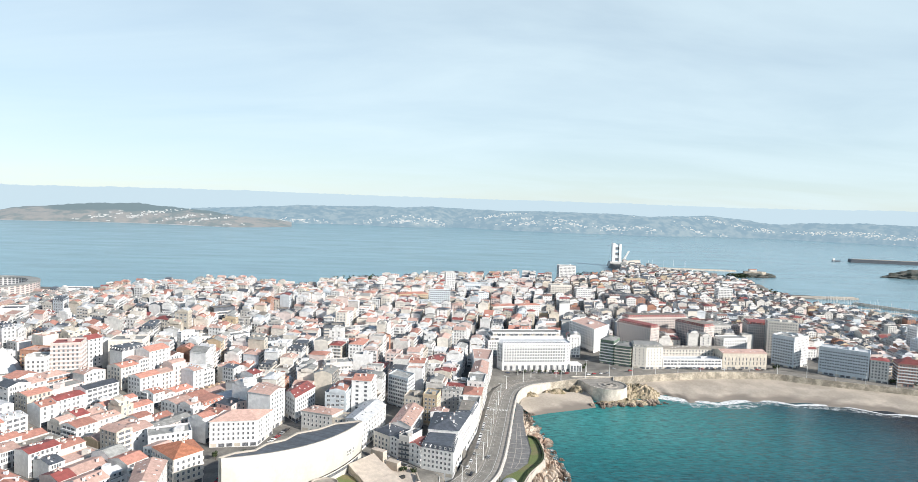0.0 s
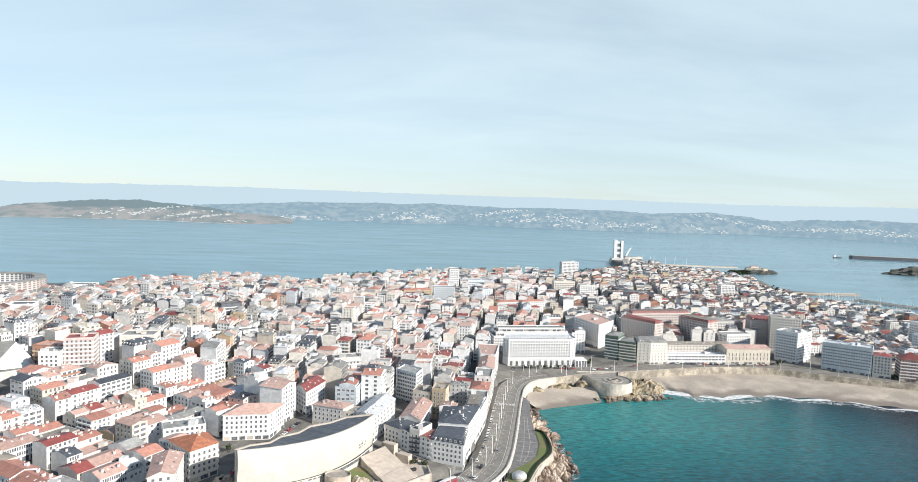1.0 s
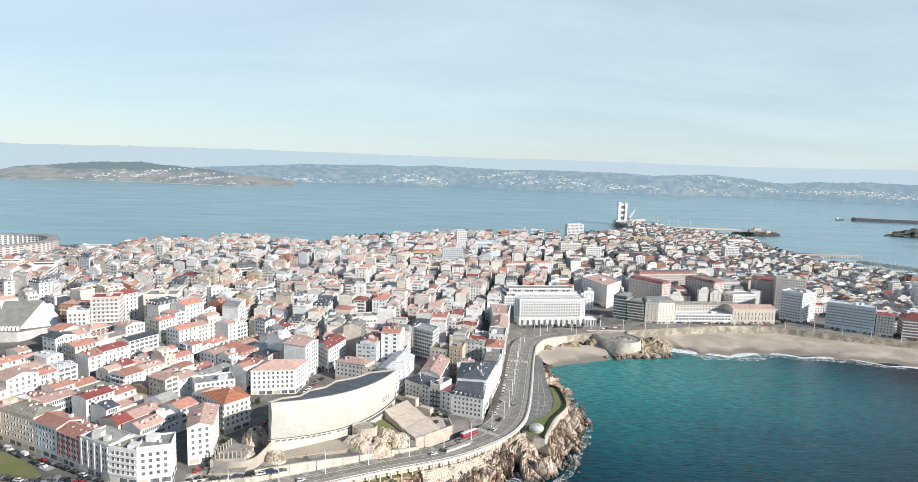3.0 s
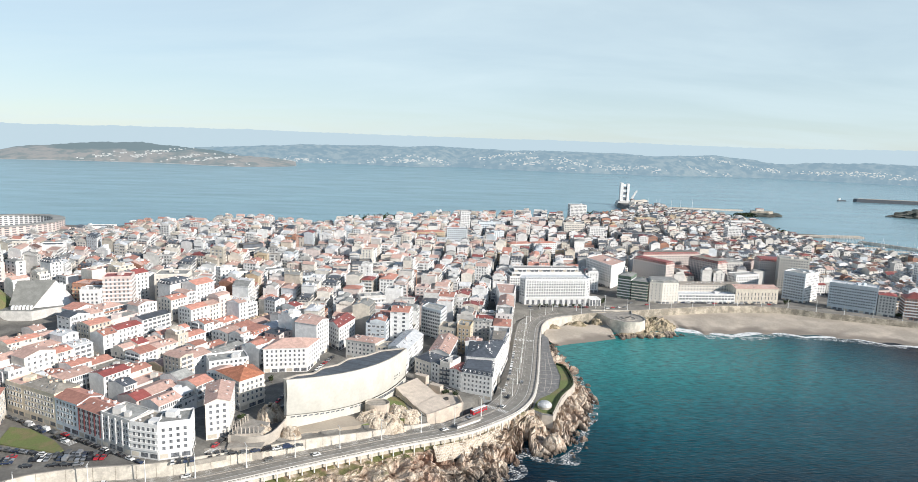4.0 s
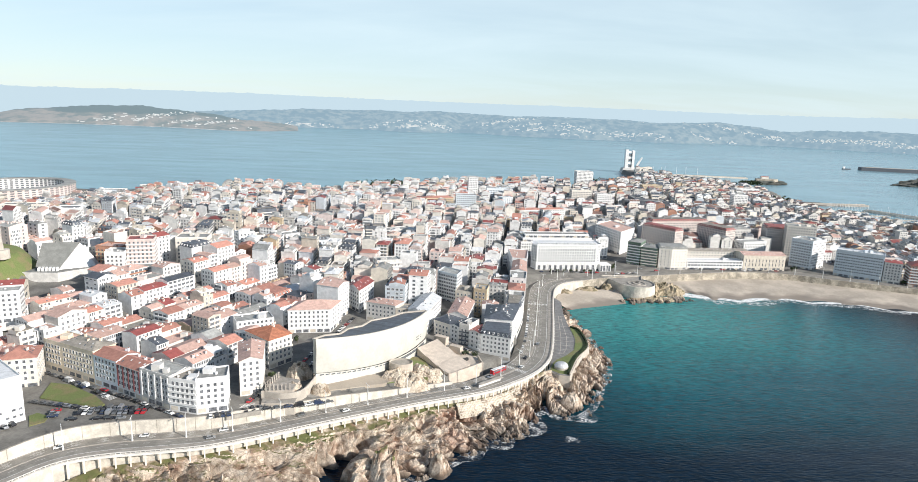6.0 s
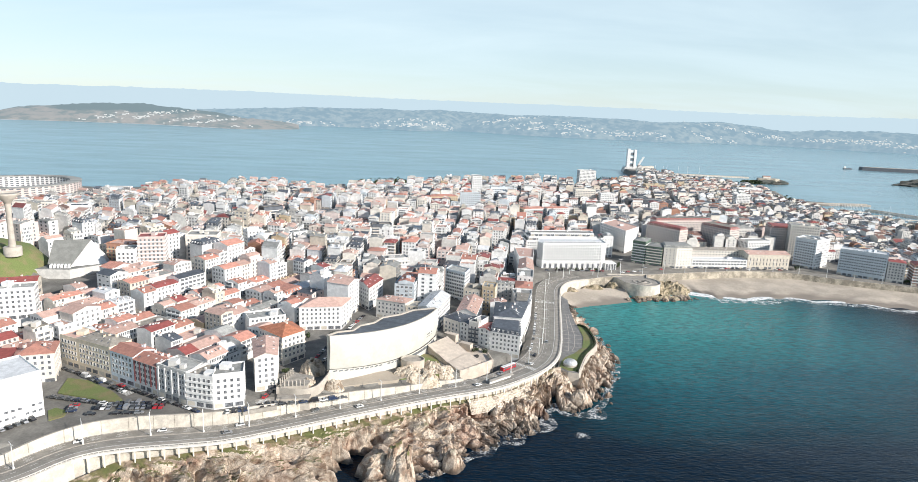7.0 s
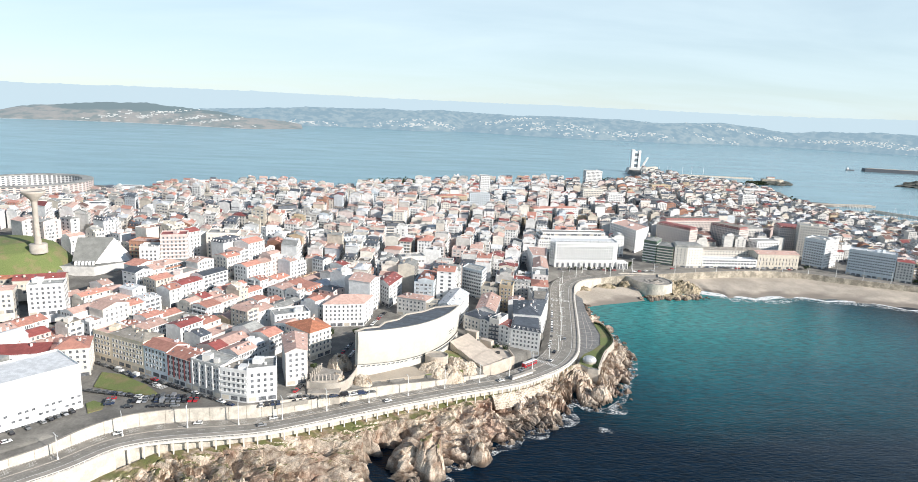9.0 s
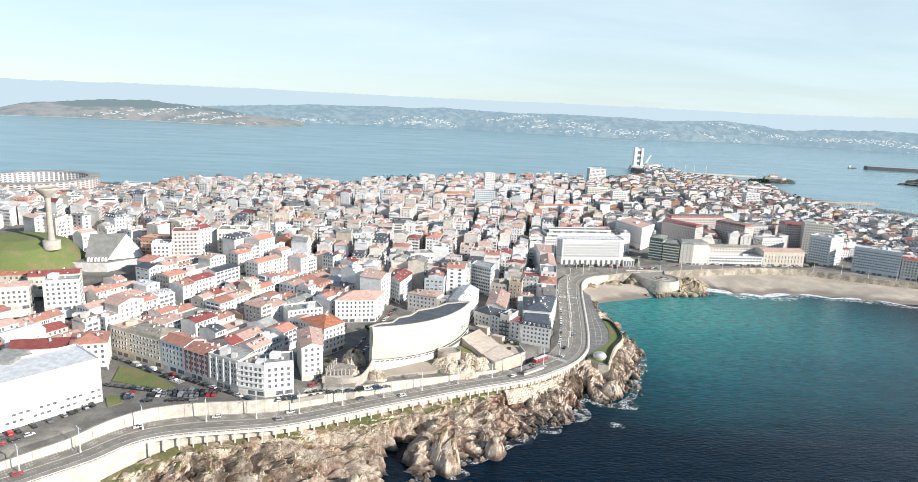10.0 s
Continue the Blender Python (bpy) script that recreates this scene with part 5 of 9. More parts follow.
    for k in range(8):
        i0, i1 = int(k / 8 * N), int((k + 1) / 8 * N)
        for i in range(i0, i1):
            f0, f1 = (i - i0) / (i1 - i0), (i + 1 - i0) / (i1 - i0)
            a, b = line[i] - nrm * 0.7, line[i + 1] - nrm * 0.7
            c, e = back[k][0].lerp(back[k + 1][0], f1), back[k][0].lerp(back[k + 1][0], f0)
            zc, ze = back[k][1] + (back[k + 1][1] - back[k][1]) * f1, back[k][1] + (back[k + 1][1] - back[k][1]) * f0
            s.face([(a.x, a.y, zt[i] - 0.8), (b.x, b.y, zt[i + 1] - 0.8), (c.x, c.y, zc), (e.x, e.y, ze)], SLATE)
            s.face([(c.x, c.y, zc + 0.5), (e.x, e.y, ze + 0.5), (e.x, e.y, -6), (c.x, c.y, -6)], CONCRETE)
    for (p, zp), (q, zq) in zip(back, back[1:]):
        rim = Shape()
        u = (q - p).normalized() * 0.1
        v = Vector((-u.y, u.x)) * 4.5
        rim.hull([(p.x - v.x, p.y - v.y, zp - 0.2), (q.x - v.x, q.y - v.y, zq - 0.2), (q.x + v.x, q.y + v.y, zq - 0.2), (p.x + v.x, p.y + v.y, zp - 0.2)],
                 [(p.x - v.x, p.y - v.y, zp + 0.9), (q.x - v.x, q.y - v.y, zq + 0.9), (q.x + v.x, q.y + v.y, zq + 0.9), (p.x + v.x, p.y + v.y, zp + 0.9)], CONCRETE)
        part("parapet", rim, thing, "white zigzag rear parapet")
    part("roof", s, thing, "dark slate roof stepping down behind the facade")
    KEEP_OUT.append([(A.x - 8, A.y - 6), (A.x + 30, A.y + 5), (B.x + 12, B.y), (B.x - 5, B.y + 18), (A.x - 25, A.y + 25)])


PANEL_STONE = shade("pale_stone_panels", (0.58, 0.565, 0.515), rough=0.55, vary=0.12, scale=0.12, fine=0.8)
build_front_row()
build_big_white()
build_science_museum()


def build_corner_flats():
    g = "white flats at the bend of the coast road"
    kw = dict(group=g, bay=2.5, storey=2.9)
    block("apartment_building", [(-49.7, 388.5), (-38.8, 379.3), (-30, 392), (-41, 401)], 16, 30.5, CREAM, "cream and grey flats with a slate hipped roof", "hip", SLATE, sides=(0, 3), seed=4, **kw)
    block("apartment_building", [(-38.5, 379), (-32.7, 374.6), (-24, 387), (-30, 391.5)], 15.5, 30.5, WHITE, "narrow white flats under a dark roof", "gable", SLATE, sides=(0,), seed=5, **kw)
    block("apartment_building", [(-32.4, 374.4), (-26.1, 371.8), (-19, 384), (-24, 387)], 15, 32.5, GREY, "narrow dark grey glazed flats", "flat", SLATE, sides=(0,), seed=3, bands=SLATE, **kw)
    block("apartment_building", [(-25.8, 371.6), (-18.4, 366.2), (-12, 379), (-19, 383)], 14.5, 29.5, WHITE, "white flats with a set-back attic and red roof", "gable", RED_SHEET, sides=(0,), seed=6, bands=WHITE, **kw)
    block("apartment_building", [(-18.2, 366), (0.7, 359.3), (3.3, 383), (-15.5, 385)], 13.8, 29.6, WHITE, "white corner flats with a dark slate attic", "mansard", SLATE, sides=(0, 1), seed=1, clutter=False, **kw)
    road = [([(-15.3, 385.4), (3.5, 383.4), (12.2, 420), (-12.5, 417)], 33.4, "hip", SLATE, "large white flats under a broad slate roof with skylights"),
            ([(1.5, 421), (12.6, 421), (17.4, 444), (4.5, 446)], 31.0, "mansard", SLATE, "white flats with a curved slate attic along the road"),
            ([(4.6, 446.5), (17.6, 444.6), (20, 468), (4, 470)], 28.6, "flat", CEMENT, "low white flats with a roof terrace along the road"),
            ([(7, 471), (20.4, 469), (22.8, 490), (9, 492)], 29.8, "hip", CLAY, "cream flats with a red hipped roof by the coast road"),
            ([(10, 493), (23.2, 491), (26.2, 516), (12, 518)], 33.0, "flat", CEMENT, "white flats with a pale flat roof by the coast road"),
            ([(13, 519.5), (26.8, 517.5), (30, 556), (18, 558)], 33.0, "gable", PALE_CLAY, "long white flats with a pale tiled roof by the coast road"),
            ([(17, 560), (30.5, 558), (36, 598), (16, 600)], 34.5, "flat", PALE_CLAY, "tall white flats with blank end walls by the coast road")]
    for i, (ring, z1, roof, rm, label) in enumerate(road):
        block("apartment_building", ring, 13.2, z1, WHITE if i != 3 else CREAM, label, roof, rm, sides=(0, 1) if i else (1,), bay=2.9, storey=2.9, ww=1.2, wh=1.7, ground=4.4, group=g, seed=20 + i, single=i < 3)
    block("apartment_building", [(-41, 403), (-27, 398), (-21, 435), (-35, 440)], 16, 30, WHITE, "flats with a long pale tiled gable roof in the courtyard", "gable", PALE_CLAY, sides=(0, 1), seed=8, **kw)
    block("apartment_building", [(-22, 441), (-12, 438), (-9.5, 452), (-19.5, 456)], 15, 37.5, OCHRE, "ochre rendered tower with small windows", "flat", CEMENT, sides=(0, 1, 3), seed=9, **kw)
    block("apartment_building", [(-36, 446), (-23, 442), (-20.5, 456), (-33, 461)], 15, 34, TAN, "olive-tan flats beside the ochre tower", "flat", GRAVEL, sides=(0, 1), seed=12, **kw)
    block("apartment_building", [(-51, 479), (-35, 467), (-31, 482), (-46, 493)], 16, 40.5, BLUE, "tall blue-grey flats wrapped in glazed galleries", "flat", CEMENT, sides=(0, 1), seed=13, bands=FRAME, group=g, bay=1.7, storey=2.9)


def build_hotel():
    """The white hotel: five floors of square windows in a moulded grid over a tall arcade, with a row of roof lights."""
    a, b = (46, 604), (109, 614)
    ring = [a, b, (114, 619.5), (112, 640), (44, 630), (41, 612)]
    t = block("hotel", ring, 11, 38.5, WHITE, "large white hotel with square windows over a tall arcade", "flat", WHITE_ROOF, sides=(0, 1, 5), bay=2.5, storey=2.9, ww=1.5, wh=1.75, ground=9.6, seed=5, category="hotel", clutter=False)
    o = Vector((t.location.x, t.location.y))
    A, B = Vector(a) - o, Vector(b) - o
    L = (B - A).length
    ang = math.degrees(math.atan2((B - A).y, (B - A).x))
    for q in range(11):
        p = A.lerp(B, (q + 0.5) / 11)
        put_window(2.6, 6.4, t, pose(p.x, p.y, 0.6, 0, 0, ang), "tall glazed arcade bay")
    for q in range(12):
        p = A.lerp(B, q / 11)
        s = Shape()
        s.box(-0.5, -0.35, 0, 0.5, 0.3, 9.0, WHITE)
        part("pilaster", s, t).matrix_basis = pose(p.x, p.y, 0, 0, 0, ang)
    for z in (8.6, 25.4):
        s = Shape()
        s.box(-L / 2 - 0.6, -0.6, z, L / 2 + 0.6, 0.2, z + 0.5, WHITE)
        m = A.lerp(B, 0.5)
        part("cornice", s, t).matrix_basis = pose(m.x, m.y, 0, 0, 0, ang)
    for q in range(22):
        p = A.lerp(B, (q + 0.5) / 22)
        s = Shape()
        s.hull([(-1.1, 1.2, 27.6), (1.1, 1.2, 27.6), (1.1, 3.6, 27.6), (-1.1, 3.6, 27.6)], [(-0.9, 1.6, 29.8), (0.9, 1.6, 29.8), (0.9, 3.4, 30.2), (-0.9, 3.4, 30.2)], FRAME)
        s.face([(-0.8, 1.35, 28.4), (0.8, 1.35, 28.4), (0.75, 1.5, 29.5), (-0.75, 1.5, 29.5)], GLASS)
        part("roof_light", s, t).matrix_basis = pose(p.x, p.y, 0, 0, 0, ang)
    s = Shape()
    s.box(0, -4, 0, 12, 9, 7.5, WHITE)
    for k in range(4):
        s.box(0.6 + k * 2.9, -4.12, 0.6, 2.7 + k * 2.9, -4.0, 6.6, GLASS)
    part("glazed_wing", s, t, "low white wing with tall glazing").matrix_basis = pose(*(Vector((113, 617.5)) - o), 0, 0, 0, ang)
    # stepped flats behind
    for k, (z0, z1, ins) in enumerate(((12, 31, 0), (31, 35, 3), (35, 38.5, 6))):
        r = grow_ring(quad((34, 652), (118, 665), 26), -ins)
        block("apartment_building", r, z0, z1, WHITE, "white flats with stepped glazed terraces", "flat", CEMENT, bay=2.6, single=False, ground=3.3 if k == 0 else 0.3, seed=6 + k, bands=WHITE if k == 0 else None)
    block("office_building", [(134, 742), (153, 692), (177, 724), (160, 772)], 12, 38.5, WHITE, "white slab raised on an arcade with a tiled attic", "flat", PALE_CLAY, sides=(0, 3), bay=3.2, ww=1.6, single=False, ground=6, seed=7)


def build_beach_front():
    g = "buildings along the beach road"
    kw = dict(group=g, single=False)
    ROSE = shade("rose_brick", (0.50, 0.29, 0.24), vary=0.2)
    GREEN = shade("green_render", (0.13, 0.20, 0.14), vary=0.2)
    block("apartment_building", quad((151, 652), (163, 645), 22), 11, 37, GREEN, "green flats with white glazed galleries", "hip", CEMENT, bay=2.4, seed=1, bands=WHITE, **kw)
    block("apartment_building", quad((164, 644), (179, 637), 22), 11, 33, GREEN, "green and cream flats with glazed galleries", "hip", CEMENT, bay=2.4, seed=2, bands=CREAM, **kw)
    block("apartment_building", [(181, 637), (194, 634), (212, 638), (211, 658), (184, 656)], 11, 33.5, CREAM, "cream angled flats on arcades with a grey roof", "mansard", CEMENT, bay=3.0, ww=0.9, wh=1.2, seed=3, clutter=False, **kw)
    block("market_hall", quad((212.5, 638), (276, 645), 12), 11, 20.5, WHITE, "long low white building with ribbon windows", "flat", WHITE_ROOF, bay=3.5, ww=2.8, seed=4, **kw)
    block("school_building", quad((214, 658), (290, 667), 14), 11, 27, CREAM, "long cream building with a dark tiled roof", "gable", GRAVEL, bay=3.4, seed=14, **kw)
    block("school_building", quad((277, 646), (325, 651), 20), 11, 27.5, TAN, "beige stone building with tall pilasters", "gable", PALE_CLAY, bay=3.6, storey=4.5, ww=1.0, wh=3.2, seed=5, clutter=False, **kw)
    # left volume blue-grey for the tower's shaded face, right one white for the lit
    block("apartment_building", quad((342, 676), (357, 659), 24), 10, 42.5, BLUE, "tall pale tower of flats in two volumes", "flat", CEMENT, bay=2.6, ww=1.6, seed=6, **kw)
    block("apartment_building", quad((357.5, 659.5), (382, 677), 22), 10, 42, WHITE, "tall white tower of flats", "flat", CEMENT, bay=2.8, seed=7, **kw)
    block("apartment_building", quad((356, 716), (386, 706), 20), 10, 50, CREAM, "tall cream flats behind the tower", "flat", CEMENT, bay=2.6, seed=17, **kw)
    # blue-grey wall colour carries the bluish shade on the slab's front
    block("hotel", quad((376, 646), (412, 620.5), 16), 9.5, 37.5, BLUE, "long pale grey hotel slab with rows of windows", "flat", WHITE_ROOF, bay=2.2, ww=1.5, wh=1.2, ground=5, seed=8, **kw)
    block("hotel", quad((412.6, 620), (426, 612), 15), 9.5, 32, GREY, "pale grey hotel wing with a red roof", "hip", RED_SHEET, bay=2.4, seed=18, **kw)
    block("apartment_building", quad((432, 608), (500, 582), 18), 9.5, 32, ROSE, "rose brick flats with white window bands and a red roof", "hip", RED_SHEET, bay=2.3, bands=FRAME, seed=9, **kw)
    for a, b, d, z1, lab in (((186, 724), (214, 688), 16, 43, "brown slab of flats with a red tiled attic"), ((206, 752), (282, 770), 15, 43, "long brown flats closing the courtyard"),
                             ((260, 745), (282, 711), 18, 42, "brown slab of flats partly in shade"), ((288, 742), (330, 752), 18, 38, "grey stone building with a hipped roof"),
                             ((300, 700), (330, 708), 16, 31, "white terraced house with tall windows"), ((345, 742), (380, 735), 24, 42, "dark brown block of flats")):
        block("apartment_building", quad(a, b, d), 11, z1, GREY if "grey" in lab else (WHITE if "white" in lab else BROWN), lab, "hip" if "hip" in lab else ("mansard" if "brown" in lab else "flat"), RED_SHEET if "brown" in lab else CEMENT, bay=2.1, ww=1.0, wh=1.9, seed=int(a[0]), **kw)
    # blocks of the middle distance that rise over the roofs
    for x, y, w, d, z0, z1, m, lab in ((150, 1010, 34, 18, 14, 46, CREAM, "cream pair of tower blocks"), (190, 1000, 24, 18, 14, 42, WHITE, "white tower block"), (232, 985, 70, 16, 12, 36, SLATE, "dark glazed office slab"),
                                       (330, 1230, 40, 16, 12, 34, OCHRE, "bright ochre building"), (205, 1275, 34, 22, 15, 52, WHITE, "white twin tower block above the roofs"), (250, 1000, 18, 30, 12, 38, SLATE, "dark glass office block"),
                                       (-20, 1050, 16, 22, 22, 56, WHITE, "white striped tower block"), (10, 1010, 40, 16, 20, 44, BLUE, "blue-grey flats"), (-40, 900, 30, 15, 24, 46, BLUE, "blue-grey flats with galleries"),
                                       (470, 1130, 26, 16, 5, 34, WHITE, "white office block by the harbour"), (560, 1330, 50, 14, 7, 24, WHITE, "long white galleried terrace"), (420, 1280, 60, 16, 11, 26, CREAM, "long cream barracks"),
                                       (700, 900, 26, 14, 4, 26, WHITE, "white slab by the marina"), (560, 760, 16, 16, 7, 40, WHITE, "slim white tower"), (520, 700, 14, 14, 8, 36, BLUE, "narrow pale blue tower")):
        block("apartment_building", quad((x, y), (x + w, y + w * 0.08), d), z0, z1, m, lab + " among the roofs", "flat", CEMENT, bay=2.6, ww=1.6, seed=int(x), category="tower block" if "tower" in lab else "building", single=False)


def build_left_towers():
    """Taller flats of the western quarter."""
    kw = dict(bay=2.8, single=False)
    block("apartment_building", quad((-284, 437), (-266, 443), 16), 38, 66, PINK, "tall pink-topped tower of flats", "flat", RED_SHEET, sides=(0, 1, 3), seed=1, bands=WHITE, **kw)
    block("apartment_building", quad((-296, 428), (-283, 431), 15), 38, 58, WHITE, "white flats beside the pink tower", "flat", CEMENT, seed=2, **kw)
    block("apartment_building", quad((-316, 452), (-296, 450), 15), 40, 57, BRICK, "orange brick flats with white balconies", "flat", PALE_CLAY, seed=3, bands=OCHRE, **kw)
    block("apartment_building", quad((-262, 470), (-238, 474), 18), 38, 62, CREAM, "cream slab of flats with a recessed loggia stack", "flat", CEMENT, seed=4, **kw)
    block("apartment_building", quad((-270, 428), (-250, 434), 12), 38, 47, WHITE, "low white corner house with a grey hipped roof", "hip", CEMENT, seed=5, **kw)
    ring_house = new("apartment_building")
    ring_house.matrix_basis = pose(-680, 872, 24, 0, 0, 60)
    tagged(ring_house, "ring-shaped cream block of flats round an open court", "building")
    KEEP_OUT.append([(-680 + 88 * math.cos(q), 872 + 88 * math.sin(q)) for q in np.linspace(0, 2 * math.pi, 20, endpoint=False)])
    oval = lambda r, z: [(1.12 * x, y, z) for x, y, z in ring_pts(r, z, 64)]
    s, r, w = Shape(), Shape(), Shape()
    s.hull(oval(76, -4), oval(76, 16.5), PINK, cap=False)
    s.hull(oval(63, -4)[::-1], oval(63, 16.5)[::-1], WHITE, cap=False)
    for p0, p1, i0, i1 in zip(oval(76.6, 16.5), oval(76.6, 16.5)[1:] + oval(76.6, 16.5)[:1], oval(62.4, 16.5), oval(62.4, 16.5)[1:] + oval(62.4, 16.5)[:1]):
        r.hull([p0, p1, i1, i0], [(x, y, 17.4) for x, y, _ in (p0, p1, i1, i0)], CEMENT)
    for o, i in zip(oval(76.1, 0), oval(76.1, 0)[1:] + oval(76.1, 0)[:1]):
        a, b = lerp(o, i, 0.2), lerp(o, i, 0.8)
        c, d = [(x * 62.85 / 76.1, y * 62.85 / 76.1) for x, y in (b[:2], a[:2])]
        for z in range(5):
            w.face([(*c, 1.8 + 3 * z), (*d, 1.8 + 3 * z), (*d, 3.9 + 3 * z), (*c, 3.9 + 3 * z)], GLASS)
            w.face([(*a, 2.5 + 3 * z), (*b, 2.5 + 3 * z), (*b, 4.1 + 3 * z), (*a, 4.1 + 3 * z)], GLASS)
    for nm, sh in (("wall", s), ("roof", r), ("window", w)):
        part(nm, sh, ring_house, kind="stuff" if nm == "window" else "")
    for (x, y), w, z, lab in (((-570, 905), 34, 32, "white slab of flats by the shore"),):
        block("apartment_building", quad((x, y), (x + w, y + w * 0.25), 16), 26, z, WHITE, lab, "flat", SLATE, bay=3, single=False, seed=int(-x))


def build_landmarks():
    """Flats that can be told apart among the roofs of the town."""
    rows = [((-196, 554), (-186, 564), 31, 50, WHITE, "flat", CEMENT, SLATE, "white flats with dark balcony bands"), ((-166, 551), (-156, 557), 27, 47, BLUE, "mansard", SLATE, None, "grey-blue corner flats with a slate attic"),
            ((-132, 624), (-112, 629), 25, 47, SLATE, "flat", GRAVEL, CREAM, "dark glazed flats with cream floor bands"), ((-112, 643), (-86, 658), 25, 40, GREY, "flat", CEMENT, None, "long grey flats among white houses"),
            ((-108, 584), (-87, 589), 26, 41, BRICK, "hip", CLAY, None, "orange brick flats with a tiled roof"), ((-78, 603), (-64, 613), 25, 42, BRICK, "flat", PALE_CLAY, None, "red brick flats with pale windows"),
            ((-104, 502), (-84, 510), 23, 41, GREY, "flat", CEMENT, FRAME, "grey glazed flats with set-back balconies"), ((-85, 921), (-44, 936), 23, 37, OCHRE, "hip", CLAY, None, "long ochre palace with a tiled roof"),
            ((-227, 516), (-216, 525), 36, 58, WHITE, "flat", CEMENT, None, "tall plain white flats"), ((-217, 529), (-210, 535), 34, 53, CREAM, "flat", CEMENT, None, "slim cream flats beside a taller block"),
            ((-329, 600), (-316, 604), 40, 55, OCHRE, "flat", PALE_CLAY, None, "ochre flats with a flat roof"), ((-303, 686), (-284, 701), 33, 52, WHITE, "flat", CEMENT, BLUE, "white flats with pale balcony bands"),
            ((-261, 673), (-244, 689), 32, 52, SLATE, "flat", GRAVEL, CREAM, "dark flats with pale floor bands"), ((84, 858), (117, 869), 14, 36, WHITE, "hip", CLAY, None, "white flats under a red hipped roof"),
            ((51, 851), (83, 865), 15, 35, WHITE, "hip", CLAY, None, "white flats with a red hipped roof"), ((32, 945), (48, 953), 19, 38, BLUE, "flat", CEMENT, None, "blue-grey flats among the roofs"),
            ((-350, 326), (-328, 336), 36, 51, CREAM, "hip", PALE_CLAY, None, "cream flats below the grassy hill"), ((-318, 334), (-300, 342), 35, 54, WHITE, "flat", CEMENT, None, "bright white flats with rows of small windows"),
            ((-345, 360), (-318, 371), 40, 49, TAN, "gable", RED_SHEET, None, "long tan house with a red sheet roof")]
    for i, (a, b, z0, z1, wall, roof, rm, bands, label) in enumerate(rows):
        block("apartment_building", quad(a, b, 12 + i % 4), z0, z1, wall, label, roof, rm, bay=2.7, single=False, seed=i, bands=bands, group="blocks of flats among the houses")
    g = "flats behind the museum"
    kw = dict(group=g, bay=2.6, storey=2.9)
    block("apartment_building", [(-144, 366), (-117.5, 371.5), (-114, 391), (-142, 385)], 24.7, 40.6, WHITE, "large white corner flats with a low tiled roof", "hip", PALE_CLAY, sides=(0, 1), ww=1.1, clutter=False, seed=61, **kw)
    block("apartment_building", [(-133, 401), (-117, 395.5), (-112, 411), (-128, 423)], 25, 48.5, WHITE, "tall white flats with blank end walls", "gable", PALE_CLAY, sides=(1,), seed=62, **kw)
    block("apartment_building", [(-115, 424), (-105, 411.5), (-98, 438), (-112, 447)], 25, 42, WHITE, "white flats with balconies and a red sheet roof", "gable", RED_SHEET, sides=(0, 1), seed=63, **kw)
    block("apartment_building", [(-98, 400), (-77, 393), (-72, 404), (-92, 411)], 24, 37.6, GREY, "grey four-storey flats with regular windows", "hip", PALE_CLAY, sides=(0, 1), seed=64, **kw)
    block("apartment_building", [(-76.6, 393), (-62, 392), (-60, 403), (-72, 404)], 23, 35, TAN, "stone-coloured flats with regular windows", "flat", CEMENT, sides=(0,), seed=65, **kw)
    block("apartment_building", [(-68, 391), (-56, 379), (-46, 420), (-59.5, 428)], 21, 36.5, WHITE, "white flats with a pale ribbed gable roof", "gable", WHITE_ROOF, sides=(0, 1), seed=66, **kw)
    block("apartment_building", quad((-170, 345), (-150, 356), 14), 26, 38, WHITE, "white low flats with a flat roof", "flat", CEMENT, sides=(0, 1), seed=67, **kw)


build_landmarks()
block("warehouse", quad((-384, 362), (-350, 372), 9), 40, 47, TAN, "long low building with a brown tiled roof below the hill", "gable", ORANGE_TILE, bay=3.2, single=False, seed=74, clutter=False)
block("school_building", quad((-517, 575), (-462, 586), 18), 44, 54, CREAM, "long low cream building with a tan roof behind the hill", "gable", TAN, bay=3.2, single=False, seed=71, clutter=False)
block("apartment_building", quad((-510, 620), (-470, 628), 14), 40, 56, CREAM, "cream slab of flats with rows of windows", "flat", CEMENT, bay=2.8, single=False, seed=72)
block("apartment_building", quad((-440, 600), (-420, 606), 16), 40, 58, WHITE, "white tower of flats with grey corner strips", "flat", SLATE, bay=2.8, single=False, seed=73)
build_left_towers()
build_corner_flats()
build_hotel()
build_beach_front()


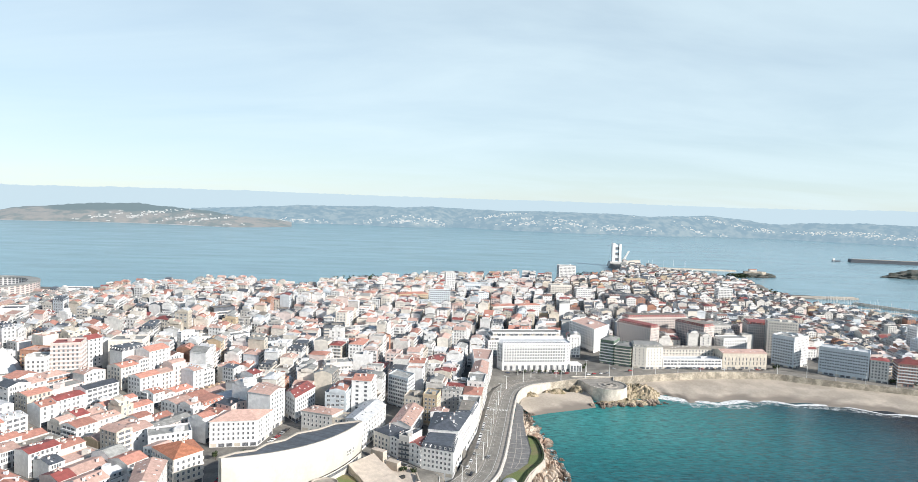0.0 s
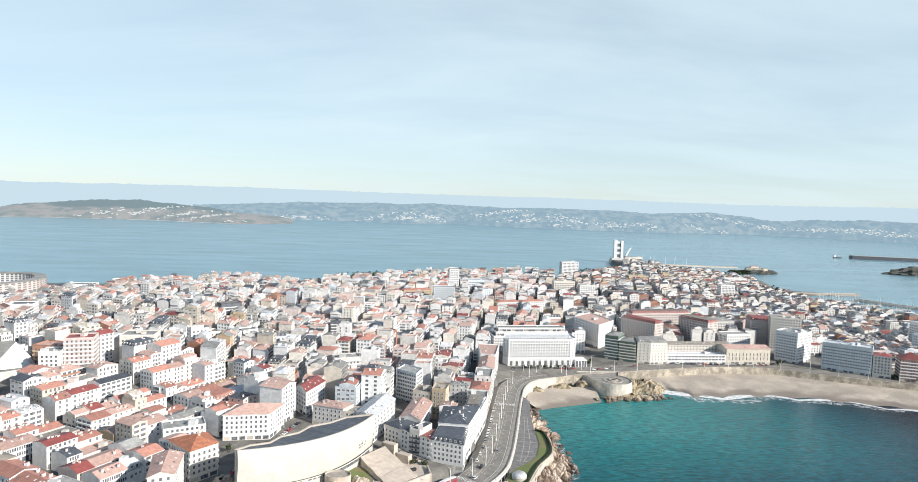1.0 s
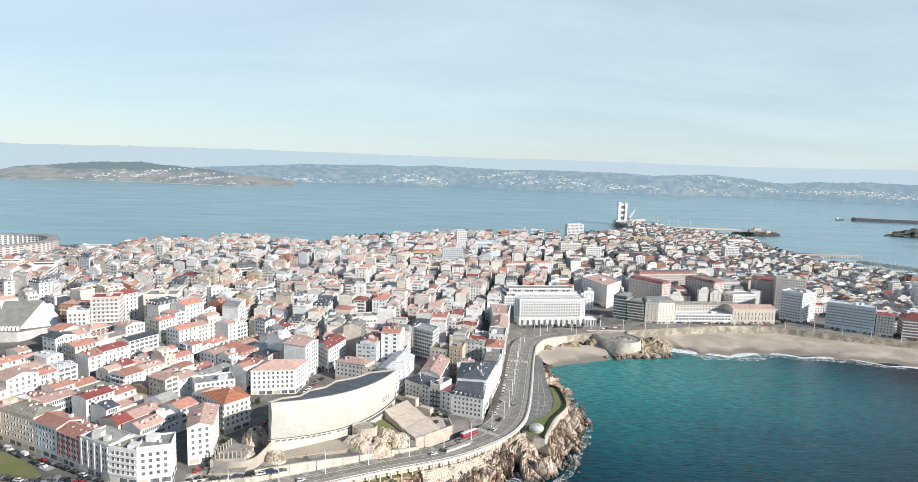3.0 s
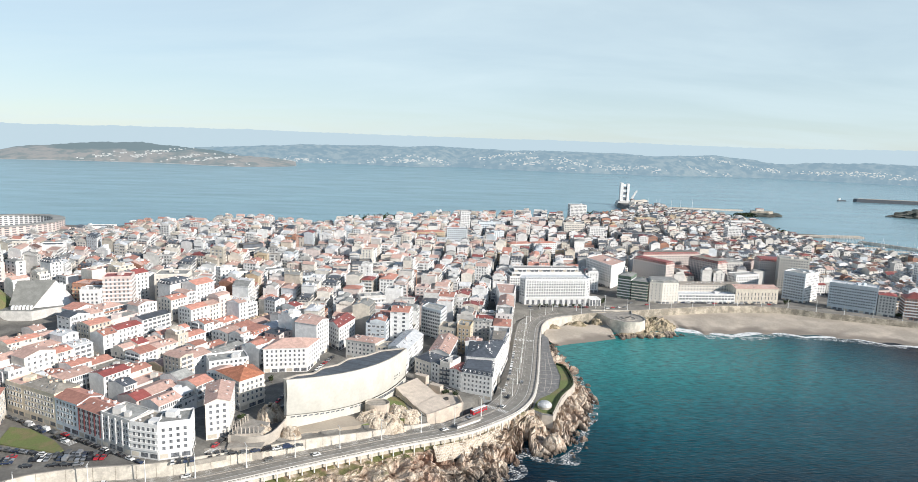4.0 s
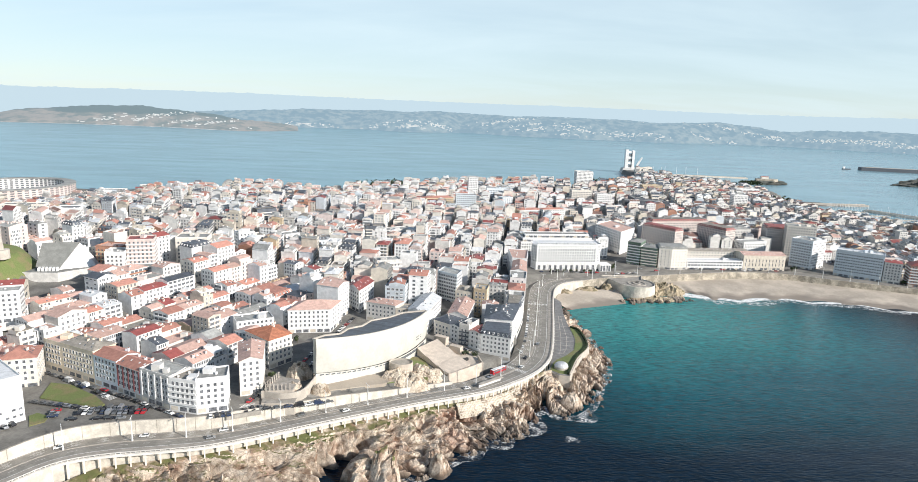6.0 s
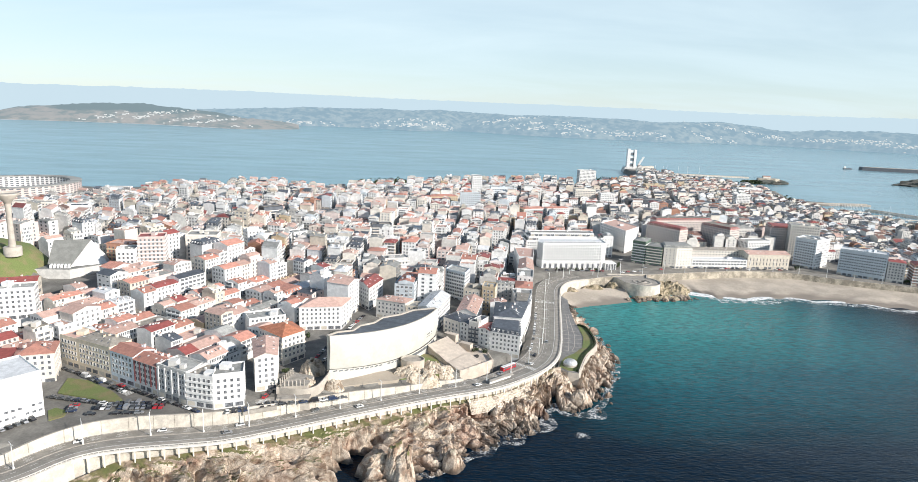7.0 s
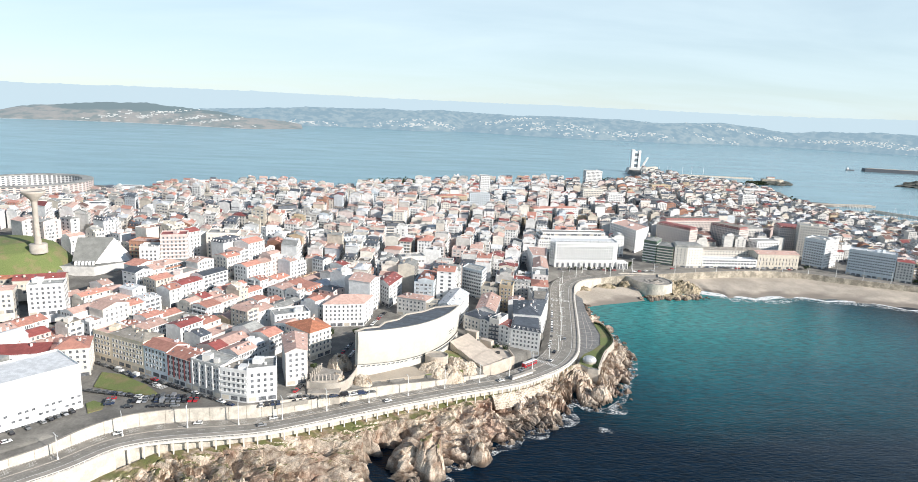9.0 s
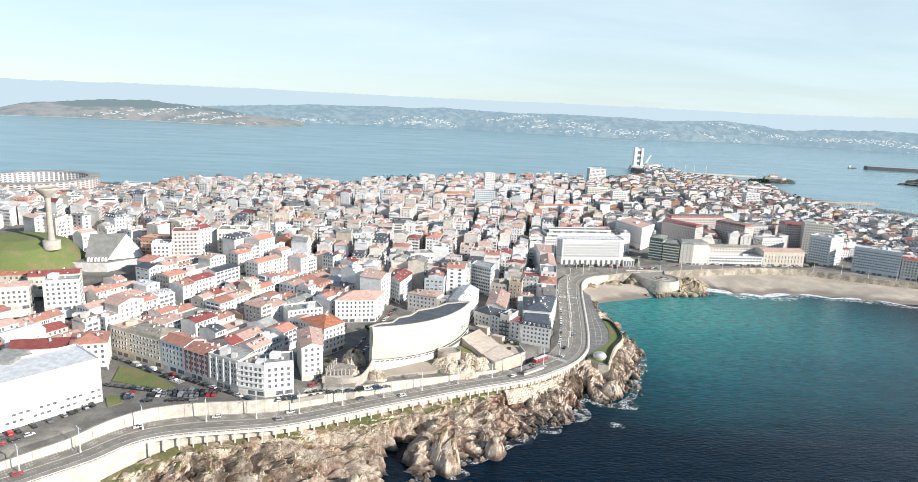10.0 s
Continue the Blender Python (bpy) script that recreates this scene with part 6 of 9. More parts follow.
def build_church():
    """A modern church under one steep folded slab roof."""
    thing = new("church")
    thing.matrix_basis = pose(-333, 437, 40, 0, 0, 12) @ Matrix.Scale(0.76, 4)
    tagged(thing, "modern church with a steep grey slab roof between white walls", "church")
    m = thing.matrix_basis
    KEEP_OUT.append([tuple((m @ Vector((x, y, 0)))[:2]) for x, y in ((-34, -52), (36, -52), (36, 24), (-34, 24))])
    tl, tr, br, bl = (-20, 9, 27), (14, 9, 27.5), (2, -16, 6), (-19, -13, 8)
    s = Shape()
    s.hull([bl, br, tr, tl], [(x + 0.2, y - 0.5, z + 0.9) for x, y, z in (bl, br, tr, tl)], ZINC)
    part("roof", s, thing, "steep grey sheet roof")
    s = Shape()
    s.face([br, (30, 2, 5), tr], WHITE)
    s.face([(30, 2, 5), (28, 18, 5), tr], WHITE)
    s.face([tr, (28, 18, 5), (-18, 20, 5), tl], WHITE)
    s.face([tl, (-18, 20, 5), (-23, 0, 5), bl], WHITE)
    part("gable_wall", s, thing, "white folded gable walls")
    s = Shape()
    r = [(-28, -20), (4, -24), (34, 0), (30, 22), (-22, 24)]
    s.hull(add_z(r, -5), add_z(r, 5.2), GREY, cap_mat=ZINC)
    part("wall", s, thing)
    for k in range(6):
        s = Shape()
        x = -16 + k * 3.2
        s.hull([(x, -17.5, 5.2), (x + 2, -17.7, 5.2), (x + 2, -14, 5.2), (x, -14, 5.2)], [(x, -17, 8.2), (x + 2, -17.2, 8.2), (x + 2, -13, 9.0), (x, -13, 9.0)], FRAME)
        part("roof_light", s, thing)


def build_water_tower():
    thing = new("water_tower")
    thing.location = (-363.0, 415, 58.4)
    tagged(thing, "white concrete water tower with a flared tank on a grassy hill", "water tower")
    for nm, prof in (("base", ((5.8, -4), (5.8, 2.4), (5.4, 2.6), (0.1, 2.8))), ("stem", ((2.5, 2), (2.0, 10), (1.8, 28), (2.1, 34))),
                     ("tank", ((2.1, 34), (3.0, 35.6), (7.6, 40.2), (7.8, 41.6), (7.2, 41.6), (7.2, 41.0), (0.2, 41.3)))):
        s = Shape()
        for (r0, z0), (r1, z1) in zip(prof, prof[1:]):
            s.hull(ring_pts(r0, z0), ring_pts(r1, z1), CONCRETE, cap=False)
        part(nm, s, thing, smooth=True, weld=True)


build_church()
build_water_tower()
KEEP_OUT.append([(HILL[0] + 42 * math.cos(a) * 1.2, HILL[1] + 40 * math.sin(a)) for a in np.linspace(0, 2 * math.pi, 14, endpoint=False)])

# ---------------------------------------------------------------- across the water
def build_control_tower():
    thing = new("control_tower")
    thing.location = (465, 1864, 2)
    tagged(thing, "tall white harbour control tower of twin shafts", "tower")
    s = Shape()
    s.box(-12, -6, 0, -3, 8, 66, WHITE)
    part("shaft", s, thing)
    s = Shape()
    s.box(8, -6, 0, 15, 8, 64, WHITE)
    part("shaft", s, thing)
    for k in range(7):
        s = Shape()
        s.box(-3, -4, 8 + k * 8, 8, 6, 14 + k * 8, GLASS if k % 2 else WHITE)
        part("deck", s, thing)
    s = Shape()
    s.hull([(-22, -16, -4), (24, -16, -4), (24, 18, -4), (-22, 18, -4)], [(-18, -12, 12), (20, -12, 12), (20, 14, 12), (-18, 14, 12)], GREY)
    part("base", s, thing, "grey base block")
    s = Shape()
    s.hull([(16, -3, 8), (22, -3, 8), (22, 3, 8), (16, 3, 8)], [(36, -3, 44), (40, -3, 44), (40, 3, 44), (36, 3, 44)], WHITE)
    part("strut", s, thing, "raking white strut")


build_control_tower()
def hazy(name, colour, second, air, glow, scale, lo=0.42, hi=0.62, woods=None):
    """Land seen through kilometres of bright air: its own colour, haze mixed in as glow."""
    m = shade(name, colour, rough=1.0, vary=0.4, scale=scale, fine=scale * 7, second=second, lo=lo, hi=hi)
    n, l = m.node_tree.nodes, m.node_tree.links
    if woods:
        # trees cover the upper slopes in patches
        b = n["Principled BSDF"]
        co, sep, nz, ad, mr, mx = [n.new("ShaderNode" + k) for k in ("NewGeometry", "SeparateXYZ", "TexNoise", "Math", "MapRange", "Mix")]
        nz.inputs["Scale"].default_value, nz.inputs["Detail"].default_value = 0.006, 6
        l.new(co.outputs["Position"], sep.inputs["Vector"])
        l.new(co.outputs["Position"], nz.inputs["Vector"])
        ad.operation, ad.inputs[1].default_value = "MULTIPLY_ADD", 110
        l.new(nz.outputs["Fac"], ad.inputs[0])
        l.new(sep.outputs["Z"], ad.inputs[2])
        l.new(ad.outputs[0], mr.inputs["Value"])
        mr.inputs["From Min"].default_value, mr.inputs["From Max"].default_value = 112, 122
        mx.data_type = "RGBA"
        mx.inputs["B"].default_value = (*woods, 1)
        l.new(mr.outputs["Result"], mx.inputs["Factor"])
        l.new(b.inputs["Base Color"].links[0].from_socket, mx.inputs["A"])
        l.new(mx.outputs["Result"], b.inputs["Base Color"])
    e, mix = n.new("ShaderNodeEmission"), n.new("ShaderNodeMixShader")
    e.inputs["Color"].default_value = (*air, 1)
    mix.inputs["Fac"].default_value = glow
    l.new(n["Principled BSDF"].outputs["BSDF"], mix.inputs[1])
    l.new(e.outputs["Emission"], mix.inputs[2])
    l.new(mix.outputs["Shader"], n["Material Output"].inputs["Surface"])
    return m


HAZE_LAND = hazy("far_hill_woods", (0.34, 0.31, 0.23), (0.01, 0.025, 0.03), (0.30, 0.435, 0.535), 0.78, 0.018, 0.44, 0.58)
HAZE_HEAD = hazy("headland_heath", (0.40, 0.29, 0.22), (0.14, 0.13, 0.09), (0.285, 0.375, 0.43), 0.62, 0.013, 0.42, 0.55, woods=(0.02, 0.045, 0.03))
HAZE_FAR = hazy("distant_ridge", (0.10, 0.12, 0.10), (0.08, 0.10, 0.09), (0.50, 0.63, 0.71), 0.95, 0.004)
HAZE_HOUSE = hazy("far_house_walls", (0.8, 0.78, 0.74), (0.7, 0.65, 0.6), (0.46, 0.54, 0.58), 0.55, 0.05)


def ridge(name, pts, mat, depth, seed, label, rough=7.0):
    """A far coast: shore points (x, y) with the height of the land behind them."""
    line = smooth_line(pts, 18.0)
    P = []
    rows = 26
    for i, (x, y, h) in enumerate(line):
        d = Vector((x, y)).normalized()
        col = []
        for j in range(rows):
            t = j / (rows - 1)
            q = Vector((x, y)) + d * depth * t
            v = Vector((q.x * 0.006, q.y * 0.006, seed))
            up = h * (0.16 * min(1, t * 14) + 0.9 * math.sin(min(1, t * 1.15) * math.pi / 2) ** 1.3)
            col.append((q.x, q.y, -1 + up + min(1, t * 6) * (noise.fractal(v, 1, 2, 5) * rough + noise.noise(v * 7) * 5.5 + 5.0 * max(0, noise.noise(v * 19)))))
        P.append(col)
    ob = new(name, grid_mesh(name, np.array(P)[:, ::-1], mat))
    return tagged(ob, label, "hills", kind="structure")


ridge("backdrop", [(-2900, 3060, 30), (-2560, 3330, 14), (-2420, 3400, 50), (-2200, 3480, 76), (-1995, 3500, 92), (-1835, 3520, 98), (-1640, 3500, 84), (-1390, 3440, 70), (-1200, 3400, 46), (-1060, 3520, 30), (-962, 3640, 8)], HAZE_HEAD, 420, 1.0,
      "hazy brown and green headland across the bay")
_surf = smooth_line([(-2560, 3320, 0.4), (-2420, 3390, 0.4), (-2200, 3470, 0.4), (-1995, 3490, 0.4), (-1835, 3510, 0.4), (-1640, 3490, 0.4), (-1390, 3430, 0.4), (-1200, 3390, 0.4)], 12)
tagged(part("foam", strip(_surf, normals_left(_surf), -12, 16, 0, 0, FOAM)), "thin white surf line along the far headland", "foam", kind="stuff")
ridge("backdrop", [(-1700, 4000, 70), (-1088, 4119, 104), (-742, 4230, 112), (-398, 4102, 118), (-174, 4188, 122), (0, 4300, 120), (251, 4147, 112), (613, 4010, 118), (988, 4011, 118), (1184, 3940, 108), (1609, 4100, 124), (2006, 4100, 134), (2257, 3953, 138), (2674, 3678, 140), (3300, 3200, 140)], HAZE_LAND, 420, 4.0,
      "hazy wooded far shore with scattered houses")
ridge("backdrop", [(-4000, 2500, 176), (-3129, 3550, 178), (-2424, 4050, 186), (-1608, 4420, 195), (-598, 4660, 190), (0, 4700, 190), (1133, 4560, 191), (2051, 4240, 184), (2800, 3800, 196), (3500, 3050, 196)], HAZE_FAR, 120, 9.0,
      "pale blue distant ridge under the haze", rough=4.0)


def build_far_houses():
    """White hamlets strewn over the far slopes."""
    rnd = random.Random(5)
    s = Shape()
    # bearing in degrees east of the view's axis, how far up the slope, how many
    bases = [(-29.5, 0.2, 1), (-27.6, 0.18, 0.8), (-25.6, 0.5, 1.6), (-23.4, 0.33, 1.2), (-22, 0.22, 1.2), (-19.8, 0.12, 0.5), (-15.9, 0.1, 1.6), (-14.4, 0.08, 1.4), (-12.1, 0.05, 0.8),
             (-8.0, 0.1, 1.4), (-4.9, 0.1, 2.4), (-2.8, 0.13, 2.6), (2.8, 0.36, 1.4), (4.1, 0.48, 1.4), (5.7, 0.3, 1.2), (6.0, 0.12, 1.4), (8.8, 0.4, 1.2), (10.1, 0.26, 1.4), (9.4, 0.07, 0.8),
             (13.5, 0.2, 1.0), (15.5, 0.26, 1.4), (17.0, 0.06, 0.8), (20.9, 0.05, 1.8), (23.4, 0.06, 1.8), (22.2, 0.55, 1.4), (25.8, 0.42, 1.8), (29.5, 0.2, 2.0), (31.5, 0.22, 1.8), (33.4, 0.2, 1.0), (35.4, 0.12, 1.8)]
    shores = np.array([(math.degrees(math.atan2(x, y)), math.hypot(x, y)) for x, y in ((-2420, 3400), (-1995, 3500), (-1640, 3500), (-1200, 3400), (-1088, 4119), (-742, 4230), (-398, 4102), (0, 4300), (613, 4010), (1184, 3940), (1609, 4100), (2257, 3953), (2674, 3678))])
    deps = bpy.context.evaluated_depsgraph_get()
    for bearing, rise, wgt in bases:
        d = Vector((math.sin(radians(bearing)), math.cos(radians(bearing))))
        side = Vector((d.y, -d.x))
        base = float(np.interp(bearing, shores[:, 0], shores[:, 1]))
        for _ in range(int(26 * wgt)):
            q = d * (base + 420 * rise * 0.9 + rnd.gauss(0, 14)) + side * rnd.choice((rnd.gauss(0, 45), rnd.gauss(0, 120)))
            hit, loc, *_ = scene.ray_cast(deps, (q.x, q.y, 900), (0, 0, -1))
            if not hit or loc.z < 4:
                continue
            w, h = rnd.choice((rnd.uniform(2, 4), rnd.uniform(2, 5), rnd.uniform(4, 11))), rnd.uniform(1.8, 4.0)
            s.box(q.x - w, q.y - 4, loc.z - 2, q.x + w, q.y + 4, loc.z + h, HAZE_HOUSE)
    tagged(part("backdrop", s), "scattered white houses on the far hills", "houses", kind="stuff")


build_far_houses()

# ---------------------------------------------------------------- promenade wall, lamps
def along(line, nrm, i, off, up=0.0):
    return (line[i, 0] + nrm[i, 0] * off, line[i, 1] + nrm[i, 1] * off, line[i, 2] + up)


def build_balustrade():
    thing = new("balustrade")
    tagged(thing, "white concrete balustrade carried on columns over the cliff", "balustrade", kind="structure")
    s = strip(front, front_n, -0.35, 0.15, 1.12, 1.12, BALUSTRADE_WHITE)
    strip(front, front_n, -0.35, -0.35, 0.92, 1.12, BALUSTRADE_WHITE, s)
    strip(front, front_n, 0.15, 0.15, 1.12, 0.92, BALUSTRADE_WHITE, s)
    strip(front, front_n, 0.15, -0.35, 0.92, 0.92, BALUSTRADE_WHITE, s)
    part("rail", s, thing)
    s = strip(front, front_n, -0.9, 0.25, 0.22, 0.22, BALUSTRADE_WHITE)
    strip(front, front_n, -0.9, -0.9, -0.75, 0.22, BALUSTRADE_WHITE, s)
    strip(front, front_n, 0.25, 0.25, 0.22, 0.1, BALUSTRADE_WHITE, s)
    part("deck_edge", s, thing)
    post = Shape()
    post.box(-0.11, -0.11, 0.2, 0.11, 0.11, 0.95, BALUSTRADE_WHITE)
    post = post.mesh("post")
    pier = Shape()
    pier.hull([(-0.27, -0.27, -9), (0.27, -0.27, -9), (0.27, 0.27, -9), (-0.27, 0.27, -9)], [(-0.27, -0.27, -0.8), (0.27, -0.27, -0.8), (0.27, 0.27, -0.8), (-0.27, 0.27, -0.8)], BALUSTRADE_WHITE)
    pier.hull([(-0.55, -0.5, -0.95), (0.55, -0.5, -0.95), (0.55, 0.5, -0.95), (-0.55, 0.5, -0.95)], [(-0.75, -0.6, -0.5), (0.75, -0.6, -0.5), (0.75, 0.6, -0.5), (-0.75, 0.6, -0.5)], BALUSTRADE_WHITE)
    pier = pier.mesh("column")
    n = len(front)
    for i in range(70, n, 2):
        if i % 2 == 0 and front[i, 1] < 420:
            o = part("post", post, thing)
            o.location = along(front, front_n, i, -0.1)
    for i in range(120, n - 140, 6):
        if front[i, 0] < -203:
            continue
        o = part("column", pier, thing)
        o.matrix_basis = pose(*along(front, front_n, i, -0.55), 0, 0, math.degrees(math.atan2(front_n[i, 1], front_n[i, 0])) + 90)
    # solid white parapet wall at the western end
    k = int(np.argmin(abs(front[:, 0] + 201)))
    s = strip(front[:k], front_n[:k], -0.9, -1.5, 0.2, -11, WALL_STONE)
    part("parapet", s, thing)


build_balustrade()

WALL_TOP = np.interp(front[:, 0], [-330, -232, -214, -196, -130, -86, -60, -36, -24], [23.0, 23.2, 24.2, 26.3, 26.3, 23.0, 19.8, 17.2, 15.8])


DARK_JOINT = shade("stained_joint", (0.42, 0.375, 0.315), vary=0.4, scale=0.5, fine=2.0)


def build_retaining_wall():
    k = int(np.argmin(abs(front[:, 0] + 26)))
    L, N, W = front[:k].copy(), front_n[:k], ROAD_W[:k]
    s = Shape()
    for i in range(k - 1):
        for o0, z0, o1, z1, m in ((0.0, -0.3, 0.25, None, WALL_STONE), (0.25, None, 0.7, None, CONCRETE), (0.7, None, 0.7, -0.4, CONCRETE)):
            pts = []
            for (q, o, z) in ((i, o0, z0), (i + 1, o0, z0), (i + 1, o1, z1), (i, o1, z1)):
                x, y, h = along(L, N, q, W[q] + o)
                top = WALL_TOP[q] + 0.95
                pts.append((x, y, top if z is None else (h + z if o == 0.0 else top - 4)))
            s.face(pts, m)
    wall = tagged(part("wall_retaining", s), "tall stained pale retaining wall beside the road", "wall", kind="structure")
    for i in range(4, k - 2, 9):
        j = Shape()
        x0, y0, h = along(L, N, i, W[i])
        ht = WALL_TOP[i] + 0.9 - h
        if ht < 2:
            continue
        j.hull([(-0.13, -0.06, 0), (0.13, -0.06, 0), (0.13, 0.1, 0), (-0.13, 0.1, 0)], [(-0.13, 0.18, ht), (0.13, 0.18, ht), (0.13, 0.3, ht), (-0.13, 0.3, ht)], DARK_JOINT)
        part("joint", j, wall, "dark stained vertical joint").matrix_basis = pose(x0, y0, h, 0, 0, math.degrees(math.atan2(N[i, 1], N[i, 0])) - 90)
    # the street above, level with the wall's head
    s = Shape()
    for i in range(k - 1):
        a, b = along(L, N, i, W[i] + 0.7), along(L, N, i + 1, W[i + 1] + 0.7)
        c, d = along(L, N, i + 1, W[i + 1] + 3.0), along(L, N, i, W[i] + 3.0)
        e, f = along(L, N, i + 1, W[i + 1] + 15), along(L, N, i, W[i] + 15)
        za, zb = WALL_TOP[i] + 0.12, WALL_TOP[i + 1] + 0.12
        s.face([(*a[:2], za), (*b[:2], zb), (*c[:2], zb), (*d[:2], za)], PAVING)
        s.face([(*d[:2], za), (*c[:2], zb), (*c[:2], zb - 0.14), (*d[:2], za - 0.14)], CONCRETE)
        s.face([(*d[:2], za - 0.14), (*c[:2], zb - 0.14), (*e[:2], max(zb - 0.14, gz(*e[:2]) + 0.05)), (*f[:2], max(za - 0.14, gz(*f[:2]) + 0.05))], STREET)
    tagged(part("pavement", s, weld=True), "upper street and pale footway above the retaining wall", "street", kind="structure")


build_retaining_wall()


def build_lamp():
    """A tall white street lamp with two short arms."""
    thing = new("street_lamp")
    tagged(thing, "tall white street lamp with two short arms", "street lamp", "lamps along the coast road")
    s = Shape()
    for (r0, z0), (r1, z1) in zip(((0.42, 0), (0.40, 1.0), (0.26, 1.1)), ((0.40, 1.0), (0.26, 1.1), (0.15, 11.5))):
        s.hull(ring_pts(r0, z0, 8), ring_pts(r1, z1, 8), LAMP_PAINT, cap=z1 > 11)
    part("pole", s, thing, smooth=False)
    for sg in (-1, 1):
        s = Shape()
        s.hull([(0, -0.07, 10.9), (sg * 1.9, -0.06, 11.5), (sg * 1.9, 0.06, 11.5), (0, 0.07, 10.9)][::sg], [(0, -0.07, 11.1), (sg * 1.9, -0.06, 11.64), (sg * 1.9, 0.06, 11.64), (0, 0.07, 11.1)][::sg], LAMP_PAINT, base=True)
        arm = part("arm", s, thing)
        s = Shape()
        s.hull([(sg * 1.5, -0.2, 11.4), (sg * 2.4, -0.16, 11.5), (sg * 2.4, 0.16, 11.5), (sg * 1.5, 0.2, 11.4)][::sg], [(sg * 1.5, -0.16, 11.62), (sg * 2.4, -0.1, 11.66), (sg * 2.4, 0.1, 11.66), (sg * 1.5, 0.16, 11.62)][::sg], METAL, base=True)
        part("lamp_head", s, arm)
    return thing


def place_lamps():
    lamp = build_lamp()
    first = True
    for i in range(36, len(front) - 4, 23):
        o = 4.2 + (ROAD_W[i] - 4.2) * 0.52
        m = pose(*along(front, front_n, i, o), 0, 0, math.degrees(math.atan2(front_n[i, 1], front_n[i, 0])))
        if first:
            lamp.matrix_basis = m
            first = False
        else:
            copy_thing(lamp, m)
    for i in range(8, len(beach_road) - 20, 13):
        copy_thing(lamp, pose(*along(beach_road, beach_n, i, 4.0), 0, 0, math.degrees(math.atan2(beach_n[i, 1], beach_n[i, 0]))))
    for x, y in ((96, 590), (72, 588), (118, 604), (60, 592), (130, 616)):
        copy_thing(lamp, pose(x, y, gz(x, y), 0, 0, 30))


place_lamps()


# ---------------------------------------------------------------- beach, fort and garden
def build_beach():
    base = np.array([(176, 608), (198, 611), (227, 622), (290, 634), (346, 622), (402, 606), (437, 594), (560, 545), (720, 470)], float)
    edge = np.array([(190, 588), (203, 580), (215, 566), (252, 570), (294, 577), (330, 570), (368, 560), (400, 550), (510, 497), (660, 418)], float)
    k = np.linspace(0, 1, 160)
    u = lambda p: np.stack([np.interp(k, np.linspace(0, 1, len(p)), p[:, c]) for c in (0, 1)], 1)
    A, B = u(base), u(edge)
    T = np.linspace(-0.08, 1.5, 40)
    P = np.zeros((160, 40, 3))
    for i in range(160):
        scallop = 2.5 * math.sin(i * 0.42) + 2.0 * math.sin(i * 0.19 + 1)
        for j, t in enumerate(T):
            q = A[i] + (B[i] - A[i]) * t + (B[i] - A[i]) / np.linalg.norm(B[i] - A[i]) * scallop * max(0, t)
            z = np.interp(t, [-0.08, 0, 0.5, 0.8, 1.0, 1.5], [5.0, 4.6, 3.2, 1.6, 0.05, -3.0]) + 0.35 * wobble(q[0], q[1], 0.05) * (t < 0.9)
            # cusps and hollows left by the swash
            z += np.interp(t, [0.2, 0.6, 0.9, 1.0], [0, 0.9, 0.5, 0]) * (abs(math.sin(i * 0.16 + 0.5 * math.sin(i * 0.07) + t)) - 0.75)
            P[i, j] = (q[0], q[1], z)
    tagged(new("beach", grid_mesh("beach", P, BEACH_SAND)), "pale sand beach sloping to the surf", "beach", kind="structure")
    base = np.array([(55, 524), (60, 546), (84, 566), (124, 572)], float)
    edge = np.array([(66, 514), (80, 522), (102, 531), (124, 541)], float)
    k = np.linspace(0, 1, 40)
    A, B = u(base), u(edge)
    P = np.zeros((40, 20, 3))
    for i in range(40):
        for j, t in enumerate(np.linspace(0, 1.5, 20)):
            q = A[i] + (B[i] - A[i]) * t
            P[i, j] = (q[0], q[1], np.interp(t, [0, 0.5, 1, 1.5], [4.5, 2.6, 0.05, -2.5]) + 0.3 * wobble(q[0], q[1], 0.08) * (t < 0.9))
    tagged(new("beach", grid_mesh("beach", P, BEACH_SAND)), "small cove of pale sand below the fort", "beach", kind="structure")


build_beach()


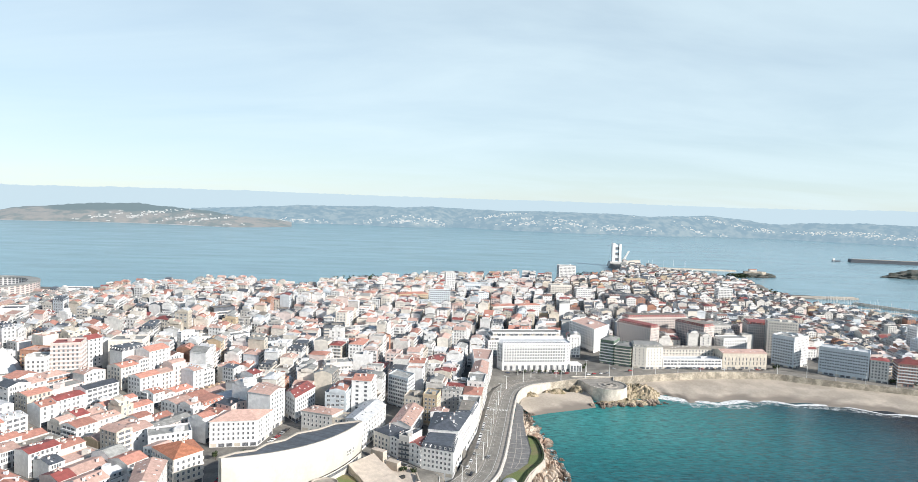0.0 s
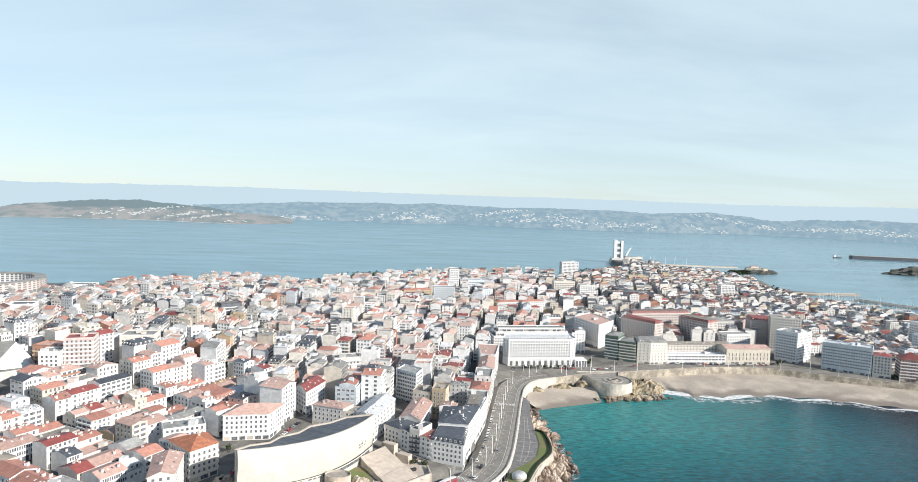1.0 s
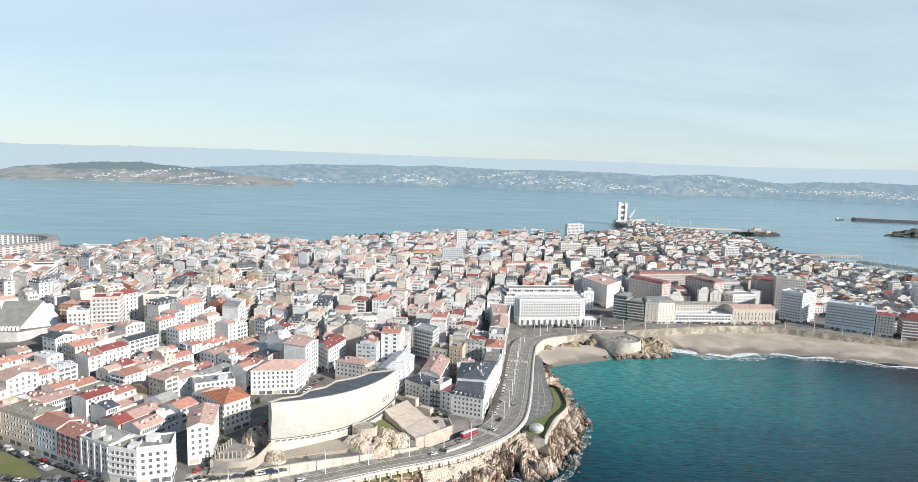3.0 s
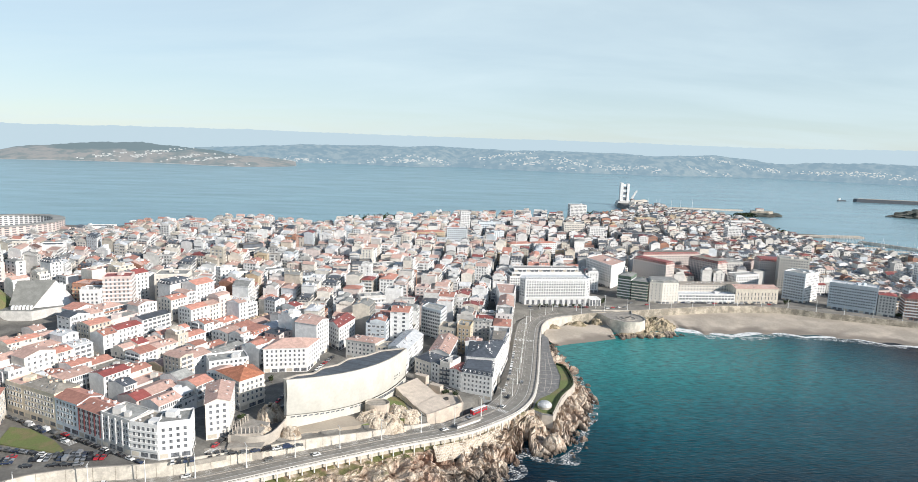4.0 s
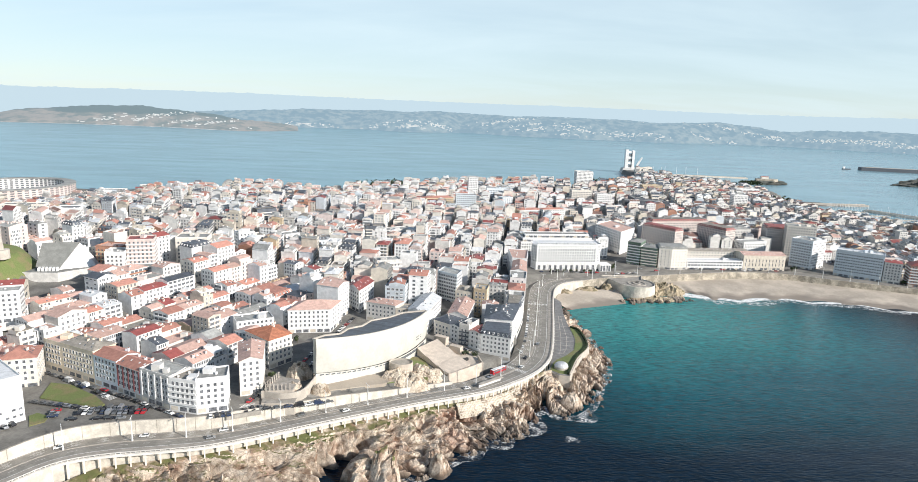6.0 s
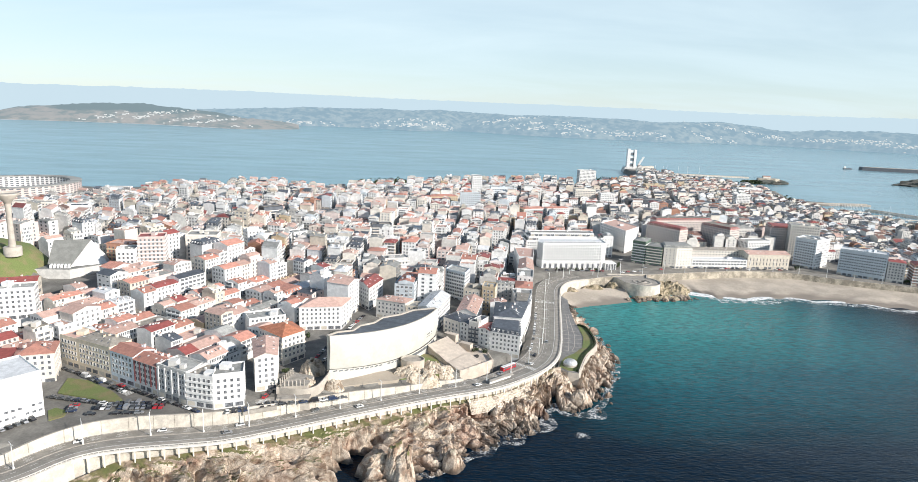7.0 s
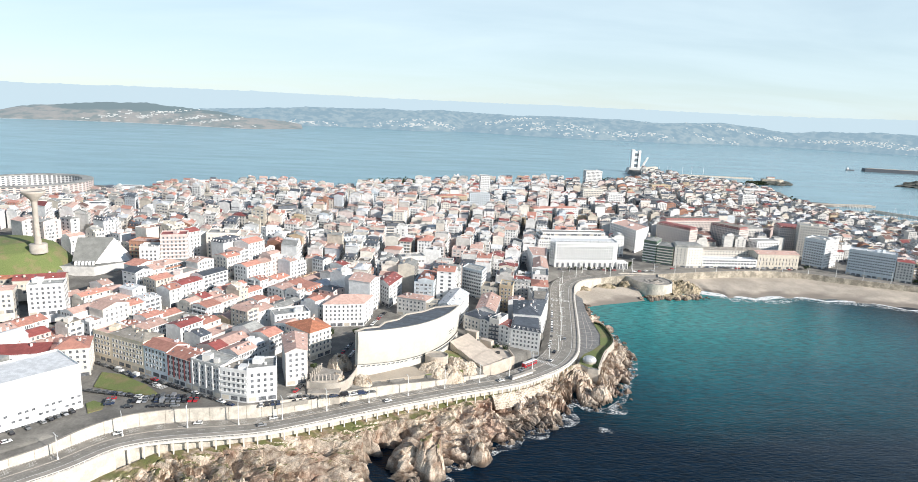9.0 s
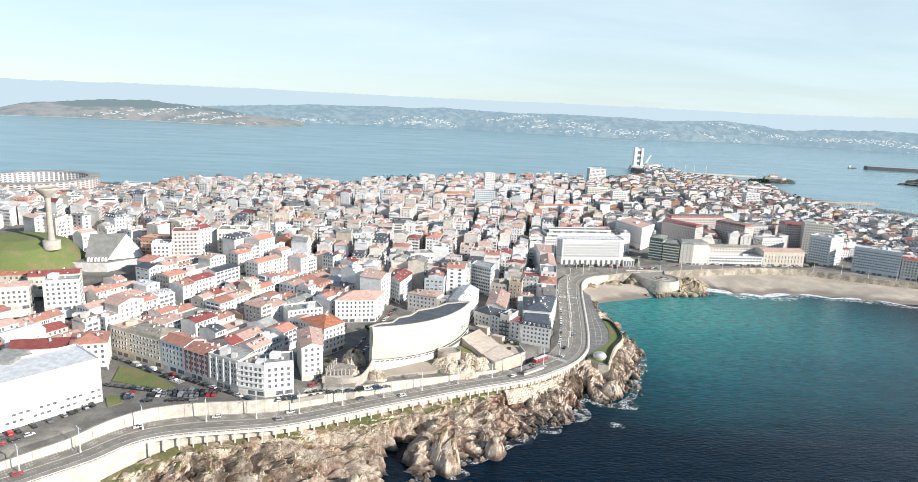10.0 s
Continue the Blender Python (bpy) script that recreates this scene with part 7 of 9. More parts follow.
def build_surf():
    edge = [(186, 578), (205, 566), (215, 564), (252, 566), (294, 572), (330, 565), (368, 555), (400, 545), (470, 511), (560, 465)]
    line = smooth_line([(x, y, 0) for x, y in edge], 1.5)
    nrm = normals_left(line)
    for a, b, h, seed, mat in ((-4, 6, 0.25, 1, FOAM), (-14, 7, 0.0, 2, WASH)):
        P = np.zeros((len(line), 9, 3))
        for i in range(len(line)):
            w = wobble(line[i, 0], line[i, 1], 0.03, seed) * 6
            grow = 0.55 + 0.6 * (0.5 + wobble(line[i, 0], line[i, 1], 0.022, seed + 5))
            if seed > 1 and wobble(line[i, 0], line[i, 1], 0.018, seed + 9) < -0.2:
                grow *= 0.3
            grow *= np.interp(line[i, 0], [186, 250, 320, 560], [1.3, 1.0, 0.65, 0.55])
            lap = abs(math.sin(i * 1.5 / 23 + 0.6)) ** 0.8
            c = (a + b) / 2 + w + 9 * lap - 5
            grow *= 0.55 + 0.75 * lap
            for j in range(9):
                t = j / 8
                o = c + (t - 0.5) * (b - a) * grow
                q = line[i, :2] + nrm[i] * o
                P[i, j] = (q[0], q[1], (0.16 if seed == 1 else 0.09) + h * math.sin(math.pi * t) ** 1.5 * grow)
        tagged(new("foam", grid_mesh("foam", P, mat)), "white breaking surf along the beach", "foam", kind="stuff")
    # wash round the rocks at the cliff's foot
    foot = smooth_line([(p[2], p[3], 0) for p in CLIFF[4:]], 1.0)
    fn = normals_left(foot)
    P = np.zeros((len(foot), 9, 3))
    for i in range(len(foot)):
        wide = max(0.3, np.interp(foot[i, 1], [200, 320, 350, 520], [8.0, 6.5, 2.0, 1.5]) * (0.4 + wobble(foot[i, 0], foot[i, 1], 0.06, 3) * 1.9))
        for j in range(9):
            o = np.interp(foot[i, 1], [325, 350], [3.5, 8.0]) - (4.5 + wide) * j / 8
            q = foot[i, :2] + fn[i] * o
            P[i, j] = (q[0], q[1], 0.10 + 0.15 * abs(wobble(q[0], q[1], 0.4)))
    tagged(new("foam", grid_mesh("foam", P[:, ::-1], WASH)), "white wash round the rocks", "foam", kind="stuff")
    for cx, cy, r in ((30, 287, 6), (-60, 233, 9), (-84, 216, 9)):
        s = Shape()
        n = 28
        rr = [r * (0.75 + 0.5 * wobble(math.cos(2 * math.pi * q / n) + cx, math.sin(2 * math.pi * q / n) + cy, 1.1)) for q in range(n)]
        s.face([(cx + rr[q] * math.cos(2 * math.pi * q / n), cy + rr[q] * 0.7 * math.sin(2 * math.pi * q / n), 0.11) for q in range(n)], WASH)
        tagged(part("foam", s), "patch of white foam on dark water", "foam", kind="stuff")


build_surf()


def build_bank():
    """Scrub and rubble along the foot of the sea walls."""
    line = beach_road[(beach_road[:, 0] > 150) & (beach_road[:, 0] < 700)]
    nrm = normals_left(line)
    for hi, top, m, lab in ((4.0, 6.0, SCRUB, "dark scrub along the foot of the beach wall"),):
        P = np.zeros((len(line), 7, 3))
        for i in range(len(line)):
            g = max(0.02, 0.12 + 1.5 * wobble(line[i, 0], line[i, 1], 0.03, 4))
            for j in range(7):
                t = j / 6
                q = line[i, :2] - nrm[i] * (0.6 + (hi * g) * t + wobble(line[i, 0], line[i, 1], 0.25, j) * 0.8)
                P[i, j] = (q[0], q[1], 3.4 + (top - 3.4) * g * math.cos(t * math.pi / 2) + 0.5 * wobble(q[0], q[1], 0.5))
        tagged(new("scrub", grid_mesh("scrub", P, m, smooth=False)), lab, "scrub", kind="stuff")


SCRUB = shade("dark_scrub", (0.10, 0.095, 0.05), rough=0.95, vary=0.5, scale=0.2, fine=1.5, bump=0.2, second=(0.22, 0.18, 0.12))
build_bank()


def build_revetment():
    """Pale rubble masonry that holds the bank below the promenade."""
    sel = (front[:, 0] > -34) & (front[:, 0] < 3) & (front[:, 1] < 330)
    line, nrm = front[sel], front_n[sel]
    rnd = random.Random(14)
    base = tagged(part("wall_revetment", strip(line, nrm, -1.3, -6.3, -3.1, -9.6, WALL_STONE)), "pale rubble masonry bank below the promenade", "wall", kind="structure")
    s = Shape()
    s.hull([(-0.62, -0.42, -0.3), (0.6, -0.45, -0.3), (0.64, 0.42, -0.3), (-0.58, 0.45, -0.3)], [(-0.5, -0.3, 0.22), (0.5, -0.34, 0.2), (0.5, 0.32, 0.25), (-0.46, 0.34, 0.2)], PALE_ROCK)
    stone = s.mesh("stone")
    for i in range(len(line)):
        for q in range(6):
            t = (q + 0.5 + rnd.uniform(-0.15, 0.15)) / 6
            p = along(line, nrm, i, -1.3 - 5.0 * t, -3.1 - 6.5 * t)
            k = rnd.uniform(0.75, 1.15)
            part("stone", stone, base).matrix_basis = pose(*p, 0, 0, math.degrees(math.atan2(nrm[i, 1], nrm[i, 0]))) @ Matrix.Rotation(radians(-50), 4, "Y") @ Matrix.Diagonal((k, k * rnd.uniform(0.9, 1.3), k, 1))


build_revetment()


def rock_mesh(name, rx, ry, h, seed, n=40, rough=0.32, mat=None):
    """A craggy mound, flat below."""
    P = np.zeros((n + 1, n // 2, 3))
    for i in range(n + 1):
        a = 2 * math.pi * (i % n) / n
        for j in range(n // 2):
            t = j / (n // 2 - 1) * math.pi / 2
            d = Vector((math.cos(a) * math.cos(t), math.sin(a) * math.cos(t), math.sin(t)))
            k = 1 + rough * (noise.fractal(d * 1.6 + Vector((seed, 0, 0)), 1, 2, 3) + 0.5 * noise.cell(d * 3.1 + Vector((seed, 5, 0))) + 0.35 * noise.fractal(d * 6 + Vector((0, seed, 0)), 1, 2, 2))
            P[i, j] = (d.x * rx * k, d.y * ry * k, d.z * h * k - 0.12 * h)
    return grid_mesh(name, P, mat or ROCK, smooth=False)


def crag(name, rx, ry, h, seed, mat=None, n=54):
    """A block of broken rock with tilted faces and open joints, steep at the sides."""
    x, y = np.meshgrid(np.linspace(-1.15, 1.15, n), np.linspace(-1.15, 1.15, n), indexing="ij")
    X, Y = x * rx, y * ry
    warp = np.array([[noise.fractal(Vector((a * 0.09, b * 0.09, seed)), 1, 2, 3) for a, b in zip(p, q)] for p, q in zip(X, Y)])
    r = np.hypot(x, y) + warp * 0.28
    e1, r1, t1 = blocks_at(X / 5.5 + warp * 0.6, Y / 5.0, seed)
    e2, r2, t2 = blocks_at(X / 2.0 + warp, Y / 2.3, seed + 7)
    fade = np.clip((1.05 - r) * 5, 0, 1)
    z = h * (np.clip(1 - r ** 3.2, -0.45, 1)) + fade * ((r1 - 0.5) * h * 0.34 + t1 * h * 0.5 + (r2 - 0.5) * h * 0.12 + t2 * h * 0.2 - h * 0.12 * np.maximum(0, 1 - e1 / 0.12))
    P = np.stack([X + fade * (r2 - 0.5) * 0.9, Y + fade * (r1 - 0.5) * 0.9, z], 2)
    return grid_mesh(name, P, mat or ROCK, smooth=False)


def place_rocks():
    rnd = random.Random(8)
    kinds = [rock_mesh("boulder", 1.0, 0.8, 0.9, k * 3.7, n=16) for k in range(5)]
    spots = []
    foot = smooth_line([(p[2], p[3], 0) for p in CLIFF[3:]], 1.0)
    for _ in range(55):
        i = rnd.randrange(len(foot))
        pull = 5.0 if foot[i, 1] > 335 else 0.0
        spots.append((foot[i, 0] - pull + rnd.gauss(0, 2), foot[i, 1] + rnd.gauss(0, 2), rnd.uniform(0.8, 2.6)))
    for _ in range(90):
        a = rnd.uniform(0, 1)
        spots.append((122 + 66 * a + rnd.gauss(0, 3), 547 + 14 * a + rnd.gauss(0, 4), rnd.uniform(1.0, 3.0)))
    for _ in range(40):
        a = rnd.uniform(0, 1)
        spots.append((60 + 4 * a + rnd.gauss(0, 2), 470 + 52 * a, rnd.uniform(0.8, 2.2)))
    for x, y, r in spots:
        o = new("boulder", kinds[rnd.randrange(5)])
        o.matrix_basis = pose(x, y, rnd.uniform(-0.4, 0.4), 0, 0, rnd.uniform(0, 360)) @ Matrix.Diagonal((r, r, r * rnd.uniform(0.7, 1.3), 1))
        tagged(o, "dark wet boulder at the water's edge", "rock", "boulders along the shore")
    big = [((-66, 240, -1), 9, 10, 15.5, 2.0), ((-40, 252, -1), 6.5, 6, 10, 3.0), ((-44, 262, -1), 6, 5, 8, 4.0), ((36, 326, -1), 8, 7, 9, 5.0), ((-104, 212, -1), 7, 6, 10, 8.0),
           ((172, 582, -1), 21, 17, 9.5, 6.5), ((152, 556, -1), 26, 8, 4, 7.5), ((92, 567, 1.5), 14, 5, 6, 9.5), ((69, 556, 1.5), 8, 5, 5.5, 10.5), ((113, 574, 1.0), 8, 6, 8, 12.5)]
    for p, rx, ry, h, sd in big:
        o = new("sea_rock", crag("sea_rock", rx, ry, h, sd, SLAB_ROCK if p[1] > 500 else ROCK))
        o.location = p
        tagged(o, "craggy brown rock standing in the shallows", "rock", "tall rocks below the cliff")
    for p, rx, ry, h, sd in (((-66, 311, 17), 17, 9, 8.0, 2.2), ((-52, 322, 17), 11, 9, 6.5, 3.3), ((-118, 281, 24), 5, 5, 5.5, 4.4), ((-105, 283, 23), 6, 4, 5, 6.1), ((-121, 303, 25), 7, 8, 6, 5.4)):
        o = new("rock_outcrop", crag("rock_outcrop", rx, ry, h, sd, PALE_ROCK))
        o.location = p
        tagged(o, "pale weathered rock outcrop below the museum", "rock", "outcrops below the museum")


place_rocks()


def build_fort():
    """The round sea bastion with its paved platform, joined to the road."""
    thing = new("sea_bastion")
    thing.location = (141, 571, 0)
    tagged(thing, "round stone bastion with a paved platform above the sand", "bastion")
    arc = [(17 * math.cos(a), 17 * math.sin(a)) for a in np.linspace(radians(-155), radians(60), 26)]
    ring = arc + [(12, 28), (-30, 24), (-22, 12)]
    s = Shape()
    s.hull(add_z(grow_ring(ring, 0.9), -2), add_z(ring, 11.4), WALL_STONE, cap_mat=PAVING)
    part("wall", s, thing, "weathered pale stone wall")
    s = Shape()
    out, inn = grow_ring(ring, 0.15), grow_ring(ring, -0.45)
    for i in range(len(ring) - 2):
        a, b, c, d = out[i], out[i + 1], inn[i + 1], inn[i]
        s.hull([(*a, 11.3), (*b, 11.3), (*c, 11.3), (*d, 11.3)], [(*a, 12.4), (*b, 12.4), (*c, 12.4), (*d, 12.4)], WALL_STONE)
    part("parapet", s, thing)
    for r0, r1, z in ((7.5, 9.0, 11.9), (2.0, 4.2, 12.2)):
        s = Shape()
        n = 28
        s.hull(ring_pts(r1, 11.3, n), ring_pts(r1, z, n), CONCRETE, cap=False)
        for i in range(n):
            j = (i + 1) % n
            o, q = ring_pts(r1, z, n), ring_pts(r0, z, n)
            s.face([o[i], o[j], q[j], q[i]], CONCRETE)
        part("stone_ring", s, thing)
    # old sea wall carrying the road from the bend to the fort
    seg = front[-75:]
    w = strip(seg, front_n[-75:], -0.95, -1.6, 0.3, -12, WALL_STONE)
    strip(seg, front_n[-75:], -0.35, -0.95, 1.1, 0.3, CONCRETE, w)
    tagged(part("wall_cove", w), "pale stained sea wall around the small cove", "wall", kind="structure")


build_fort()


TERRACE_GREY = shade("grey_terrace_slabs", (0.23, 0.225, 0.22), vary=0.25, scale=0.4, fine=1.5)


def build_garden():
    z = 11.6
    ring = [(33, 388), (28, 362), (25, 352), (31, 346), (37.5, 344.5), (47.5, 372), (60, 397), (59.5, 429), (52, 437), (53, 470), (56, 500), (52, 512), (46, 470), (40, 430)]
    low = [(x, y, z - 8) for x, y in grow_ring(ring, 0.6)]
    s = Shape()
    s.hull(low, add_z(ring, z), CONCRETE, cap_mat=TERRACE_GREY)
    tagged(part("pavement", s), "grey paved terrace beside the coast road", "terrace", kind="structure")
    lawn = [(26.5, 353), (31.5, 347.5), (37, 346.5), (46.5, 373), (58.5, 397.5), (58, 428), (52.5, 434), (52.5, 410), (48, 389), (40, 377), (33, 370), (29, 362)]
    s = Shape()
    s.hull(add_z(lawn, z), add_z(lawn, z + 0.25), CONCRETE, cap_mat=GRASS)
    tagged(part("lawn", s), "strip of mown green lawn on the terrace", "lawn")
    # clipped hedge along the outer rim, of many leaf clumps
    rim = smooth_line([(37.3, 346, 0), (47, 373, 0), (59, 397.3, 0), (58.8, 428, 0), (53, 435, 0)], 0.8)
    rn = normals_left(rim)
    s = strip(rim, rn, 0.1, 0.1, z + 0.1, z + 1.5, LEAF)
    strip(rim, rn, 1.2, 1.2, z + 1.5, z + 0.1, LEAF, s)
    strip(rim, rn, 0.1, 1.2, z + 1.5, z + 1.5, LEAF, s)
    rnd = random.Random(3)
    for _ in range(2600):
        i = rnd.randrange(len(rim))
        o = rnd.choice((rnd.uniform(0.0, 0.15), rnd.uniform(1.1, 1.35), rnd.uniform(0, 1.3)))
        c = Vector((*along(rim, rn, i, o)[:2], z + (rnd.uniform(0.2, 1.5) if o < 0.16 or o > 1.09 else 1.5)))
        a, b = Vector([rnd.gauss(0, 1) for _ in range(3)]).normalized() * 0.22, Vector([rnd.gauss(0, 1) for _ in range(3)]).normalized() * 0.22
        s.face([c - a, c + b, c + a, c - b], LEAF)
    tagged(part("hedge", s), "clipped dark green hedge along the terrace rim", "hedge")
    # low sea wall beyond the hedge
    s = strip(rim, rn, -0.5, -0.1, z + 0.8, z + 0.8, CONCRETE)
    strip(rim, rn, -0.1, -0.1, z + 0.8, z - 0.2, CONCRETE, s)
    strip(rim, rn, -0.9, -0.5, z - 6.5, z + 0.8, CONCRETE, s)
    tagged(part("wall_terrace", s), "cream concrete wall below the terrace", "wall", kind="structure")
    # glazed dome pavilion
    thing = new("dome_pavilion")
    thing.location = (34, 356.5, z + 0.2)
    tagged(thing, "small white domed pavilion on the lawn", "pavilion")
    s = Shape()
    prof = [(4.4, 0), (4.4, 1.3), (4.6, 1.3), (4.6, 1.55)]
    for (r0, z0), (r1, z1) in zip(prof, prof[1:]):
        s.hull(ring_pts(r0, z0, 24), ring_pts(r1, z1, 24), CONCRETE, cap=False)
    part("drum", s, thing)
    s = Shape()
    for k in range(6):
        a0, a1 = k / 6 * math.pi / 2, (k + 1) / 6 * math.pi / 2
        s.hull(ring_pts(4.5 * math.cos(a0), 1.5 + 2.7 * math.sin(a0), 24), ring_pts(max(0.05, 4.5 * math.cos(a1)), 1.5 + 2.7 * math.sin(a1), 24), WHITE_ROOF, cap=False)
    part("dome", s, thing, "white faceted dome")
    for k in range(12):
        a = 2 * math.pi * k / 12
        s = Shape()
        for q in range(6):
            a0, a1 = q / 6 * math.pi / 2, (q + 1) / 6 * math.pi / 2
            p, r = [(4.58 * math.cos(t) , 1.5 + 2.78 * math.sin(t)) for t in (a0, a1)]
            t = (-math.sin(a) * 0.08, math.cos(a) * 0.08)
            s.face([(p[0] * math.cos(a) - t[0], p[0] * math.sin(a) - t[1], p[1]), (p[0] * math.cos(a) + t[0], p[0] * math.sin(a) + t[1], p[1]),
                    (r[0] * math.cos(a) + t[0], r[0] * math.sin(a) + t[1], r[1]), (r[0] * math.cos(a) - t[0], r[0] * math.sin(a) - t[1], r[1])], METAL)
        part("rib", s, thing)
    # paving joints of the terrace as pale bands
    s = Shape()
    for k in range(11):
        y = 382 + k * 8
        x0, x1 = float(np.interp(y, [388, 430, 470], [34.5, 41, 47.5])), float(np.interp(y, [380, 390, 410, 434, 440, 470], [41, 47, 51.5, 51.5, 51, 52]))
        s.face([(x0, y, z + 0.006), (x1, y - 1.5, z + 0.006), (x1, y - 1.1, z + 0.006), (x0, y + 0.4, z + 0.006)], CONCRETE)
    for q in (0.3, 0.62):
        for k in range(10):
            y0, y1 = 382 + k * 8, 390 + k * 8
            f0, f1 = [float(np.interp(y, [388, 430, 470], [34.5, 41, 47.5])) * (1 - q) + q * float(np.interp(y, [380, 390, 410, 434, 440, 470], [41, 47, 51.5, 51.5, 51, 52])) for y in (y0, y1)]
            s.face([(f0, y0, z + 0.01), (f0 + 0.35, y0, z + 0.01), (f1 + 0.35, y1, z + 0.01), (f1, y1, z + 0.01)], CONCRETE)
    tagged(part("paving_band", s), "pale stone bands across the terrace paving", "paving", kind="structure")


build_garden()


# ---------------------------------------------------------------- below the museum
def build_museum_grounds():
    ring = [(-58, 350), (-37.5, 321.5), (-17, 341), (-23.5, 363), (-48, 369)]
    s = Shape()
    s.hull(add_z(ring, 10), add_z(ring, 18.2), TERRACE, cap_mat=TERRACE)
    tagged(part("plaza_terrace", s), "pale paved plaza beside the museum", "terrace", kind="structure")
    # three inclined slabs folding down from the museum to the front wall
    edge = [((-58.6, 349.5), (-46.5, 367)), ((-52, 340.5), (-39.5, 358)), ((-45, 331), (-32.5, 349)), ((-37.6, 321.6), (-25, 340))]
    for (a0, b0), (a1, b1), zt, zl in zip(edge, edge[1:], (24.6, 23.0, 21.3), (22.2, 20.6, 19.2)):
        s = Shape()
        top = [(*a0, zt), (*a1, zl), (*b1, zl - 0.2), (*b0, zt - 0.2)]
        s.hull([(x, y, 12) for x, y, _ in top], top, TERRACE)
        tagged(part("ramp_slab", s), "inclined beige stone slab of the folded ramp", "ramp", "folded ramp slabs by the museum")
    for a, b, z, lab in (((-37.7, 321.2), (-17, 340.8), 20.3, "front"), ((-17, 340.8), (-19.5, 352), 20.0, "side"), ((-58.8, 349.2), (-38, 321.3), 20.6, "outer")):
        L = math.dist(a, b)
        nx, ny = -(b[1] - a[1]) / L * 0.7, (b[0] - a[0]) / L * 0.7
        r = [a, b, (b[0] + nx, b[1] + ny), (a[0] + nx, a[1] + ny)]
        s = Shape()
        s.hull(add_z(r, 11), add_z(r, z), TERRACE)
        tagged(part("terrace_wall", s), f"beige stone {lab} wall of the plaza", "wall", "walls of the museum plaza")
    # solid dark box whose colour stands for the shade inside an opening
    s = Shape()
    s.box(-2.6, -0.8, 0, 2.6, 0.8, 1.5, DARK)
    o = part("stair_opening", s)
    o.matrix_basis = pose(-28.5, 347, 18.2, 0, 0, 40)
    tagged(o, "dark stair opening in the plaza paving", "stairwell")
    for x, y, z, w, d, h, r in ((-44, 371, 17, 9, 4, 8, -30), (-34, 360, 16, 8, 4, 7, -30), (-29, 336, 16.8, 4, 2.5, 2.2, -30)):
        s = Shape()
        s.box(-w / 2, -d / 2, -4, w / 2, d / 2, h, TERRACE)
        o = part("terrace_block", s)
        o.matrix_basis = pose(x, y, z, 0, 0, r)
        tagged(o, "low beige stone block on the plaza", "wall", "blocks on the museum plaza")
    # viewing platform
    s = Shape()
    cx, cy = -66, 321
    r = [(cx + 7 * math.cos(a), cy + 5 * math.sin(a)) for a in np.linspace(0, 2 * math.pi, 22, endpoint=False)]
    s.hull(add_z(r, 20), add_z(r, 27.2), TERRACE, cap=False)
    i = grow_ring(r, -0.3)
    for k in range(22):
        j = (k + 1) % 22
        s.face([(*r[k], 27.2), (*r[j], 27.2), (*i[j], 27.2), (*i[k], 27.2)], CONCRETE)
        s.face([(*i[j], 27.2), (*i[j], 26.2), (*i[k], 26.2), (*i[k], 27.2)], CONCRETE)
    s.face(add_z(i, 26.2), PAVING)
    tagged(part("viewing_platform", s), "rounded cream concrete viewing platform", "platform")
    # curved retaining wall and stepped ruin with its row of columns
    line = smooth_line([(-109, 293, 27.5), (-110, 284, 27), (-113, 274, 26.5), (-121, 270, 26.5), (-131, 272, 26.5)], 1.0)
    n = normals_left(line)
    s = strip(line, n, 0, 0, -6, 3.0, CONCRETE)
    strip(line, n, 0, 0.6, 3.0, 3.0, CONCRETE, s)
    strip(line, n, 0.6, 0.6, 3.0, -6, CONCRETE, s)
    tagged(part("wall_garden", s), "curved cream garden wall", "wall", kind="structure")
    for k, (ring, z) in enumerate((([(-130, 264), (-114, 266), (-114, 271), (-131, 270)], 26.5), ([(-132, 271), (-117, 274), (-116, 286), (-128, 290)], 29.5))):
        s = Shape()
        s.hull(add_z(ring, 20), add_z(ring, z), CONCRETE, cap_mat=PAVING)
        tagged(part("stepped_terrace", s), "stepped cream stone terrace", "terrace", "stepped terraces by the side street")
    col = Shape()
    col.hull(ring_pts(0.36, 0, 8), ring_pts(0.3, 3.0, 8), CONCRETE)
    col.box(-0.42, -0.42, 3.0, 0.42, 0.42, 3.25, CONCRETE)
    col = col.mesh("column")
    for k in range(7):
        for a, b in (((-131, 272), (-117.5, 274.5)), ((-131, 273), (-127.5, 288.5))):
            p = lerp(a, b, (k + 0.5) / 7)
            o = new("column", col)
            o.location = (p[0], p[1], 29.5)
            tagged(o, "short pale stone column on the terrace", "column", "row of columns on the terrace")
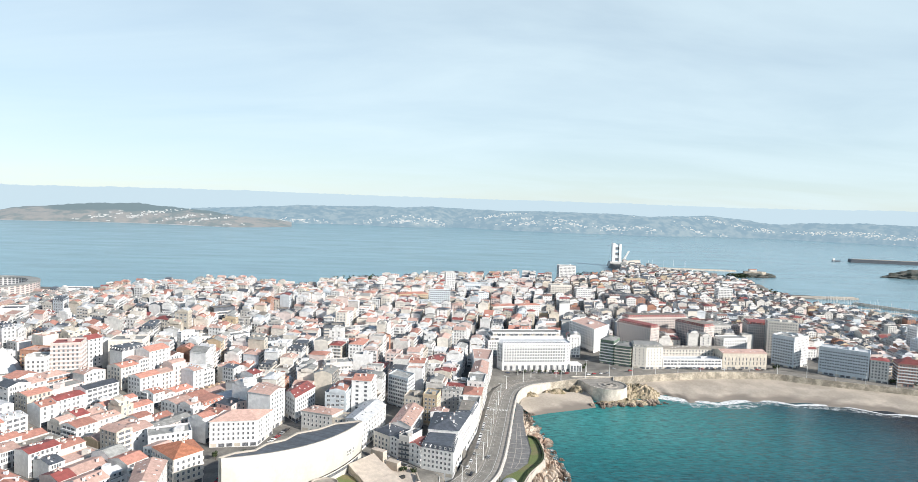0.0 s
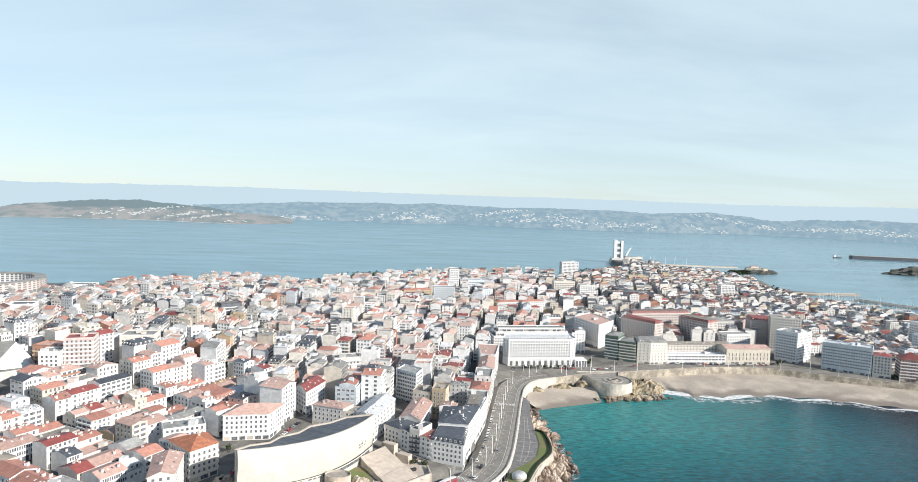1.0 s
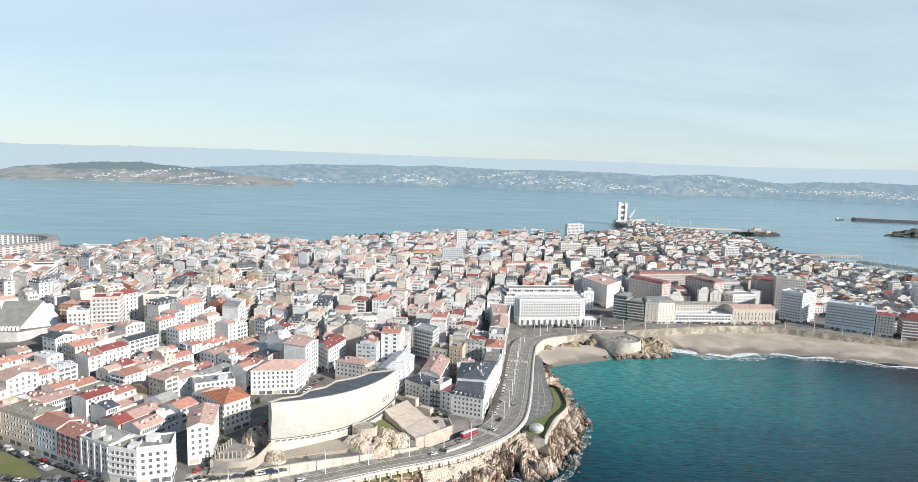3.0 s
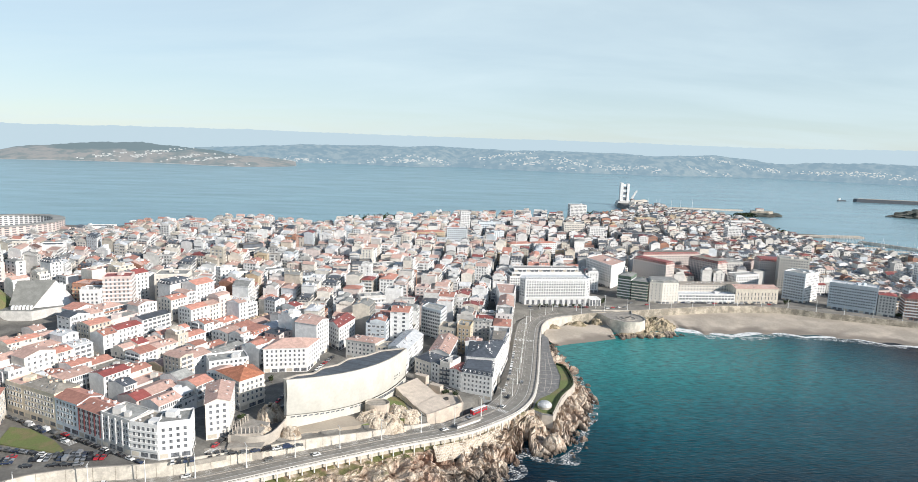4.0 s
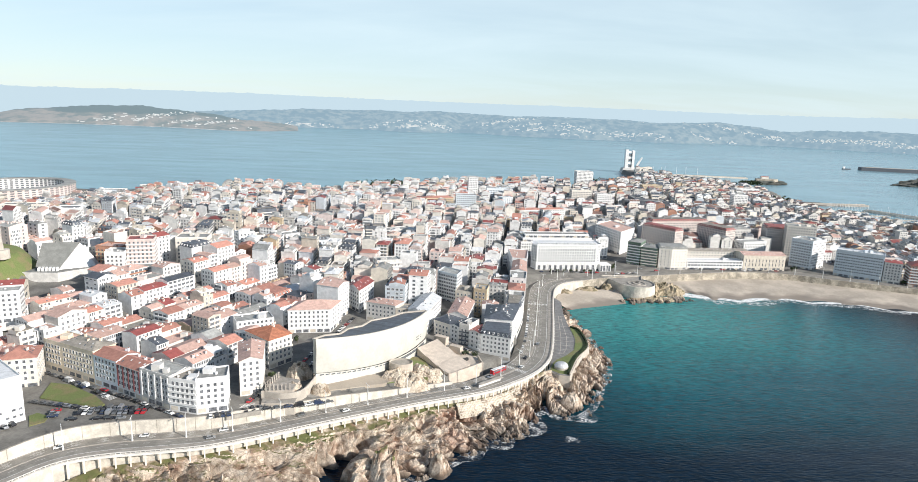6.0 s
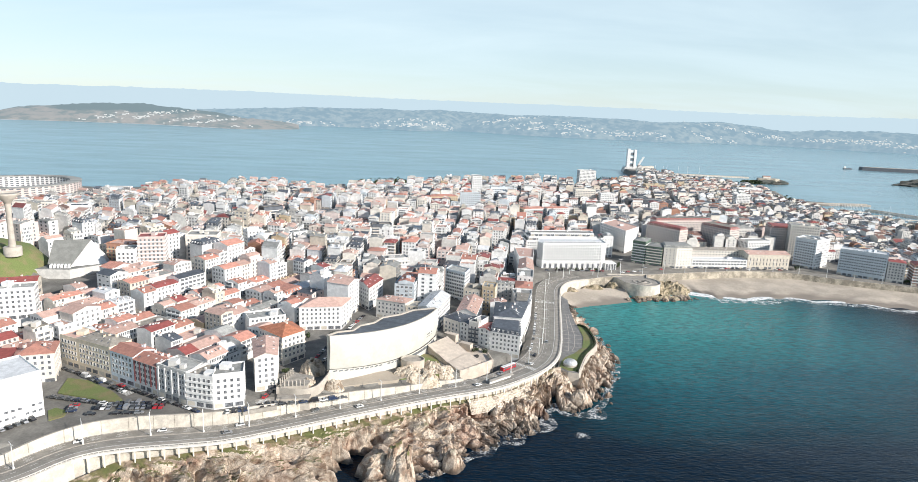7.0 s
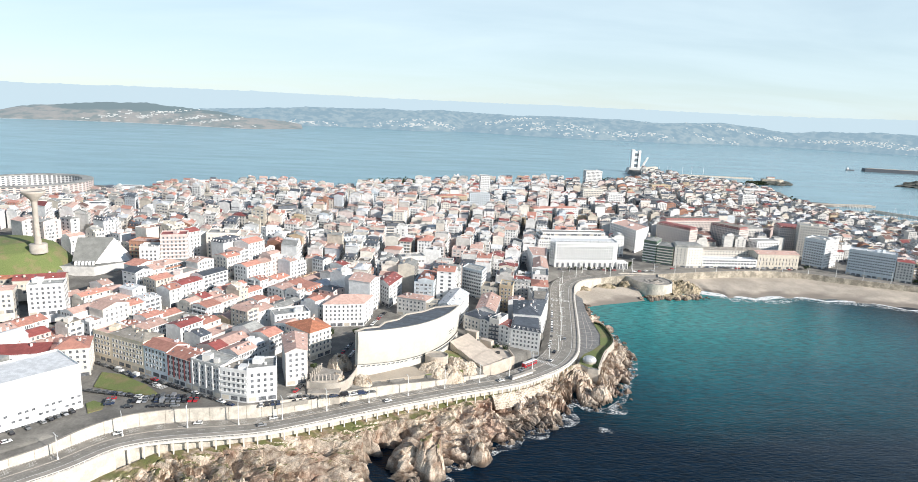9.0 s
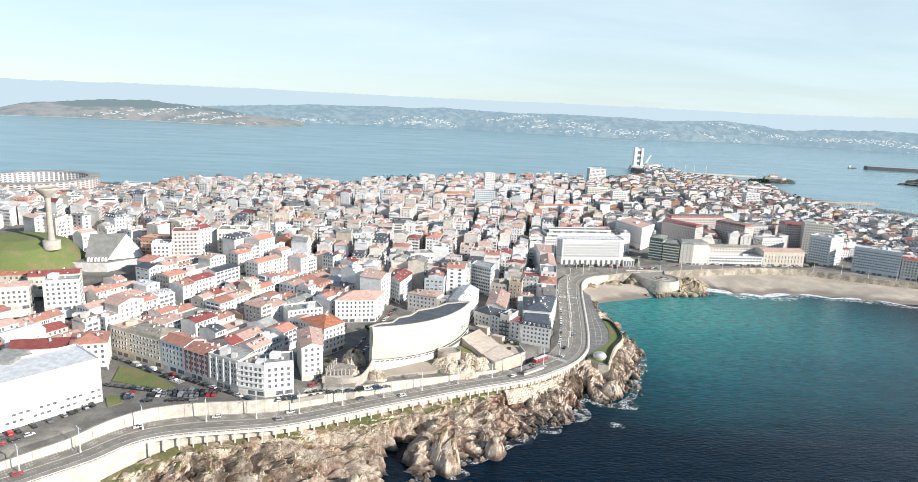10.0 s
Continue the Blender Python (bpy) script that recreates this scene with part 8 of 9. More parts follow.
    # bare sandy bank, grass and paved aprons, lying on the ground
    for ring, up, m, lab, nm in (([(-114, 291), (-106, 284), (-90, 291), (-74, 300), (-68, 306), (-80, 312), (-98, 302)], 0.5, SAND, "bare sandy bank below the museum", "bank"),
                                 ([(-72, 302), (-50, 314), (-48, 326), (-54, 345), (-62, 345), (-74, 320)], 0.35, GRASS, "rough grass bank beside the terrace", "lawn"),
                                 ([(-238, 262), (-204.5, 254.5), (-203.5, 257.5), (-213, 266), (-231, 276), (-242, 277)], 0.5, GRASS, "green lawn beside the car park", "lawn"),
                                 ([(-232, 245), (-230, 248), (-223, 245), (-221.5, 240), (-226, 236)], 0.5, GRASS, "small green traffic island with a kerb", "lawn"),
                                 ([(-142, 250), (-128, 258), (-132, 268), (-142, 262)], 0.25, PAVING, "pale paved forecourt beside the flats", "pavement")):
        drape(nm, ring, up, m, lab)


def drape(name, ring, up, mat, label):
    """A patch of ground cover that follows the ground."""
    xs, ys = [p[0] for p in ring], [p[1] for p in ring]
    bm = bmesh.new()
    bm.faces.new([bm.verts.new((*p, 0)) for p in ring])
    for ax, lo, hi in ((0, min(xs), max(xs)), (1, min(ys), max(ys))):
        for c in np.arange(lo + 2.5, hi, 2.5):
            co, no = [0, 0, 0], [0, 0, 0]
            co[ax], no[ax] = c, 1
            bmesh.ops.bisect_plane(bm, geom=bm.verts[:] + bm.edges[:] + bm.faces[:], plane_co=co, plane_no=no)
    for v in bm.verts:
        v.co.z = gz(v.co.x, v.co.y) + up
    edge = [e for e in bm.edges if e.is_boundary]
    ex = bmesh.ops.extrude_edge_only(bm, edges=edge)
    for v in ex["geom"]:
        if isinstance(v, bmesh.types.BMVert):
            v.co.z -= 2
    me = bpy.data.meshes.new(name)
    bm.to_mesh(me)
    bm.free()
    me.materials.append(mat)
    tagged(new(name, me), label, "lawn" if mat is GRASS else name, kind="structure" if mat is PAVING else "")


build_museum_grounds()


def build_hill():
    """The grassy mound under the water tower."""
    n = 70
    P = np.zeros((n, n, 3))
    for i in range(n):
        for j in range(n):
            x, y = HILL[0] - 66 + 132 * i / (n - 1), HILL[1] - 62 + 124 * j / (n - 1)
            P[i, j] = (x, y, gz(x, y) + 1.1 + 0.8 * wobble(x, y, 0.06) + (0.0 if math.hypot((x - HILL[0]) / 1.25, y - HILL[1]) < 40 else -3.0))
    tagged(new("grass_mound", grid_mesh("grass_mound", P, GRASS)), "grassy mound with worn paths and rocks", "hill", kind="structure")


build_hill()

# ---------------------------------------------------------------- vehicles
def car_parts(kind):
    """Meshes of a car, nose along +x, standing on z = 0: body, glass, wheel places."""
    L, W, H = {"hatch": (4.1, 1.75, 1.46), "saloon": (4.6, 1.8, 1.44), "van": (5.0, 1.95, 2.05)}[kind]
    w = W / 2
    prof = {"hatch": [(-0.5, 0.35), (-0.5, 0.85), (-0.44, 0.95), (0.22, 0.95), (0.46, 0.78), (0.5, 0.6), (0.5, 0.3)],
            "saloon": [(-0.5, 0.35), (-0.5, 0.85), (-0.34, 0.95), (0.2, 0.95), (0.46, 0.78), (0.5, 0.6), (0.5, 0.3)],
            "van": [(-0.5, 0.35), (-0.5, 1.05), (-0.49, 1.15), (0.3, 1.12), (0.46, 0.95), (0.5, 0.7), (0.5, 0.3)]}[kind]
    cab = {"hatch": [(-0.48, 0.95), (-0.40, 1.0), (0.03, 1.0), (0.22, 0.95)], "saloon": [(-0.34, 0.95), (-0.22, 1.0), (0.03, 1.0), (0.2, 0.95)],
           "van": [(-0.49, 1.15), (-0.47, 1.0), (0.16, 1.0), (0.3, 1.12)]}[kind]
    return L, W, H, w, prof, cab


@functools.lru_cache(None)
def car_meshes(kind, paint):
    L, W, H, w, prof, cab = car_parts(kind)
    m = CAR_PAINT[paint]
    s = Shape()
    side = [(x * L, z) for x, z in prof]
    n = len(side)
    lft, rgt = [(x, w, z) for x, z in side], [(x, -w, z) for x, z in side]
    s.face(rgt[::-1], m)
    s.face(lft, m)
    for i in range(n):
        j = (i + 1) % n
        s.face([rgt[i], rgt[j], lft[j], lft[i]], m)
    belt = 1.15 if kind == "van" else 0.95
    x0, x1, t0, t1 = cab[0][0] * L, cab[3][0] * L, cab[1][0] * L, cab[2][0] * L
    tw = w * (0.93 if kind == "van" else 0.78)
    roof = [(t0, -tw, H), (t1, -tw, H), (t1, tw, H), (t0, tw, H)]
    s.face([(x, y, z + 0.01) for x, y, z in roof], m)
    s.face([(t0, -tw, H - 0.05), (t0, tw, H - 0.05), (t0, tw, H + 0.01), (t0, -tw, H + 0.01)], m)
    body = s.mesh("body")
    g = Shape()
    low = [(x0, -w * 0.96, belt), (x1, -w * 0.96, belt), (x1, w * 0.96, belt), (x0, w * 0.96, belt)]
    g.hull(low, roof, m if kind == "van" else CAR_GLASS, cap=False)
    if kind == "van":
        g.face([(x1 - 0.25, -w * 0.9, belt + 0.05), (x1 + 0.02, -w * 0.9, belt + 0.03), (x1 + 0.02, w * 0.9, belt + 0.03), (x1 - 0.25, w * 0.9, belt + 0.05)], CAR_GLASS)
        g.face([(x1 + 0.03, -w * 0.85, belt + 0.08), (x1 + 0.03, w * 0.85, belt + 0.08), (t1 + 0.12, tw * 0.85, H - 0.15), (t1 + 0.12, -tw * 0.85, H - 0.15)], CAR_GLASS)
    return body, g.mesh("glass")


@functools.lru_cache(None)
def wheel_mesh():
    s = Shape()
    a, b = [(r * math.cos(t), -0.1, 0.32 + r * math.sin(t)) for r in (0.32,) for t in np.linspace(0, 2 * math.pi, 12, endpoint=False)], None
    b = [(x, 0.1, z) for x, _, z in a]
    s.hull(a[::-1], b[::-1], RUBBER)
    s.face(a, RUBBER)
    s.face([(x * 0.6, -0.105, 0.32 + (z - 0.32) * 0.6) for x, _, z in a], METAL)
    return s.mesh("wheel")


COLOUR = ["white", "black", "silver", "red", "dark blue", "dark grey"]
_protos = {}


def put_car(x, y, z, ang, kind, paint, group):
    m = pose(x, y, z + 0.02, 0, 0, ang)
    if (kind, paint, group) in _protos:
        return copy_thing(_protos[kind, paint, group], m)
    thing = new("van" if kind == "van" else "car")
    thing.matrix_basis = m
    word = {"hatch": "hatchback car", "saloon": "saloon car", "van": "delivery van"}[kind]
    tagged(thing, f"{COLOUR[paint]} {word} standing on grey asphalt", "van" if kind == "van" else "car", group)
    body, glass = car_meshes(kind, paint)
    part("body", body, thing)
    part("glass", glass, thing)
    L, W = car_parts(kind)[:2]
    for sx in (-0.3, 0.31):
        for sy in (-1, 1):
            o = part("wheel", wheel_mesh(), thing)
            o.matrix_basis = pose(sx * L, sy * (W / 2 - 0.06), 0, 0, 0, 0 if sy < 0 else 180)
    _protos[kind, paint, group] = thing
    return thing


_rnd_car = random.Random(21)


def row_of_cars(a, b, count, group, across=False, miss=0.08, zf=None):
    """Cars parked from a to b, nose to tail or side by side."""
    ang = math.degrees(math.atan2(b[1] - a[1], b[0] - a[0]))
    for k in range(count):
        if _rnd_car.random() < miss:
            continue
        p = lerp(a, b, (k + 0.5) / count)
        kind = _rnd_car.choices(("hatch", "saloon", "van"), (6, 4, 1))[0]
        paint = _rnd_car.choices(range(6), (22, 30, 14, 9, 8, 22))[0]
        z = zf(*p) if zf else gz(*p)
        put_car(p[0], p[1], z + 0.06, ang + (90 if across else 0) + _rnd_car.choice((0, 180)) + _rnd_car.uniform(-2, 2), kind, paint, group)


def upper_z(x, y):
    i = int(np.argmin((front[:, 0] - x) ** 2 + (front[:, 1] - y) ** 2))
    return max(float(WALL_TOP[i]) + 0.02, gz(x, y))


def park_cars():
    g = "cars parked on the upper street"
    row_of_cars((-214, 272.5), (-161, 246.5), 10, g, zf=upper_z)
    row_of_cars((-258, 290), (-216, 272.5), 8, g, zf=upper_z)
    row_of_cars((-238, 281), (-205, 264), 6, g, zf=upper_z)
    row_of_cars((-240, 257.5), (-203, 250.5), 8, g, zf=upper_z)
    row_of_cars((-211, 247), (-180, 251), 12, g, across=True, zf=upper_z, miss=0.03)
    row_of_cars((-212, 240.5), (-186, 244.5), 5, g, zf=upper_z)
    row_of_cars((-222, 250), (-219, 240), 4, g, across=True, zf=upper_z)
    row_of_cars((-267, 190), (-232, 237), 19, g, across=True, zf=upper_z, miss=0.05)
    row_of_cars((-263, 184), (-243, 211), 6, g, zf=upper_z)
    row_of_cars((-209, 250.5), (-180, 254), 12, g, across=True, zf=upper_z, miss=0.05)
    row_of_cars((-150, 248), (-140, 252), 4, g, across=True, zf=upper_z)
    g = "cars parked in the side street"
    row_of_cars((-137, 264), (-131, 290), 5, g)
    row_of_cars((-126, 300), (-119, 345), 9, g)
    row_of_cars((-120.5, 297), (-114, 342), 9, g)
    row_of_cars((-118, 350), (-106, 400), 9, g)
    row_of_cars((-137, 256), (-128, 262), 3, g, across=True)
    row_of_cars((-128, 259), (-96, 274), 7, g, zf=upper_z)
    row_of_cars((-46, 380), (-18, 360), 7, g)
    row_of_cars((-48, 374), (-30, 362), 4, g)
    g = "cars parked along the coast road"
    k0 = int(np.argmin((front[:, 0] - 27) ** 2 + (front[:, 1] - 364) ** 2))
    for i in range(k0, k0 + 130, 6):
        if _rnd_car.random() < 0.75:
            p = along(front, front_n, i, ROAD_W[i] - 1.4)
            put_car(*p, math.degrees(math.atan2(-front_n[i, 0], front_n[i, 1])), _rnd_car.choice(("hatch", "saloon")), _rnd_car.choice((0, 0, 1, 2, 5)), g)
    g = "cars driving on the coast road"
    for i, fr, paint in ((150, 0.42, 3), (196, 0.75, 0), (224, 0.78, 0), (262, 0.72, 0), (300, 0.75, 5), (322, 0.3, 0), (255, 0.25, 2), (120, 0.7, 5), (395, 0.3, 0), (420, 0.7, 2), (450, 0.4, 0), (468, 0.62, 1), (500, 0.35, 2)):
        if i < len(front):
            p = along(front, front_n, i, 4.2 + (ROAD_W[i] - 4.2) * fr)
            put_car(*p, math.degrees(math.atan2(-front_n[i, 0], front_n[i, 1])) + (180 if fr > 0.5 else 0), "hatch", paint, g)
    g = "cars before the hotel"
    row_of_cars((48, 596), (112, 607), 12, g, miss=0.3)
    row_of_cars((214, 638), (322, 645), 18, g, miss=0.25)
    row_of_cars((420, 618), (520, 575), 12, g, miss=0.4)
    for x, y, a in ((130, 604, 20), (136, 607, 20), (143, 609, 20), (150, 611, 20), (175, 622, 20), (160, 628, 20)):
        put_car(x, y, gz(x, y) + 0.08, a, "hatch", _rnd_car.choice((0, 2, 3)), g)


park_cars()


def build_bus():
    lane = front[:, :2] + front_n * (ROAD_W - 2.6)[:, None]
    i = int(np.argmin((lane[:, 0] + 6) ** 2 + (lane[:, 1] - 338) ** 2))
    thing = new("bus")
    p = along(front, front_n, i, ROAD_W[i] - 2.6)
    thing.matrix_basis = pose(p[0], p[1], p[2] + 0.02, 0, 0, math.degrees(math.atan2(-front_n[i, 0], front_n[i, 1])))
    tagged(thing, "red city bus with a white roof on the coast road", "bus")
    s = Shape()
    s.box(-6, -1.25, 0.35, 6, 1.25, 2.9, CAR_PAINT[3], base=True)
    part("body", s, thing)
    s = Shape()
    s.hull([(-5.9, -1.2, 2.9), (5.9, -1.2, 2.9), (5.9, 1.2, 2.9), (-5.9, 1.2, 2.9)], [(-5.6, -1.0, 3.15), (5.6, -1.0, 3.15), (5.6, 1.0, 3.15), (-5.6, 1.0, 3.15)], CAR_PAINT[0])
    part("roof", s, thing, "white roof")
    for sy in (-1, 1):
        for k in range(6):
            s = Shape()
            x = -5.4 + k * 1.85
            y0, y1 = sorted((sy * 1.24, sy * 1.28))
            s.box(x, y0, 1.5, x + 1.6, y1, 2.6, GLASS)
            part("window", s, thing)
    for sx in (-3.6, 3.9):
        for sy in (-1, 1):
            o = part("wheel", wheel_mesh(), thing)
            o.matrix_basis = pose(sx, sy * 1.2, 0, 0, 0, 0 if sy < 0 else 180) @ Matrix.Diagonal((1.5, 1.2, 1.5, 1))


build_bus()


def build_shelter():
    """A long pale tram shelter on the promenade."""
    lane = front[:, :2] + front_n * 6.0
    i = int(np.argmin((lane[:, 0] + 10) ** 2 + (lane[:, 1] - 317) ** 2))
    thing = new("tram_shelter")
    p = along(front, front_n, i, 6.0)
    thing.matrix_basis = pose(p[0], p[1], p[2] + 0.02, 0, 0, math.degrees(math.atan2(-front_n[i, 0], front_n[i, 1])))
    tagged(thing, "long pale tram shelter with a flat roof", "shelter")
    s = Shape()
    s.box(-9, -1.2, 2.7, 9, 1.4, 2.95, CONCRETE, base=True)
    part("roof", s, thing)
    for k in range(7):
        s = Shape()
        s.box(-8.8 + k * 2.9, 0.9, 0, -8.65 + k * 2.9, 1.05, 2.7, METAL)
        part("post", s, thing)
    for k in range(6):
        s = Shape()
        s.box(-8.6 + k * 2.9, 0.94, 0.3, -5.95 + k * 2.9, 1.0, 2.4, FRAME)
        part("panel", s, thing)


build_shelter()


def road_paint():
    """Crossings, lane arrows and the pale cross lines on the coast road."""
    s = Shape()
    for i in (int(np.argmin((front[:, 0] - 14) ** 2 + (front[:, 1] - 338) ** 2)), int(np.argmin((front[:, 0] - 47) ** 2 + (front[:, 1] - 488) ** 2))):
        for k in range(13):
            o = 5.2 + k * 1.15
            if o > ROAD_W[i] - 1:
                break
            s.face([along(front, front_n, i - 2, o, 0.012), along(front, front_n, i + 2, o, 0.012), along(front, front_n, i + 2, o + 0.55, 0.012), along(front, front_n, i - 2, o + 0.55, 0.012)], PAINT)
    k0 = int(np.argmin((front[:, 0] - 27) ** 2 + (front[:, 1] - 364) ** 2))
    for i in range(k0 - 60, len(front) - 20, 21):
        s.face([along(front, front_n, i, 5.4, 0.010), along(front, front_n, i, ROAD_W[i] - 1.2, 0.010), along(front, front_n, i + 1, ROAD_W[i + 1] - 1.2, 0.010), along(front, front_n, i + 1, 5.4, 0.010)][::-1], PAVING)
    for x, y, a in ((-205.5, 264.5, -27), (-136, 262, 70)):
        for k in range(7):
            c, sn = math.cos(radians(a)), math.sin(radians(a))
            px, py = x + c * (k - 3) * 1.1, y + sn * (k - 3) * 1.1
            z = upper_z(px, py) + 0.12
            s.face([(px - c * 0.3 + sn * 2, py - sn * 0.3 - c * 2, z), (px + c * 0.3 + sn * 2, py + sn * 0.3 - c * 2, z), (px + c * 0.3 - sn * 2, py + sn * 0.3 + c * 2, z), (px - c * 0.3 - sn * 2, py - sn * 0.3 + c * 2, z)], PAINT)
    # lane lines: solid along the tracks, broken between the lanes
    for o, w in ((4.75, 0.16), (11.2, 0.16)):
        strip(front, front_n, o, o + w, 0.013, 0.013, PAINT, s)
    for i in range(10, len(front) - 14, 9):
        for f in (0.72, 0.86):
            o = 4.2 + (ROAD_W[i] - 4.2) * f
            s.face([along(front, front_n, i, o, 0.013), along(front, front_n, i, o + 0.2, 0.013), along(front, front_n, i + 3, o + 0.2, 0.013), along(front, front_n, i + 3, o, 0.013)][::-1], PAINT)
    tagged(part("road_marking", s), "white zebra crossings and pale cross bands", "road marking", kind="structure")
    s = strip(front, front_n, 4.2 + (ROAD_W - 4.2) * 0.49, 4.2 + (ROAD_W - 4.2) * 0.55, 0.14, 0.14, PAVING)
    strip(front, front_n, 4.2 + (ROAD_W - 4.2) * 0.49, 4.2 + (ROAD_W - 4.2) * 0.49, 0.0, 0.14, CONCRETE, s)
    strip(front, front_n, 4.2 + (ROAD_W - 4.2) * 0.55, 4.2 + (ROAD_W - 4.2) * 0.55, 0.14, 0.0, CONCRETE, s)
    rails = Shape()
    for o in (5.6, 7.05, 8.6, 10.05):
        strip(front, front_n, o, o + 0.14, 0.011, 0.011, ZINC, rails)
    tagged(part("tram_rail", rails), "tram rails set flush in the coast road", "rail", kind="structure")
    tagged(part("median", s), "narrow paved median strip between the lanes", "median", kind="structure")


road_paint()


# ---------------------------------------------------------------- trees
def leaf_crown(r, h, seed, n=420):
    rnd = random.Random(seed)
    s = Shape()
    lobes = [(Vector((rnd.gauss(0, r * 0.4), rnd.gauss(0, r * 0.4), h + rnd.gauss(0, r * 0.3))), r * rnd.uniform(0.4, 0.7)) for _ in range(6)]
    for _ in range(n):
        c, q = lobes[rnd.randrange(6)]
        d = Vector([rnd.gauss(0, 1) for _ in range(3)]).normalized()
        p = c + d * q * rnd.uniform(0.7, 1.05)
        a = d.cross(Vector([rnd.gauss(0, 1) for _ in range(3)])).normalized() * r * 0.14
        b = (d + Vector([rnd.gauss(0, 0.5) for _ in range(3)])).cross(a).normalized() * r * 0.14
        s.face([p - a, p + b, p + a, p - b], LEAF)
    return s.mesh("crown")


def trunk_mesh(h):
    s = Shape()
    s.hull(ring_pts(0.22, -0.5, 7), ring_pts(0.13, h, 7), BARK)
    for a in (0.4, 2.5, 4.4):
        d = Vector((math.cos(a), math.sin(a), 0)) * h * 0.35
        s.hull([(x * 0.5, y * 0.5, h * 0.65) for x, y, _ in ring_pts(0.13, 0, 5)], [(d.x + x * 0.3, d.y + y * 0.3, h * 1.15) for x, y, _ in ring_pts(0.13, 0, 5)], BARK)
    return s.mesh("trunk")


def plant_trees():
    rnd = random.Random(4)
    crowns = [leaf_crown(2.2, 3.6, k) for k in range(4)]
    trunk = trunk_mesh(3.0)
    spots = [(60 + 7 * k, 598 + 1.2 * k, 0.7) for k in range(7)] + [(128, 622, 0.9), (131, 629, 1.0), (126, 634, 0.9)]
    spots += [(430 + 9 * k, 612 - 4.2 * k, 1.1) for k in range(8)] + [(-32, 361, 0.9), (-28, 357, 0.8), (-22, 356, 0.8)]
    spots += [(-134, 296, 0.8), (-120, 352, 1.0), (-134, 350, 0.9), (332, 648, 0.9), (338, 652, 0.9)]
    for x, y, k in spots:
        t = new("tree")
        t.matrix_basis = pose(x, y, gz(x, y), 0, 0, rnd.uniform(0, 360)) @ Matrix.Diagonal((k, k, k, 1))
        tagged(t, "small dark green street tree", "tree", "street trees")
        part("trunk", trunk, t)
        part("crown", crowns[rnd.randrange(4)], t)
    # wooded spots on the far shore of the town
    s = Shape()
    for cx, cy, rx, ry, n in ((-150, 1165, 60, 25, 300), (560, 1560, 40, 20, 160), (690, 1560, 30, 12, 120), (300, 1420, 30, 10, 60), (450, 1470, 25, 15, 80), (620, 1290, 50, 6, 50)):
        for _ in range(n):
            x, y = cx + rnd.gauss(0, rx * 0.5), cy + rnd.gauss(0, ry * 0.5)
            z = gz(x, y) + rnd.uniform(3, 11)
            for _ in range(5):
                d = Vector([rnd.gauss(0, 1) for _ in range(3)]).normalized()
                a = d.orthogonal().normalized() * rnd.uniform(1.2, 2.2)
                b = d.cross(a)
                p = Vector((x, y, z)) + Vector([rnd.gauss(0, 1.4) for _ in range(3)])
                s.face([p - a, p + b, p + a, p - b], LEAF)
    tagged(part("woods", s), "dark evergreen clumps by the shore", "trees", kind="stuff")


plant_trees()


